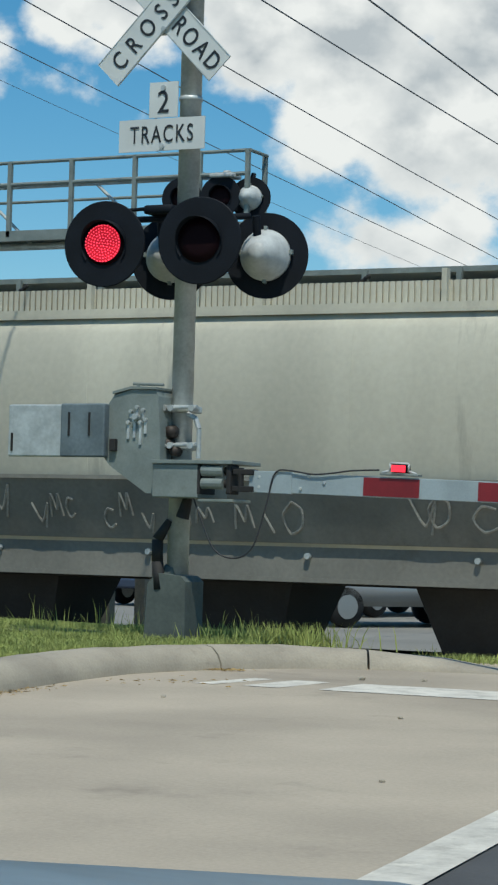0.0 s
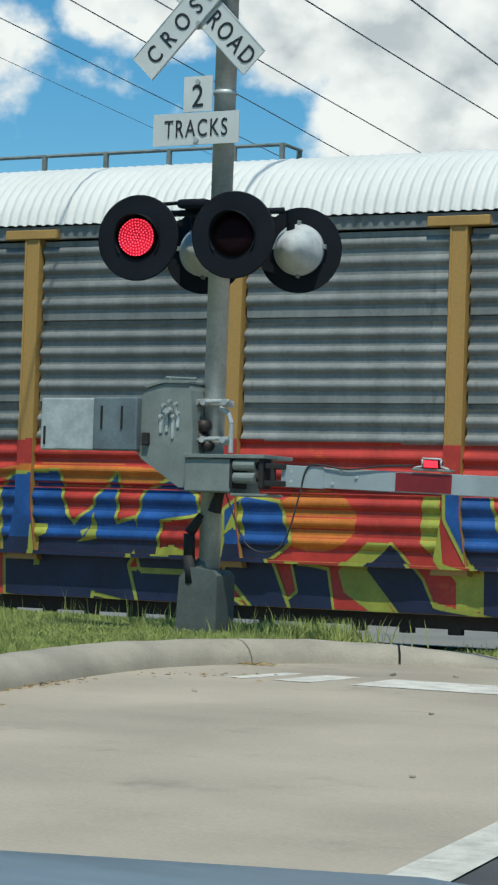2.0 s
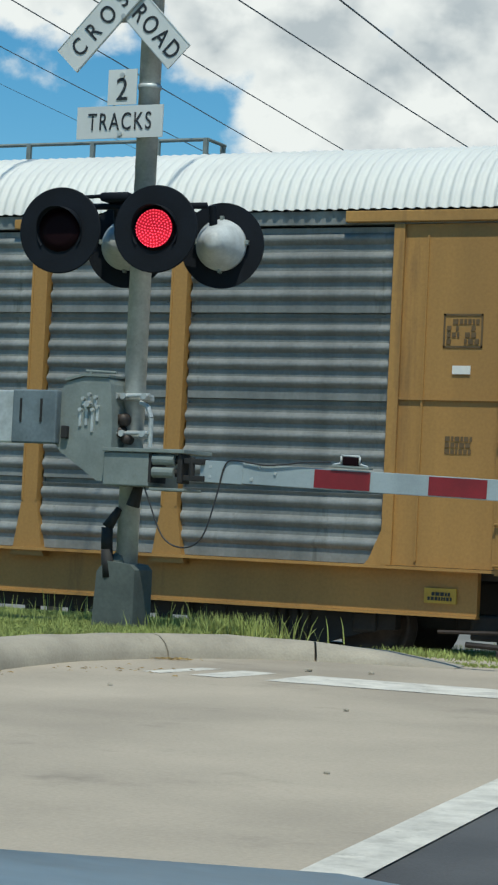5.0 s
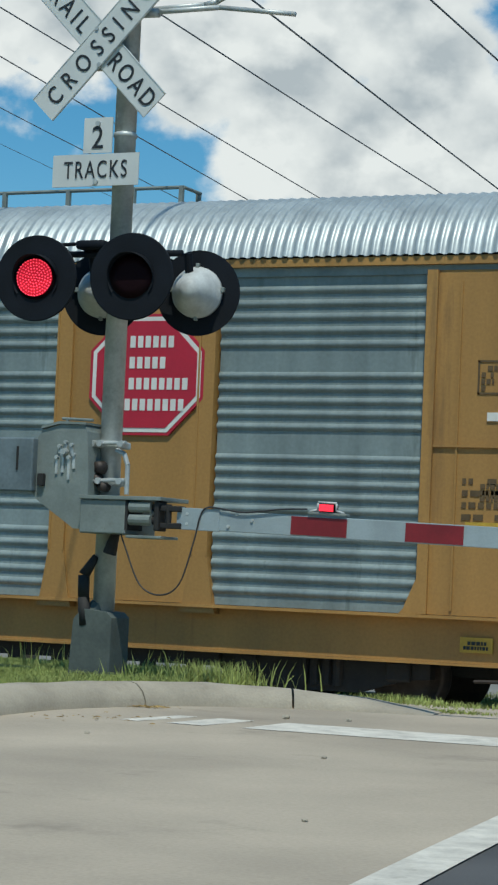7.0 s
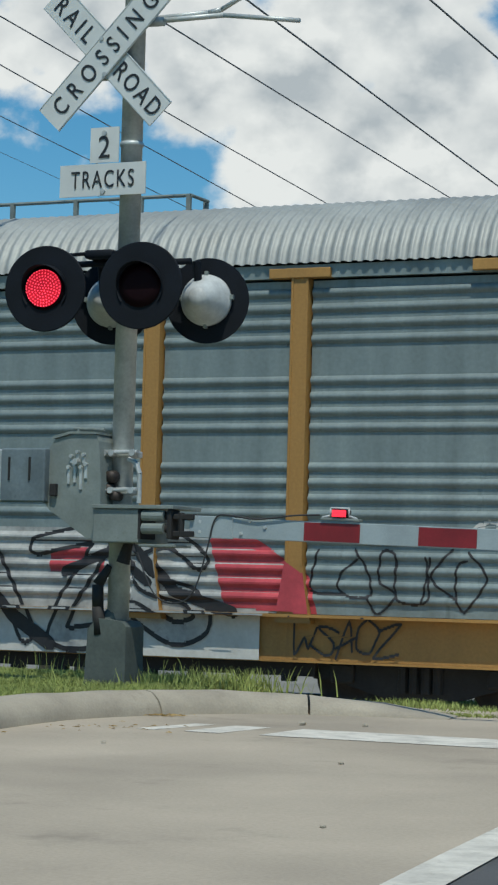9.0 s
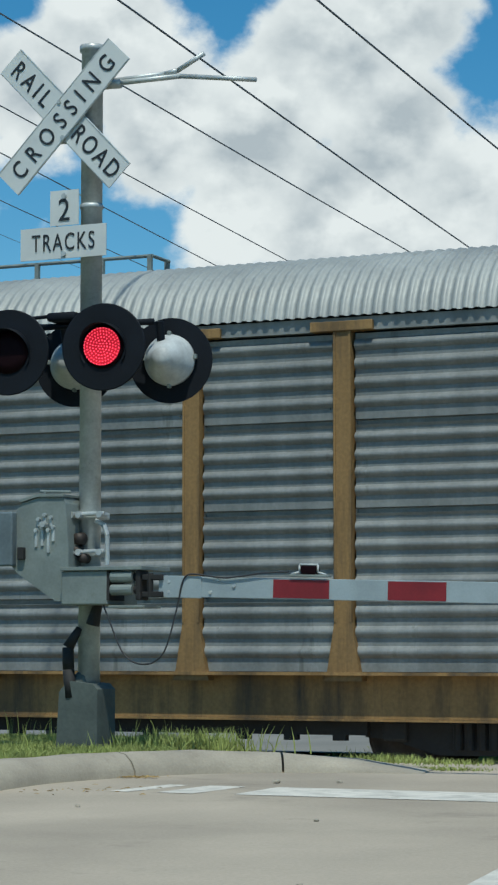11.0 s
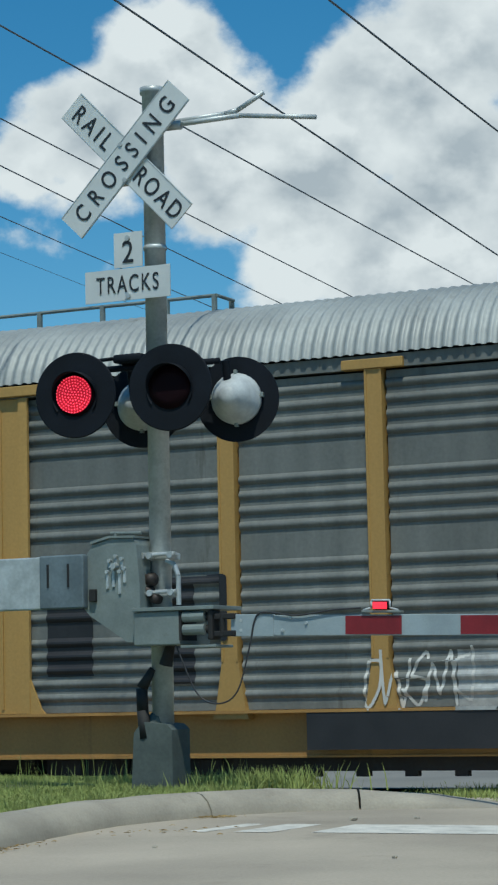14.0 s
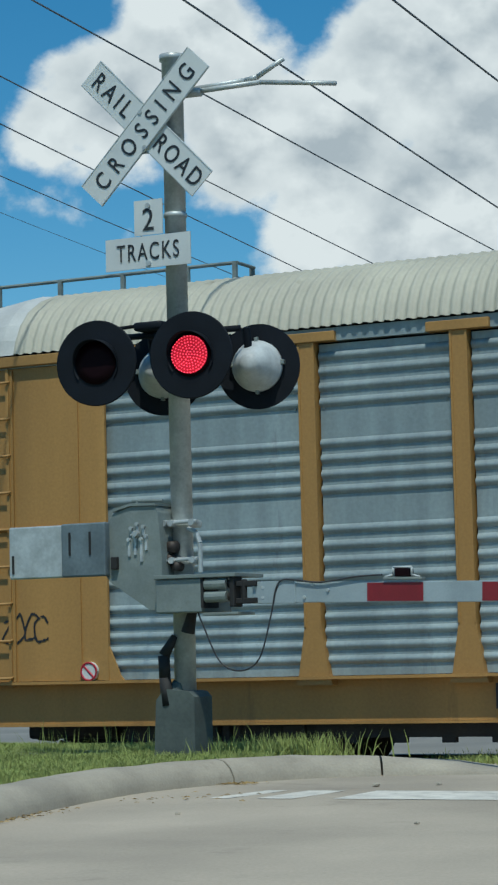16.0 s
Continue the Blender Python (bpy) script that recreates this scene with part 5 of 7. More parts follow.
def autorack(label, x0, style, panel, roof, sill, paint=M_YELLOW, band=M_WHITE_BAND, caps=True, feet=True, beam=None, wide_rear=None, end_style="doors", wide=(), ladder_paint=None):
    """A closed car carrier. x runs from 0 at the leading end to -LEN; y from the flank at the road to the far flank."""
    car = thing("autorack_car", pose(x0, YF, 0), label, "rail car", "cars of the train")
    MOVING.append((car, x0))
    # frame
    shared("sill", lambda: bx(-LEN, -0.75, SILL_IN, SILL_IN + 0.1, 0.60, 1.06), sill, "side_sill", car, "steel side sill")
    shared("ledge", lambda: bx(-LEN, 0, -0.03, SILL_IN + 0.12, 1.062, 1.095), sill, "sill_ledge", car)
    shared("flange", lambda: bx(-LEN, -0.75, SILL_IN - 0.03, SILL_IN + 0.12, 0.575, 0.598), sill, "sill_flange", car)
    shared("farsill", lambda: bx(-LEN + 0.95, -0.95, 2.86, 3.0, 0.68, 1.09), sill, "side_sill", car)
    shared("deck", lambda: bx(-LEN + 0.05, -0.05, SILL_IN + 0.12, 2.85, 0.98, 1.07), M_DARK, "deck", car)
    shared("centre", lambda: bx(-LEN + 0.4, -0.4, 1.1, 1.9, 0.42, 0.96), M_DARK, "centre_sill", car)

    def gear():
        bm = bx(-15.5, -13.9, 0.9, 2.2, 0.45, 0.95, 0.05)
        tube(bm, (-11.5, 0.6, 0.66), (-10.4, 0.6, 0.66), 0.17, n=14)
        for i in range(6):
            box(bm, -5.5 - 3 * i, -5.35 - 3 * i, 0.28, 2.85, 0.6, 0.97)
        box(bm, -LEN + 4.2, -4.2, 0.34, 0.44, 0.42, 0.60)
        for i in range(30):
            box(bm, -4.6 - 0.57 * i, -4.45 - 0.57 * i, 0.34, 0.44, 0.36, 0.42)
        return bm
    shared("gear", gear, M_DARK, "brake_gear", car)
    # flank
    pr = STATIONS
    for i, (a, b) in enumerate(zip(pr, pr[1:])):
        w = a - b
        if i in wide:
            shared(("plate", round(w, 2)), lambda: bx(-w / 2 + 0.1, w / 2 - 0.1, 0.03, 0.16, Z_LOW, Z_TOP + 0.02), paint, "solid_panel", car, "plain yellow steel panel").location = ((a + b) / 2, 0, 0)
            continue
        e0 = 0.125 if i else 0.0
        e1 = 0.125 if i < len(pr) - 2 else 0.0
        p = shared(("panel", style, round(w - e0 - e1, 2)), panel_mesh(style, w - e0 - e1), panel, "side_panel", car, "", False)
        p.location = ((a - e0 + b + e1) / 2, 0, 0)
    for s in pr[1:-1]:
        shared(("post", caps, feet), post_mesh(caps, feet), paint, "post", car, "flared steel post").location = (s, 0, 0)
    for k, (a, b) in enumerate(((0.0, pr[0]), (pr[-1], -LEN))):
        inner, sg = (b, 1) if k == 0 else (a, -1)
        shared(("end", k), lambda: bx(b, a, 0.03, 0.14, Z_LOW, Z_TOP + 0.02), paint, "end_panel", car, "yellow steel end panel")
        shared(("stile", k), lambda: bx(inner - 0.06, inner + 0.06, -0.015, 0.03, Z_LOW, Z_TOP + 0.02), paint, "end_stile", car)
        shared(("seam", k), lambda: bx(inner + sg * 0.32 - 0.012, inner + sg * 0.32 + 0.012, 0.012, 0.03, Z_LOW + 0.05, Z_TOP - 0.1), paint, "panel_seam", car)
        shared(("rib", k), lambda: bx(inner + sg * 1.2 - 0.02, inner + sg * 1.2 + 0.02, 0.0, 0.03, Z_LOW, Z_TOP), paint, "panel_rib", car)
        shared(("gusset", k), lambda: prism(bmesh.new(), [(inner, 1.62), (inner, 1.06), (inner - sg * 0.28, 1.06), (inner - sg * 0.2, 1.15)], -0.006, 0.03), paint, "gusset", car)
        shared(("endrail", k), lambda: bx(min(a, b), max(a, b), 0.0, 0.03, 2.86 - 0.01 * k, 2.885), paint, "panel_rail", car)
        ladder(car, -0.26 if k == 0 else -LEN + 0.26, ladder_paint or paint)
    beam_m = beam or paint
    if beam:
        shared("header", lambda: bx(-LEN + 0.05, -0.05, 0.05, 0.16, 4.70, 4.80), panel, "panel_header", car)
        shared("beam", lambda: bx(-LEN + 0.05, -0.05, -0.01, 0.2, 4.80, 4.89, 0.0), beam_m, "eave_beam", car)
    else:
        shared("chord", lambda: bx(-LEN + 0.05, -0.05, 0.02, 0.16, 4.745, 4.89, 0.0), panel, "eave_beam", car)
        for a, b in ((0.0, -2.35), (-LEN + 2.35, -LEN)):
            part("end_beam", bx(b, a, -0.05, 0.10, 4.76, 4.88, 0.008), paint, car)
    shared("farwall", lambda: bx(-LEN, 0, 2.93, 3.0, Z_LOW, 4.9), panel, "far_side", car)
    shared("roof", roof_mesh(), roof, "roof", car, "ribbed steel roof", True)
    shared("innerroof", lambda: bx(-LEN + 0.06, -0.06, 0.2, 2.8, 4.90, 4.94), M_DARK, "roof_tie", car)
    for k in (0, 1):
        m = Matrix.Identity(4) if k == 0 else pose(-LEN, 3.0, 0, 0, 0, 180)
        shared("cap", end_cap_mesh, band, "roof_end", car, "tapered roof end").matrix_basis = m
        z_split = 4.55
        shared(("door", 1), end_door_mesh(1.02, z_split, 0.16), paint, "end_door", car, "bowed two-leaf end door").matrix_basis = m
        shared(("door", 2), lambda: upper_door_mesh(z_split + 0.004, 0.15), band, "end_door", car, "painted upper end door").matrix_basis = m

        if end_style != "ribbed":
            shared("seal", lambda: bx(0.15, 0.20, 1.475, 1.525, 1.05, 5.2), M_DARK, "door_seal", car, "dark upright door seal").matrix_basis = m
        if end_style == "doors":
            for y0 in (0.4, 1.9):
                for z in (4.15, 1.85):
                    shared(("pocket", y0, z), lambda: bx(0.10, 0.205, y0, y0 + 0.7, z, z + 0.13), M_DARK, "door_pocket", car).matrix_basis = m
        shared("doorseam", lambda: bx(0.06, 0.194, 1.2, 1.8, 3.38, 3.395), M_STENCIL_DARK, "door_seam", car).matrix_basis = m
        coupler(car, 0.02 if k == 0 else -LEN - 0.02, 1 if k == 0 else -1)
        truck(car, -3.0 if k == 0 else -LEN + 3.0)
    # stencils common to these cars
    frame_box(car, "stencil_frame", -1.42, 3.42, 0.44, 0.36, M_STENCIL_DARK, 0.024)
    bars(car, "stencil", -1.38, 3.46, 0.36, 0.28, 4, M_STENCIL_DARK, 0.024, 5)
    plaque(car, "data_plate", -1.30, 3.14, 0.20, 0.09, M_STENCIL_WHITE, "small white data plate", 0.018)
    bars(car, "stencil", -1.35, 2.30, 0.30, 0.2, 3, M_STENCIL_DARK, 0.024, 6)
    hz = plaque(car, "warning_plate", -1.55, 0.72, 0.36, 0.16, M_HAZARD, "yellow warning plate", -0.016)
    bars(car, "warning_text", -1.51, 0.75, 0.28, 0.10, 2, M_LETTER, -0.026, 7)
    return car


def number_plate(car, x, w=2.3, z=0.72, h=0.27, seed=1):
    plaque(car, "number_board", x - w, z, w, h, M_PLATE_BLACK, "black board with white marks", -0.034)
    bars(car, "number_marks", x - w + 0.12, z + 0.06, w - 0.24, h - 0.12, 1, M_STENCIL_WHITE, -0.044, seed, "", 1.0)


def hopper():
    """A grey covered hopper car; here x = 0 at its rear end, the body ahead of it."""
    x0 = -22.88 + 1.22
    L = 19.5
    car = thing("hopper_car", pose(x0, YF, 0), "dusty grey covered hopper car with roof walkway", "rail car", "cars of the train")
    MOVING.append((car, x0))
    sec = [(0.34, 1.32), (0.22, 1.60), (0.10, 2.02), (0.035, 2.5), (0.0, 3.0), (0.02, 3.4), (0.08, 3.70), (0.17, 3.91), (0.6, 4.0), (1.5, 4.06), (2.4, 4.0), (2.83, 3.91), (2.92, 3.70), (2.98, 3.4), (3.0, 3.0), (2.965, 2.5), (2.90, 2.02), (2.78, 1.60), (2.66, 1.32)]
    v, f = [], []
    xs = []
    for i in range(41):
        xs.append(0.5 + (L - 1.0) * i / 40)
    k = len(sec)
    for x in xs:
        t = min(x - 0.5, L - 0.5 - x)
        for y, z in sec:
            # the end sheets slope inwards towards the floor
            push = max(0.0, 0.95 * (3.5 - z) / 2.2) if z < 3.5 else 0.0
            xx = x
            if t < 0.05:
                xx = x + (push if x < L / 2 else -push)
            else:
                xx = max(0.5 + push, min(L - 0.5 - push, x))
            v.append((xx, y, z))
    for i in range(len(xs) - 1):
        f += [(i * k + j, i * k + j + 1, (i + 1) * k + j + 1, (i + 1) * k + j) for j in range(k - 1)]
    f += [tuple(range(k)), tuple(range((len(xs) - 1) * k, len(xs) * k))[::-1]]
    raw("hopper_shell", v, f, M_HOPPER, car, "smooth rounded grey hopper shell", True)
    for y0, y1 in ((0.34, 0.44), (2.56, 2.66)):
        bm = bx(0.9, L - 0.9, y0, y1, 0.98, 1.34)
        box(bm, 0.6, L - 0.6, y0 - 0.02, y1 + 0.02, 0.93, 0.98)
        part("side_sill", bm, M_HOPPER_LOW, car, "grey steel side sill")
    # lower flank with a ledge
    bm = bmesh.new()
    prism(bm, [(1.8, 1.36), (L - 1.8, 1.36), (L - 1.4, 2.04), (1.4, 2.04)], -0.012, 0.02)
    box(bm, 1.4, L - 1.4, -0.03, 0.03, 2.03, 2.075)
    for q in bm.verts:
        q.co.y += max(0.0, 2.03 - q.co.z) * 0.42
    part("flank_plate", bm, M_HOPPER_LOW, car, "stained lower flank plate, shade in its darker grey, old scrawls")
    bm = bx(0.42, L - 0.42, 0.12, 0.26, 3.90, 3.99)
    box(bm, 0.42, L - 0.42, 0.10, 0.13, 3.88, 3.93)
    part("eave_rail", bm, M_HOPPER, car, "grey eave rail")
    # slatted roof walkway
    bm = bx(1.0, L - 1.0, 0.55, 0.62, 4.36, 4.42)
    box(bm, 1.0, L - 1.0, 0.62, 2.38, 4.36, 4.39)
    for i in range(16):
        box(bm, 1.3 + 1.12 * i, 1.36 + 1.12 * i, 0.5, 0.56, 4.0, 4.4)
    part("roof_walkway", bm, M_ALU, car, "grey roof walkway")
    bm = bmesh.new()
    n = int((L - 1.6) / 0.075)
    for i in range(n):
        x = 0.8 + 0.075 * i
        box(bm, x, x + 0.05, 0.28, 0.31, 3.985, 4.24)
    part("walkway_back", bx(0.8, L - 0.8, 0.315, 0.33, 3.985, 4.24), M_HOPPER, car)
    tagged(part("walkway_slats", bm, M_HOPPER, car, "ribbed pale walkway side"), kind="stuff")
    for i in range(8):
        x = 2.2 + 2.2 * i
        bm = bmesh.new()
        for k in range(8):
            a0, a1 = radians(11 * k), radians(11 * (k + 1))
            tube(bm, (x + 0.5 * math.sin(a0), 0.40, 3.98 + 0.34 * math.sin(a0)), (x + 0.5 * math.sin(a1) + 0.02, 0.42, 3.98 + 0.34 * math.sin(a1)), 0.022, n=6)
        part("grab_iron", bm, M_DARK, car, "curved dark grab iron", True)
        part("walkway_post", bx(x - 0.75, x - 0.69, 0.20, 0.30, 3.98, 4.36), M_HOPPER, car, "short upright post")
    # end platforms
    for s, xe in ((1, 0.0), (-1, L)):
        bm = bmesh.new()
        for y in (0.06, 2.94):
            box(bm, xe + s * 0.26, xe + s * 0.38, y - 0.06, y + 0.06, 0.86, 3.94)
            tube(bm, (xe + s * 0.5, y, 0.95), (xe + s * 1.7, y, 2.2), 0.04)
        box(bm, xe + s * 0.26, xe + s * 0.36, 0.05, 2.95, 3.82, 3.94)
        box(bm, min(xe + s * 0.05, xe + s * 2.0), max(xe + s * 0.05, xe + s * 2.0), 0.06, 2.94, 0.90, 0.98)
        part("end_frame", bm, M_HOPPER, car, "grey end posts and platform")
        bm = bmesh.new()
        for i in range(7):
            tube(bm, (xe + s * 0.02, 0.0, 1.1 + 0.42 * i), (xe + s * 0.30, 0.0, 1.1 + 0.42 * i), 0.016, n=6)
        tube(bm, (xe + s * 0.36, -0.02, 0.9), (xe + s * 0.36, -0.02, 0.45), 0.02, n=6)
        tube(bm, (xe + s * 0.62, -0.02, 0.9), (xe + s * 0.62, -0.02, 0.45), 0.02, n=6)
        tube(bm, (xe + s * 0.36, -0.02, 0.45), (xe + s * 0.62, -0.02, 0.45), 0.02, n=6)
        part("ladder", bm, M_HOPPER, car, "end ladder and stirrup step")
        bm = bx(min(xe + s * 1.34, xe + s * 1.64), max(xe + s * 1.34, xe + s * 1.64), -0.04, 0.3, 1.13, 1.88)
        part("brake_valve_guard", bm, M_WHITE_BAND, car, "pale vertical end plate")
        # dark brace, enlarged to a block that stands in for the end gap's shadow
        part("slope_brace_shade", prism(bmesh.new(), [(xe + s * 0.42, 1.0), (xe + s * 2.3, 1.0), (xe + s * 1.6, 2.3), (xe + s * 0.42, 2.3)], 0.6, 2.4), M_DARK, car)
        coupler(car, xe - s * 0.02, -1 if s > 0 else 1)
        truck(car, xe + s * 2.2)
    bm = bmesh.new()
    for i in range(5):
        cx = 3.65 + 3.05 * i
        bmesh.ops.create_cone(bm, cap_ends=True, segments=4, radius1=0.75, radius2=1.15, depth=0.85, matrix=Matrix.Translation((cx, 1.5, 0.60)) @ Matrix.Rotation(radians(45), 4, "Z"))
    box(bm, 2.6, L - 2.6, 0.55, 2.45, 0.90, 1.02)
    part("discharge_bay", bm, M_DARK, car, "dark discharge hoppers underneath")
    # seams and fittings
    bm = bmesh.new()
    for i in range(1, 5):
        x = 1.6 + 3.3 * i
        for (y0, z0), (y1, z1) in zip(sec[2:6], sec[3:7]):
            tube(bm, (x, y0 + 0.001, z0), (x, y1 + 0.001, z1), 0.004, n=5)
    part("seam", bm, M_HOPPER, car)
    bm = bmesh.new()
    for i in range(8):
        tube(bm, (2.9 + 2.0 * i, 0.28, 1.22), (2.9 + 2.0 * i, 0.36, 1.22), 0.035, n=8)
    part("tie_fitting", bm, M_GALV, car)
    bars(car, "reporting_marks", 2.11, 2.73, 0.72, 0.18, 1, M_LETTER, 0.0, 3, "black bars of the car's marks", 1.0)
    bars(car, "reporting_marks", 2.08, 2.29, 0.86, 0.18, 1, M_LETTER, -0.006, 4, "black bars of the car's marks", 1.0)
    bars(car, "stencil", 4.75, 1.82, 0.7, 0.1, 2, M_STENCIL_DARK, 0.02, 9)
    frame_box(car, "stencil_frame", 3.76, 2.51, 0.20, 0.23, M_STENCIL_DARK, -0.002, 0.015)
    rng = random.Random(5)
    bm = bmesh.new()
    x = 6.9
    while x < 16.5:
        if 8.2 < x < 9.6 or rng.random() < 0.8:
            w, z0, h = rng.uniform(0.12, 0.32), 1.42 + rng.uniform(0, 0.2), rng.uniform(0.16, 0.44)
            line = rng.choice(([(0, 0), (0.2, 1), (0.55, 0.3), (0.8, 1), (1, 0.05)], [(0.9, 0.9), (0.4, 1), (0.05, 0.5), (0.4, 0), (0.95, 0.2)], [(0.5, 1), (0.05, 0.6), (0.3, 0.05), (0.85, 0.3), (0.9, 0.8), (0.5, 1)], [(0.2, 1), (0.5, 0.1)], [(0, 0.9), (0.5, 0.2), (1, 0.9), (0.7, 0)]))
            pts = rounded([(x + a * w, z0 + b * h) for a, b in line])
            for p, q in zip(pts, pts[1:]):
                tube(bm, (p[0], -0.014 + (2.03 - p[1]) * 0.42, p[1]), (q[0], -0.014 + (2.03 - q[1]) * 0.42, q[1]), 0.017, n=5)
        x += rng.uniform(0.16, 0.5) + (0.9 if rng.random() < 0.16 else 0.0)
    part("chalk_scrawl", bm, P_CHALK, car, "faded white scrawls")
    return car


def octagon_sign(car, x, z, w, h):
    """A red eight-sided emblem with a white rim; its words stay plain bars."""
    x += SHIFT

    def ring(k):
        a, b, c = w / 2 * k, h / 2 * k, 0.29
        return [(x - a, z - b + c * w * k / 1.0), (x - a + c * w * k, z - b), (x + a - c * w * k, z - b), (x + a, z - b + c * w * k), (x + a, z + b - c * w * k), (x + a - c * w * k, z + b), (x - a + c * w * k, z + b), (x - a, z + b - c * w * k)]
    em = part("emblem", prism(bmesh.new(), ring(1.0), -0.004, 0.028), P_SIGN_RED, car, "red eight-sided emblem with a white rim")
    part("emblem_rim", prism(bmesh.new(), ring(0.95), -0.008, -0.002), M_STENCIL_WHITE, em, "white rim")
    part("emblem_field", prism(bmesh.new(), ring(0.88), -0.013, -0.006), P_SIGN_RED, em)
    for i, (dx, ww) in enumerate(((-0.36, 0.72), (-0.36, 0.62), (-0.36, 0.90), (-0.40, 0.92))):
        zz = z + 0.31 - 0.235 * i
        bm = bmesh.new()
        box(bm, x + dx, x + dx + 0.10, -0.018, -0.012, zz - 0.05, zz + 0.16)
        xx = x + dx + 0.15
        while xx < x + dx + ww - 0.05:
            box(bm, xx, xx + 0.065, -0.018, -0.012, zz - 0.01, zz + 0.12)
            xx += 0.095
        part("emblem_bars", bm, M_STENCIL_WHITE, em)


def scrawl(car, style, name, x, z, w, h, n, width, material, level, seed, label=""):
    """A quick hand tag of thin joined letters."""
    rng = random.Random(seed)
    word = "".join(rng.choice("SMACKEORUZLWATSEO") for _ in range(n))
    lw = w / n
    polys = tag_word(word, x, z, lw * 1.05, h, -lw * 0.05, width * 0.82, rng.uniform(0.1, 0.4), 0.20, seed)
    polys += stroke([(x - 0.05, z - 0.03), (x + w * 0.5, z + 0.02 * h), (x + w, z - 0.05)], width * 0.8) if seed % 3 == 0 else []
    spray(car, style, name, polys, material, level, label, dz=0.016)


def piece(car, style, word, x, z, lw, h, gap, fat, rim, fill, halo, shine=None, seed=3, slant=0.1, level=1):
    """A full sprayed piece: halo, rim and fill of the same fat letters."""
    if halo:
        spray(car, style, "sprayed_halo", tag_word(word, x, z, lw, h, gap, fat + 0.30, slant, 0.05, seed), halo, level)
    spray(car, style, "sprayed_rim", tag_word(word, x, z, lw, h, gap, fat + 0.09, slant, 0.05, seed), rim, level + 1)
    spray(car, style, "sprayed_letters", tag_word(word, x, z, lw, h, gap, fat, slant, 0.05, seed), fill, level + 2, "sprayed graffiti letters")
    if rim is P_NAVY:
        spray(car, style, "sprayed_shade", tag_word(word, x, z, lw, h, gap, fat, slant, 0.05, seed), P_NAVY, level + 3, zmax=z + h * 0.36)
    if shine:
        spray(car, style, "sprayed_shine", tag_word(word, x + 0.04, z + h * 0.30, lw * 0.92, h * 0.66, gap + lw * 0.08, fat * 0.36, slant, 0.05, seed), shine, level + 3)


def bubbles(car, style, x0, x1, z0, z1, n, fill, rim, seed, level=1):
    rng = random.Random(seed)
    outer, inner = [], []
    for i in range(n):
        cx = x0 + (x1 - x0) * (i + 0.5) / n
        r = (x1 - x0) / n * 0.66
        for zz, rz in ((z0 + (z1 - z0) * 0.70, (z1 - z0) * 0.36), (z0 + (z1 - z0) * 0.30, (z1 - z0) * 0.36)):
            px, t = cx + rng.uniform(-0.06, 0.06), rng.uniform(-14, 14)
            outer.append(ellipse(px, zz, r + 0.035, rz + 0.035, 20, t))
            inner.append(ellipse(px, zz, r, rz, 20, t))
    spray(car, style, "sprayed_rim", outer, rim, level)
    spray(car, style, "sprayed_bubbles", inner, fill, level + 1, "sprayed bubble letters")
    lines = []
    for i in range(n):
        cx = x0 + (x1 - x0) * (i + 0.5) / n
        r = (x1 - x0) / n * 0.5
        lines += stroke([(cx - r, z0 + 0.15), (cx - r * 1.15, (z0 + z1) / 2), (cx - r * 0.6, z1 - 0.12)], 0.022)
        lines += stroke([(cx - r * 0.3, (z0 + z1) / 2), (cx + r * 0.5, (z0 + z1) / 2 + rng.uniform(-0.1, 0.15))], 0.022)
    spray(car, style, "sprayed_lines", lines, rim, level + 2)


def excess_text(car, rear=False):
    m = pose(-LEN, 3.0, 0, 0, 0, 180) if rear else Matrix.Identity(4)
    for y in (0.95, 2.05):
        lettering("lettering", "EXCESS HEIGHT CAR", 0.078, M_LETTER, car, m @ pose(0.186, y, 4.92, 0, 0, 90 + (6 if y > 1.5 else -6)), 1.05)


def company_marks(car, style, x, z, w, h, material, seed):
    """Lettering that stays plain: upright and slanting bars of the right size, flush with the ribs."""
    rng = random.Random(seed)
    polys, xx = [], x
    while xx < x + w - 0.1:
        tall = h * (1.0 if xx == x else 0.74)
        g = h * rng.uniform(0.5, 0.72)
        polys.append([(xx, z), (xx + g, z), (xx + g + tall * 0.18, z + tall), (xx + tall * 0.18, z + tall)])
        xx += g + h * 0.2
    spray(car, style, "company_lettering", polys, material, 1, "dark lettering kept as plain bars", dz=0.02)


hopper()

# car with the long red and blue piece
B = autorack("yellow and grey autorack car with long red and blue graffiti", -22.88, "old", M_PANEL_OLD, M_ROOF_WHITE, M_YELLOW_PALE, M_YELLOW_PALE)
spray(B, "old", "sprayed_ground", [[(-24.1, 0.68), (-2.0, 0.68), (-2.0, 2.28), (-5.0, 2.42), (-12.0, 2.36), (-18.0, 2.44), (-24.1, 2.30)]], P_RED, 0, "red sprayed background")
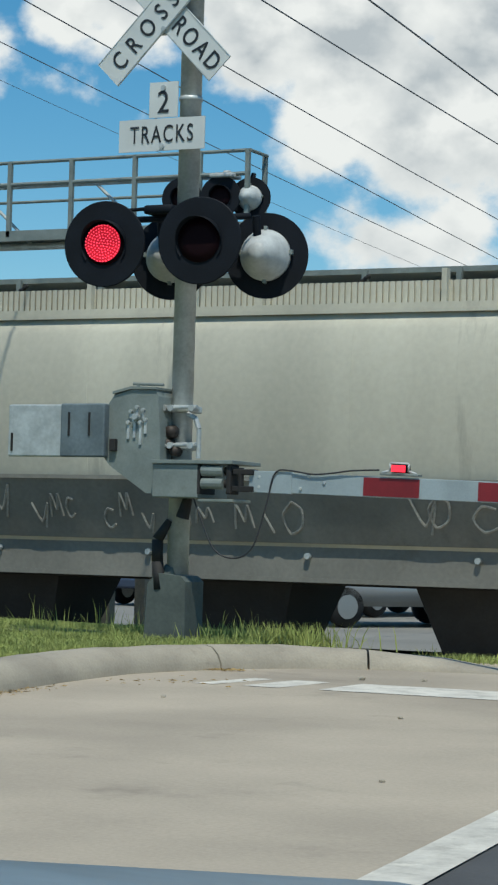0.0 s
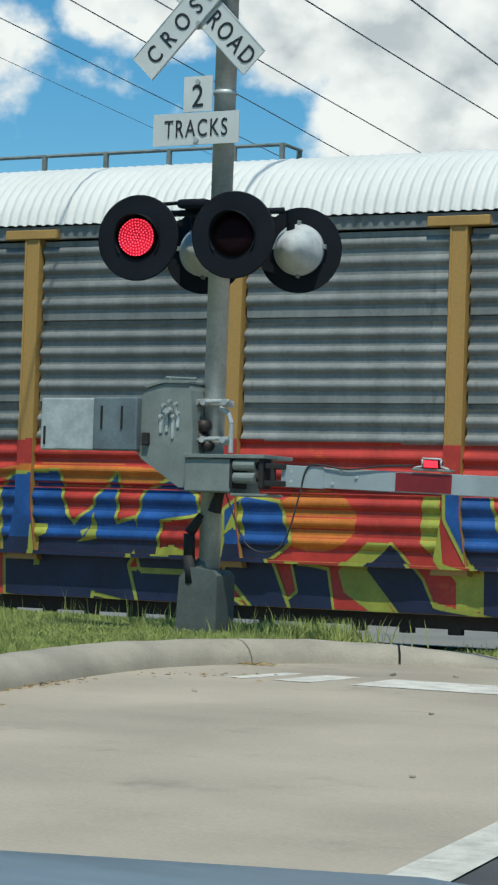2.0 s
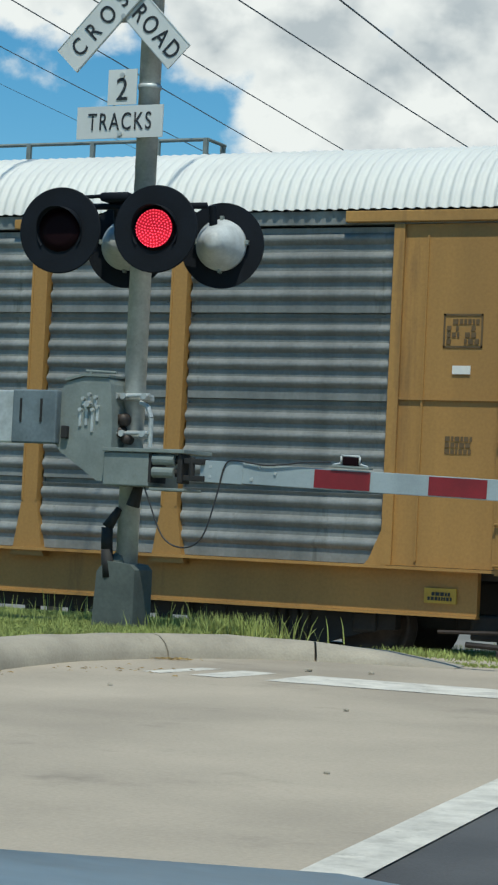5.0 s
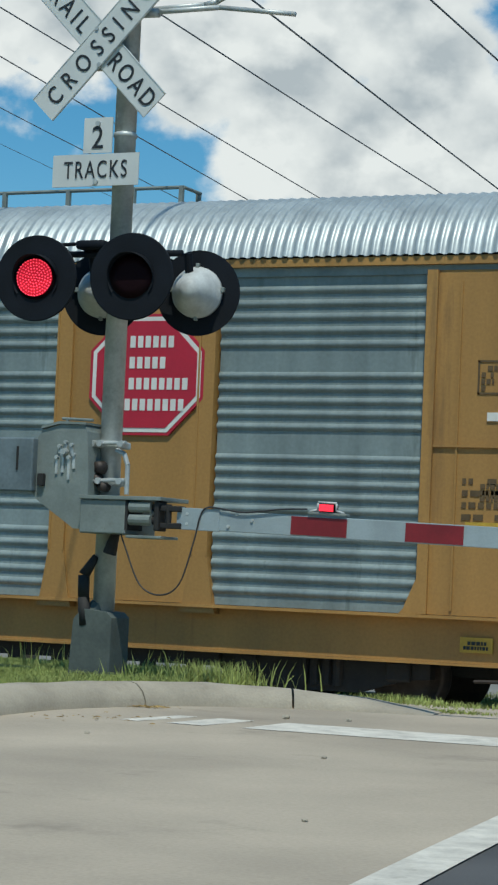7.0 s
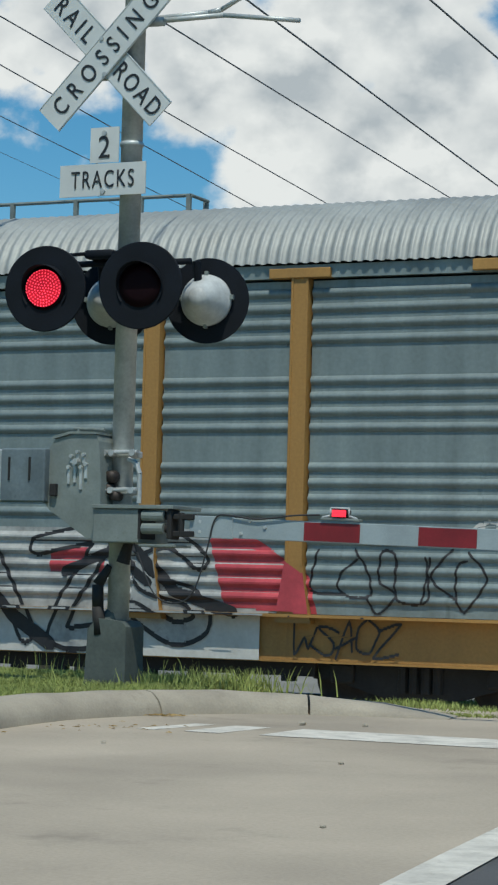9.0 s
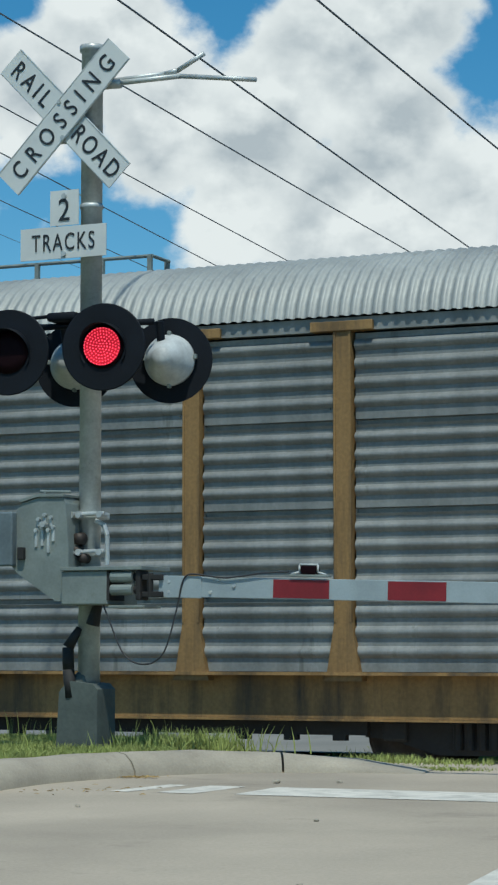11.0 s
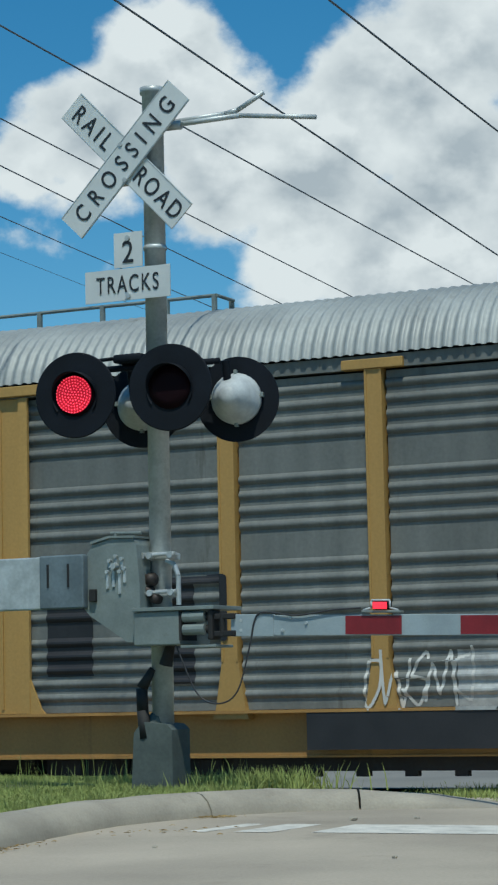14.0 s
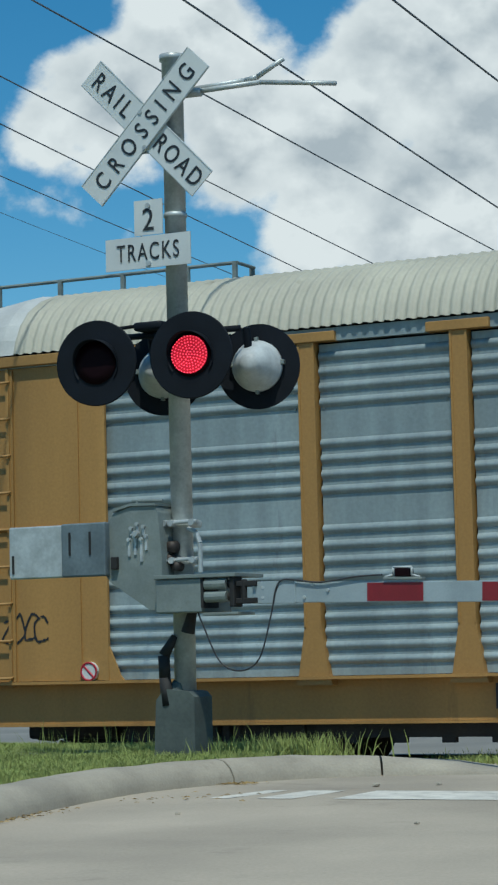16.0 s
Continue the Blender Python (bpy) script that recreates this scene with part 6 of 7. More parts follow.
# the shapes of the long piece, as outlines in x and z along the flank
BLUE_ONE = [
    [(-12.92, 1.75), (-12.61, 1.79), (-12.34, 1.69), (-12.18, 1.44), (-12.17, 1.18), (-12.90, 1.16)],
    [(-11.70, 1.90), (-11.49, 2.08), (-11.22, 1.90), (-10.67, 1.75), (-10.63, 1.43), (-10.73, 1.34), (-11.03, 1.62), (-11.05, 1.17), (-11.46, 1.10), (-11.53, 0.96), (-11.07, 0.66), (-11.33, 0.66), (-12.01, 1.00), (-12.04, 1.24), (-11.92, 1.63)],
    [(-10.64, 1.72), (-9.53, 1.67), (-9.51, 1.24), (-9.84, 1.20), (-9.80, 1.04), (-9.10, 0.67), (-9.13, 0.66), (-9.85, 0.66), (-9.94, 0.89), (-10.34, 1.53), (-10.66, 1.27), (-11.15, 0.76), (-11.26, 0.81), (-10.88, 1.33)],
    [(-8.87, 1.88), (-7.93, 1.89), (-7.98, 1.58), (-7.78, 1.34), (-7.81, 1.10), (-7.67, 0.85), (-7.96, 0.66), (-8.56, 0.66), (-8.94, 0.97), (-8.95, 1.28), (-8.57, 1.23), (-8.30, 0.88), (-8.13, 0.94), (-8.20, 1.09), (-8.58, 1.32), (-8.82, 1.56)],
    [(-7.83, 1.90), (-6.76, 1.91), (-6.62, 0.69), (-7.12, 0.66), (-7.64, 0.85), (-7.71, 1.10), (-7.78, 1.34), (-7.65, 1.40), (-7.86, 1.70)],
]
NAVY_ONE = [
    [(-12.88, 0.82), (-12.66, 0.99), (-12.20, 0.94), (-11.29, 0.66), (-11.81, 0.66), (-12.50, 0.91), (-12.87, 0.66)],
]
LIME_ONE = [
    [(-12.11, 1.63), (-12.01, 1.96), (-11.49, 2.11), (-11.70, 1.83), (-11.92, 1.60)],
    [(-11.82, 0.80), (-11.29, 0.66), (-12.79, 0.66), (-12.58, 0.83)],
    [(-10.80, 1.03), (-10.44, 1.28), (-9.72, 0.66), (-10.63, 0.66)],
    [(-12.13, 1.11), (-11.01, 1.08), (-10.92, 0.66), (-12.12, 0.79)],
    [(-8.94, 1.07), (-8.56, 0.66), (-7.96, 0.66), (-7.77, 0.85), (-7.51, 0.67), (-7.06, 0.66), (-6.73, 0.76), (-6.62, 0.66), (-8.92, 0.66)],
    [(-8.88, 1.53), (-8.58, 1.51), (-8.10, 1.04), (-8.23, 0.86), (-8.57, 1.08), (-8.88, 1.19)],
]
STAR_ONE = [
    [(-8.18, 1.64), (-8.08, 1.61), (-7.88, 1.46), (-7.85, 1.61), (-7.79, 1.43), (-7.65, 1.31), (-7.78, 1.25), (-7.83, 1.13), (-7.91, 1.28), (-8.11, 1.45)],
    [(-7.34, 1.74), (-7.27, 1.44), (-6.95, 1.44), (-7.07, 1.33), (-7.19, 0.89), (-7.26, 1.11), (-7.46, 1.26), (-7.36, 1.41)],
    [(-12.91, 1.41), (-12.60, 1.43), (-12.55, 1.26), (-12.90, 1.26)],
    [(-8.79, 1.81), (-8.59, 1.81), (-8.73, 1.76), (-8.73, 1.64), (-8.58, 1.62), (-8.78, 1.61)],
]
ORANGE_ONE = [
    [(-11.69, 1.35), (-11.58, 1.35), (-11.56, 1.01), (-11.67, 0.98)],
    [(-9.08, 1.40), (-8.96, 1.41), (-8.95, 1.00), (-9.04, 1.01)],
]
BLUE_TWO = [
    [(-19.93, 1.98), (-19.31, 2.03), (-19.22, 1.60), (-19.09, 1.41), (-18.84, 1.61), (-18.55, 1.94), (-18.54, 1.62), (-18.98, 1.35), (-18.81, 0.99), (-18.87, 0.67), (-19.32, 0.66), (-20.02, 0.68), (-20.08, 1.85)],
    [(-18.52, 2.01), (-18.53, 1.43), (-18.27, 1.50), (-18.22, 1.24), (-18.40, 1.00), (-18.27, 0.66), (-19.03, 0.77), (-19.11, 0.97), (-18.90, 1.35), (-18.77, 1.75)],
    [(-18.14, 1.82), (-17.81, 1.96), (-17.48, 1.77), (-17.47, 1.58), (-17.94, 1.51), (-18.00, 1.09), (-17.53, 1.14), (-17.55, 0.97), (-18.21, 0.97), (-18.30, 1.24)],
    [(-17.08, 1.63), (-16.87, 1.79), (-16.45, 1.73), (-16.30, 1.30), (-16.57, 1.11), (-16.33, 0.66), (-16.75, 0.66), (-17.13, 0.98), (-17.07, 1.28)],
    [(-14.44, 1.87), (-13.99, 1.91), (-13.84, 1.38), (-13.76, 0.66), (-14.02, 0.69), (-14.03, 1.08), (-14.16, 1.13), (-14.43, 1.60)],
]
NAVY_TWO = [
    [(-20.02, 0.66), (-19.57, 0.91), (-17.55, 0.97), (-16.89, 0.66), (-20.01, 0.66)],
    [(-16.29, 1.06), (-15.87, 1.02), (-15.79, 0.66), (-16.47, 0.66), (-16.21, 0.81)],
    [(-15.40, 1.04), (-15.08, 1.31), (-14.74, 0.96), (-14.60, 0.72), (-14.01, 0.66), (-14.98, 0.66)],
]
LIME_TWO = [
    [(-15.74, 1.02), (-15.35, 1.33), (-15.01, 1.31), (-15.40, 1.04), (-15.05, 0.66), (-15.32, 0.66), (-15.66, 0.83)],
    [(-14.73, 1.84), (-14.54, 1.84), (-14.45, 1.12), (-14.03, 1.03), (-14.02, 0.74), (-14.21, 0.66), (-14.53, 0.66), (-14.73, 0.81), (-14.34, 0.73), (-14.35, 0.96), (-14.75, 1.35)],
    [(-19.82, 0.66), (-19.87, 0.69), (-19.56, 0.76), (-19.32, 0.66)],
    [(-18.94, 0.67), (-18.72, 0.78), (-18.86, 0.66)],
    [(-18.12, 0.66), (-17.84, 0.86), (-17.75, 0.66)],
    [(-17.04, 0.73), (-16.62, 0.80), (-16.33, 0.66)],
]
STAR_TWO = [
    [(-19.63, 1.40), (-19.44, 1.43), (-19.43, 1.30), (-19.55, 1.27), (-19.57, 0.96), (-19.65, 0.96)],
    [(-19.05, 1.22), (-18.90, 1.29), (-18.80, 1.58), (-18.75, 1.26)],
    [(-18.00, 1.09), (-17.52, 1.11), (-17.78, 1.22), (-17.93, 1.19)],
    [(-17.10, 1.34), (-16.91, 1.76), (-16.86, 1.35), (-16.97, 1.44)],
]


def outlined(car, style, shapes, rim, fill, width, level, shade=None, shade_top=1.3):
    """Filled shapes with a sprayed rim; the lower part may be shaded by a darker coat."""
    spray(car, style, "sprayed_rim", [q for p in shapes for q in stroke(p + p[:1], width)], rim, level)
    spray(car, style, "sprayed_letters", shapes, fill, level + 1, "sprayed graffiti letters")
    if shade:
        spray(car, style, "sprayed_shade", shapes, shade, level + 2, zmax=shade_top)


for lime, blue, navy, star in ((LIME_ONE, BLUE_ONE, NAVY_ONE, STAR_ONE), (LIME_TWO, BLUE_TWO, NAVY_TWO, STAR_TWO)):
    spray(B, "old", "sprayed_glow", lime, P_LIME, 1, "lime green sprayed ground behind the letters")
    outlined(B, "old", navy, P_LIME, P_NAVY, 0.06, 2)
    outlined(B, "old", blue, P_LIME, P_BLUE, 0.08, 4, P_NAVY, 1.26)
    spray(B, "old", "sprayed_star", star, P_LIME, 7)
spray(B, "old", "sprayed_sliver", ORANGE_ONE, P_ORANGE, 7)
spray(B, "old", "sprayed_halo", [ellipse(-9.25, 1.9, 0.28, 0.5), ellipse(-16.0, 1.55, 0.5, 0.35), ellipse(-11.9, 2.0, 1.0, 0.16), ellipse(-19.0, 2.0, 1.2, 0.14), ellipse(-4.75, 1.5, 0.42, 0.45)], P_ORANGE, 0.5, "orange sprayed haze")
piece(B, "old", "EO", -6.65, 0.80, 0.62, 1.15, 0.14, 0.34, P_LIME, P_BLUE, None, None, 3, level=3)
spray(B, "old", "sprayed_shade", tag_word("EO", -6.65, 0.80, 0.62, 1.15, 0.14, 0.34, 0.1, 0.05, 3), P_NAVY, 6, zmax=1.26)
outlined(B, "old", [[(-5.2, 1.66), (-4.98, 1.70), (-4.98, 1.78), (-4.68, 1.58), (-4.98, 1.40), (-5.0, 1.47), (-5.2, 1.47)]], P_LIME, P_BLUE, 0.06, 3)
spray(B, "old", "sprayed_glow", [[(-5.25, 1.45), (-4.6, 1.5), (-4.8, 1.3), (-5.3, 1.25)]], P_LIME, 1)
spray(B, "old", "sprayed_patch", [[(-3.5, 0.75), (-3.4, 1.2), (-3.6, 1.75), (-3.15, 2.1), (-2.55, 2.0), (-2.4, 1.3), (-2.2, 0.75)]], P_BLACK, 2)
spray(B, "old", "sprayed_patch", [[(-3.42, 0.8), (-3.33, 1.2), (-3.5, 1.7), (-3.1, 2.0), (-2.62, 1.93), (-2.5, 1.3), (-2.3, 0.8)]], P_WHITE, 3, "plain white sprayed patch")
spray(B, "old", "sprayed_lines", stroke([(-3.1, 1.9), (-2.75, 1.3), (-3.2, 1.2)], 0.03) + stroke([(-2.9, 1.7), (-2.8, 1.4)], 0.03) + stroke([(-3.2, 1.0), (-2.9, 1.3), (-2.6, 1.75)], 0.025) + stroke([(-3.35, 1.6), (-3.0, 1.75)], 0.025), P_BLACK, 4)
spray(B, "old", "sprayed_patch", [ellipse(-3.75, 1.55, 0.3, 0.12, 16, 10), [(-4.0, 1.5), (-3.75, 1.15), (-3.6, 1.1), (-3.55, 1.5)]], P_SILVER, 2)
spray(B, "old", "sprayed_lines", stroke([(-4.05, 1.6), (-3.75, 1.1), (-3.55, 1.05)], 0.035) + stroke([(-3.9, 1.7), (-3.5, 1.62)], 0.035), P_BLACK, 3)
spray(B, "old", "sprayed_rim", [ellipse(-23.15, 1.6, 0.55, 0.34), ellipse(-22.5, 1.5, 0.3, 0.28), ellipse(-23.3, 1.3, 0.42, 0.24, 18, -25), ellipse(-22.9, 1.75, 0.3, 0.3)], P_BLACK, 2)
spray(B, "old", "sprayed_patch", [ellipse(-23.15, 1.6, 0.51, 0.30), ellipse(-22.5, 1.5, 0.26, 0.24)], P_ROSE, 3, "dull rose sprayed patch")
spray(B, "old", "sprayed_patch", [ellipse(-23.3, 1.28, 0.36, 0.13, 18, -25), ellipse(-23.1, 2.05, 0.14, 0.07), ellipse(-22.72, 1.85, 0.07, 0.2, 12, 20)], P_WHITE, 4, "plain white sprayed patch")
spray(B, "old", "sprayed_patch", [ellipse(-22.95, 1.1, 0.15, 0.12), ellipse(-23.5, 0.85, 0.16, 0.12)], P_BLUE, 5)
spray(B, "old", "sprayed_patch", [[(-22.5, 1.75), (-22.25, 2.2), (-22.1, 2.15), (-22.35, 1.7)], ellipse(-22.7, 1.6, 0.12, 0.25, 12, 25)], P_BLACK, 5)
company_marks(B, "old", -8.75, 3.06, 2.0, 0.40, P_FADED, 8)
scrawl(B, "old", "tag", -25.6, 1.55, 0.65, 0.35, 4, 0.03, P_BLACK, 2, 14, "small black tag")
excess_text(B)

# grey car with blue and white bubble letters
C = autorack("grey autorack car with brown-yellow posts and bubble-letter graffiti", -49.77, "new", M_PANEL, M_ROOF_GREY, M_YELLOW)
bubbles(C, "new", -12.4, -9.3, 0.76, 2.02, 4, P_CYAN, P_NAVY, 2)
bubbles(C, "new", -19.3, -16.0, 0.80, 2.05, 4, P_WHITE, P_BLACK, 5)
spray(C, "new", "sprayed_rim", [ellipse(-15.1, 1.78, 0.34, 0.24, 16, 20), ellipse(-14.45, 1.35, 0.16, 0.3, 16, 30)], P_BLACK, 1)
spray(C, "new", "sprayed_drops", [ellipse(-15.1, 1.78, 0.31, 0.21, 16, 20), ellipse(-14.45, 1.35, 0.13, 0.27, 16, 30)], P_WHITE, 2, "white sprayed drops")
company_marks(C, "new", -19.45, 3.17, 2.1, 0.31, M_BASE, 21)
number_plate(C, -17.3, 2.2, seed=11)
scrawl(C, "new", "tag", -22.9, 1.5, 2.2, 0.5, 8, 0.035, P_CYAN, 1, 31, "pale blue scrawl")
plaque(C, "notice", -7.1, 0.74, 0.32, 0.26, M_PLATE_BLACK, "small black notice", -0.016)
excess_text(C)

# white-roofed car with the green piece at its rear
D = autorack("yellow autorack car with white roof and green graffiti", -76.66, "old", M_PANEL_OLD, M_ROOF_WHITE, M_YELLOW)
spray(D, "old", "sprayed_ground", [[(-21.4, 0.75), (-13.0, 0.75), (-13.0, 2.35), (-20.9, 2.40)]], P_GREEN, 0, "green sprayed background")
piece(D, "old", "AKSE", -20.9, 0.9, 1.3, 1.3, 0.4, 0.26, P_BLACK, P_GREEN, P_LIME, None, 12)
spray(D, "old", "sprayed_tip", [[(-22.1, 1.35), (-21.35, 1.85), (-21.2, 0.9)]], P_CYAN, 1)
scrawl(D, "old", "tag", -24.0, 1.62, 2.0, 0.26, 9, 0.03, P_BLACK, 1, 41, "black scrawled tag")
scrawl(D, "old", "tag", -24.0, 1.26, 2.1, 0.26, 10, 0.03, P_BLACK, 1, 42)
scrawl(D, "old", "tag", -25.75, 4.02, 0.7, 0.26, 4, 0.04, P_BLACK, 1, 43, "black tag on the end panel")
scrawl(D, "old", "tag", -25.7, 3.68, 0.7, 0.24, 4, 0.04, P_BLACK, 1, 44)
scrawl(D, "old", "tag", -25.65, 3.40, 0.6, 0.22, 4, 0.035, P_BLACK, 1, 45)
number_plate(D, -17.6, 2.4, seed=12)
company_marks(D, "old", -19.4, 2.82, 1.5, 0.2, P_BLACK, 22)
spray(D, "old", "painted_mark", [[(-19.4, 3.2), (-18.6, 3.2), (-18.3, 3.6), (-19.1, 3.6)]], P_BLACK, 1)
frame_box(D, "stencil_frame", -25.75, 1.40, 0.72, 0.12, M_STENCIL_DARK, 0.024)
bars(D, "stencil", -25.55, 1.55, 0.42, 0.09, 1, M_STENCIL_DARK, 0.024, 51)

# yellow car with the red emblems
E_CAR = autorack("yellow autorack car with red emblems and pale graffiti", -103.72, "fine", M_PANEL, M_ROOF_GALV, M_YELLOW, M_YELLOW, M_YELLOW, caps=False, beam=M_YELLOW, end_style="ribbed", wide=(1, 7))
octagon_sign(E_CAR, -5.30, 3.62, 1.42, 1.36)
octagon_sign(E_CAR, -20.62, 3.62, 1.42, 1.36)
spray(E_CAR, "fine", "sprayed_ground", [[(-14.6, 0.70), (-7.6, 0.70), (-7.3, 1.5), (-8.2, 2.02), (-14.2, 2.05)]], P_LILAC, 0, "pale lilac sprayed background")
piece(E_CAR, "fine", "MASUOE", -13.95, 0.98, 0.78, 0.96, 0.22, 0.15, P_LILAC, P_PURPLE, None, None, 15)
spray(E_CAR, "fine", "sprayed_letters", [[(-11.4, 0.72), (-11.25, 0.72), (-11.15, 0.98), (-11.28, 1.0)], [(-10.4, 0.70), (-10.1, 0.70), (-10.25, 0.95)], [(-9.15, 0.70), (-9.0, 0.70), (-9.03, 0.93)]], P_PURPLE, 3)
rng = random.Random(6)
cracks = []
for i in range(26):
    p = (-14.3 + 0.27 * i, rng.uniform(0.8, 1.8))
    pts = [p]
    for _ in range(4):
        pts.append((pts[-1][0] + rng.uniform(-0.1, 0.14), pts[-1][1] + rng.uniform(-0.12, 0.1)))
    cracks += stroke(pts, 0.014)
spray(E_CAR, "fine", "sprayed_lines", cracks, P_PURPLE, 4, dz=0.012)
spray(E_CAR, "fine", "sprayed_edge", [rect(-14.7, -7.8, 0.68, 0.74)], P_BLACK, 3)
spray(E_CAR, "fine", "sprayed_blots", [ellipse(-7.6, 1.5, 0.35, 0.22), ellipse(-13.0, 2.12, 0.6, 0.10), ellipse(-10.5, 2.14, 0.9, 0.08), ellipse(-15.3, 1.35, 0.22, 0.16)], P_BLUE, 1)
number_plate(E_CAR, -16.3, 2.3, seed=13)
bars(E_CAR, "stencil", -1.2, 4.42, 0.40, 0.16, 3, M_STENCIL_DARK, 0.024, 61)
bars(E_CAR, "stencil", -1.55, 2.1, 0.62, 0.5, 4, M_STENCIL_DARK, 0.024, 62, "", 0.5)
plaque(E_CAR, "warning_plate", -1.5, 1.98, 0.5, 0.10, M_HAZARD, "yellow warning plate", 0.016)
bars(E_CAR, "white_marks", -1.05, 2.55, 0.42, 0.22, 1, M_STENCIL_WHITE, 0.024, 63, "white painted marks", 1.0)
bars(E_CAR, "white_marks", -24.82, 2.55, 0.36, 0.1, 2, M_STENCIL_WHITE, 0.024, 64)
plaque(E_CAR, "warning_plate", -24.95, 1.52, 0.46, 0.18, M_HAZARD, "yellow warning plate", 0.016)
bm = bmesh.new()
for yy in (0.35, 0.75, 1.15, 1.85, 2.25, 2.65):
    box(bm, 0.04, 0.22, yy - 0.10, yy + 0.10, 1.05, 4.2)
part("end_rib", bm, M_PANEL, E_CAR, "silver upright ribs on the end door")
bm = bmesh.new()
box(bm, 0.05, 0.235, 0.5, 1.05, 1.3, 4.0)
box(bm, 0.05, 0.235, 1.95, 2.5, 1.3, 4.0)
part("end_plate", bm, M_WHITE_BAND, E_CAR, "dirty white end plates")

# grey car with the white, black and red piece
F_CAR = autorack("grey autorack car with white, black and red graffiti", -130.41, "new", M_PANEL, M_ROOF_GREY, M_YELLOW)
spray(F_CAR, "new", "sprayed_ground", [[(-12.05, 1.07), (-4.9, 1.07), (-4.6, 1.6), (-5.6, 2.0), (-11.9, 2.0)]], P_SILVER, 0, "silver sprayed ground")
spray(F_CAR, "new", "sprayed_ground", [rect(-11.9, -5.0, 0.68, 1.06)], P_WHITE, 0, "white sprayed stretch of the sill")
spray(F_CAR, "new", "sprayed_glow", [
    [(-12.50, 1.58), (-12.23, 1.73), (-12.23, 1.46), (-11.96, 1.33), (-11.89, 1.12), (-12.61, 1.12)],
    [(-10.64, 1.90), (-10.22, 1.89), (-10.25, 1.69), (-10.57, 1.75)],
    [(-10.77, 1.30), (-10.51, 1.24), (-10.64, 1.15)],
    [(-9.38, 1.44), (-9.22, 1.62), (-9.22, 1.36)],
], P_PINK, 1, "red sprayed patches")
spray(F_CAR, "new", "sprayed_letters", [
    [(-11.96, 1.92), (-12.23, 1.64), (-12.26, 1.49), (-11.76, 1.24), (-11.93, 0.84), (-11.69, 0.81), (-11.17, 0.72), (-11.43, 0.89), (-11.76, 1.01), (-11.63, 1.24), (-11.70, 1.45), (-12.06, 1.52), (-11.62, 1.91)],
    [(-10.99, 1.90), (-10.32, 1.62), (-10.03, 1.42), (-10.13, 1.66), (-10.64, 1.87)],
    [(-11.09, 1.72), (-10.32, 1.33), (-10.26, 1.24), (-10.64, 1.12), (-10.84, 1.39)],
    [(-9.81, 1.68), (-9.31, 1.71), (-9.31, 1.53), (-9.78, 1.53)],
    [(-9.75, 1.36), (-9.41, 1.37), (-9.35, 1.08), (-9.78, 1.15)],
    [(-10.55, 0.70), (-10.21, 0.98), (-10.26, 0.71)],
    [(-9.79, 0.92), (-9.54, 0.90), (-9.42, 0.69), (-9.63, 0.68)],
    [(-10.22, 1.86), (-10.01, 1.86), (-10.13, 1.57), (-10.25, 1.63)],
    [(-9.25, 1.88), (-9.13, 1.88), (-9.16, 1.27), (-9.31, 1.50)],
    [(-11.76, 1.42), (-11.33, 1.39), (-11.20, 1.15), (-11.43, 1.30), (-11.76, 1.30)],
], P_BLACK, 2, "black sprayed letter strokes")
spray(F_CAR, "new", "sprayed_glow", [[(-5.4, 1.15), (-4.3, 1.1), (-4.4, 1.5), (-5.1, 1.95), (-5.6, 1.9)], rect(-7.6, -6.9, 1.5, 1.9), [(-13.9, 1.2), (-13.3, 1.2), (-13.3, 1.75), (-13.9, 1.8)]], P_PINK, 1)
piece(F_CAR, "new", "AZS", -8.8, 0.84, 0.9, 1.02, 0.28, 0.16, P_BLACK, P_SILVER, None, None, 24, -0.2, 3)
spray(F_CAR, "new", "sprayed_strokes", stroke([(-8.9, 1.9), (-8.1, 1.0), (-7.6, 0.75)], 0.14) + stroke([(-6.6, 1.9), (-6.0, 1.3), (-5.3, 1.1)], 0.13) + stroke([(-7.4, 1.5), (-6.8, 1.75), (-6.3, 1.4)], 0.11), P_BLACK, 7)
scrawl(F_CAR, "new", "tag", -4.35, 1.22, 1.9, 0.55, 6, 0.032, P_BLACK, 1, 71, "black scrawled tag")
scrawl(F_CAR, "new", "tag", -2.6, 1.95, 0.6, 0.16, 4, 0.04, P_WHITE, 1, 72)
scrawl(F_CAR, "new", "tag", -14.2, 1.3, 0.9, 0.5, 4, 0.03, P_BLACK, 1, 73)
scrawl(F_CAR, "new", "tag", -16.5, 1.3, 0.8, 0.6, 3, 0.03, P_BLACK, 1, 74)
scrawl(F_CAR, "new", "tag", -21.3, 1.2, 3.4, 0.5, 8, 0.022, P_BLACK, 1, 75)
scrawl(F_CAR, "new", "tag", -4.6, 0.76, 1.2, 0.26, 5, 0.03, P_BLACK, 1, 76)
company_marks(F_CAR, "new", -19.45, 3.17, 2.1, 0.31, M_BASE, 23)
number_plate(F_CAR, -17.38, 2.2, seed=14)
excess_text(F_CAR)

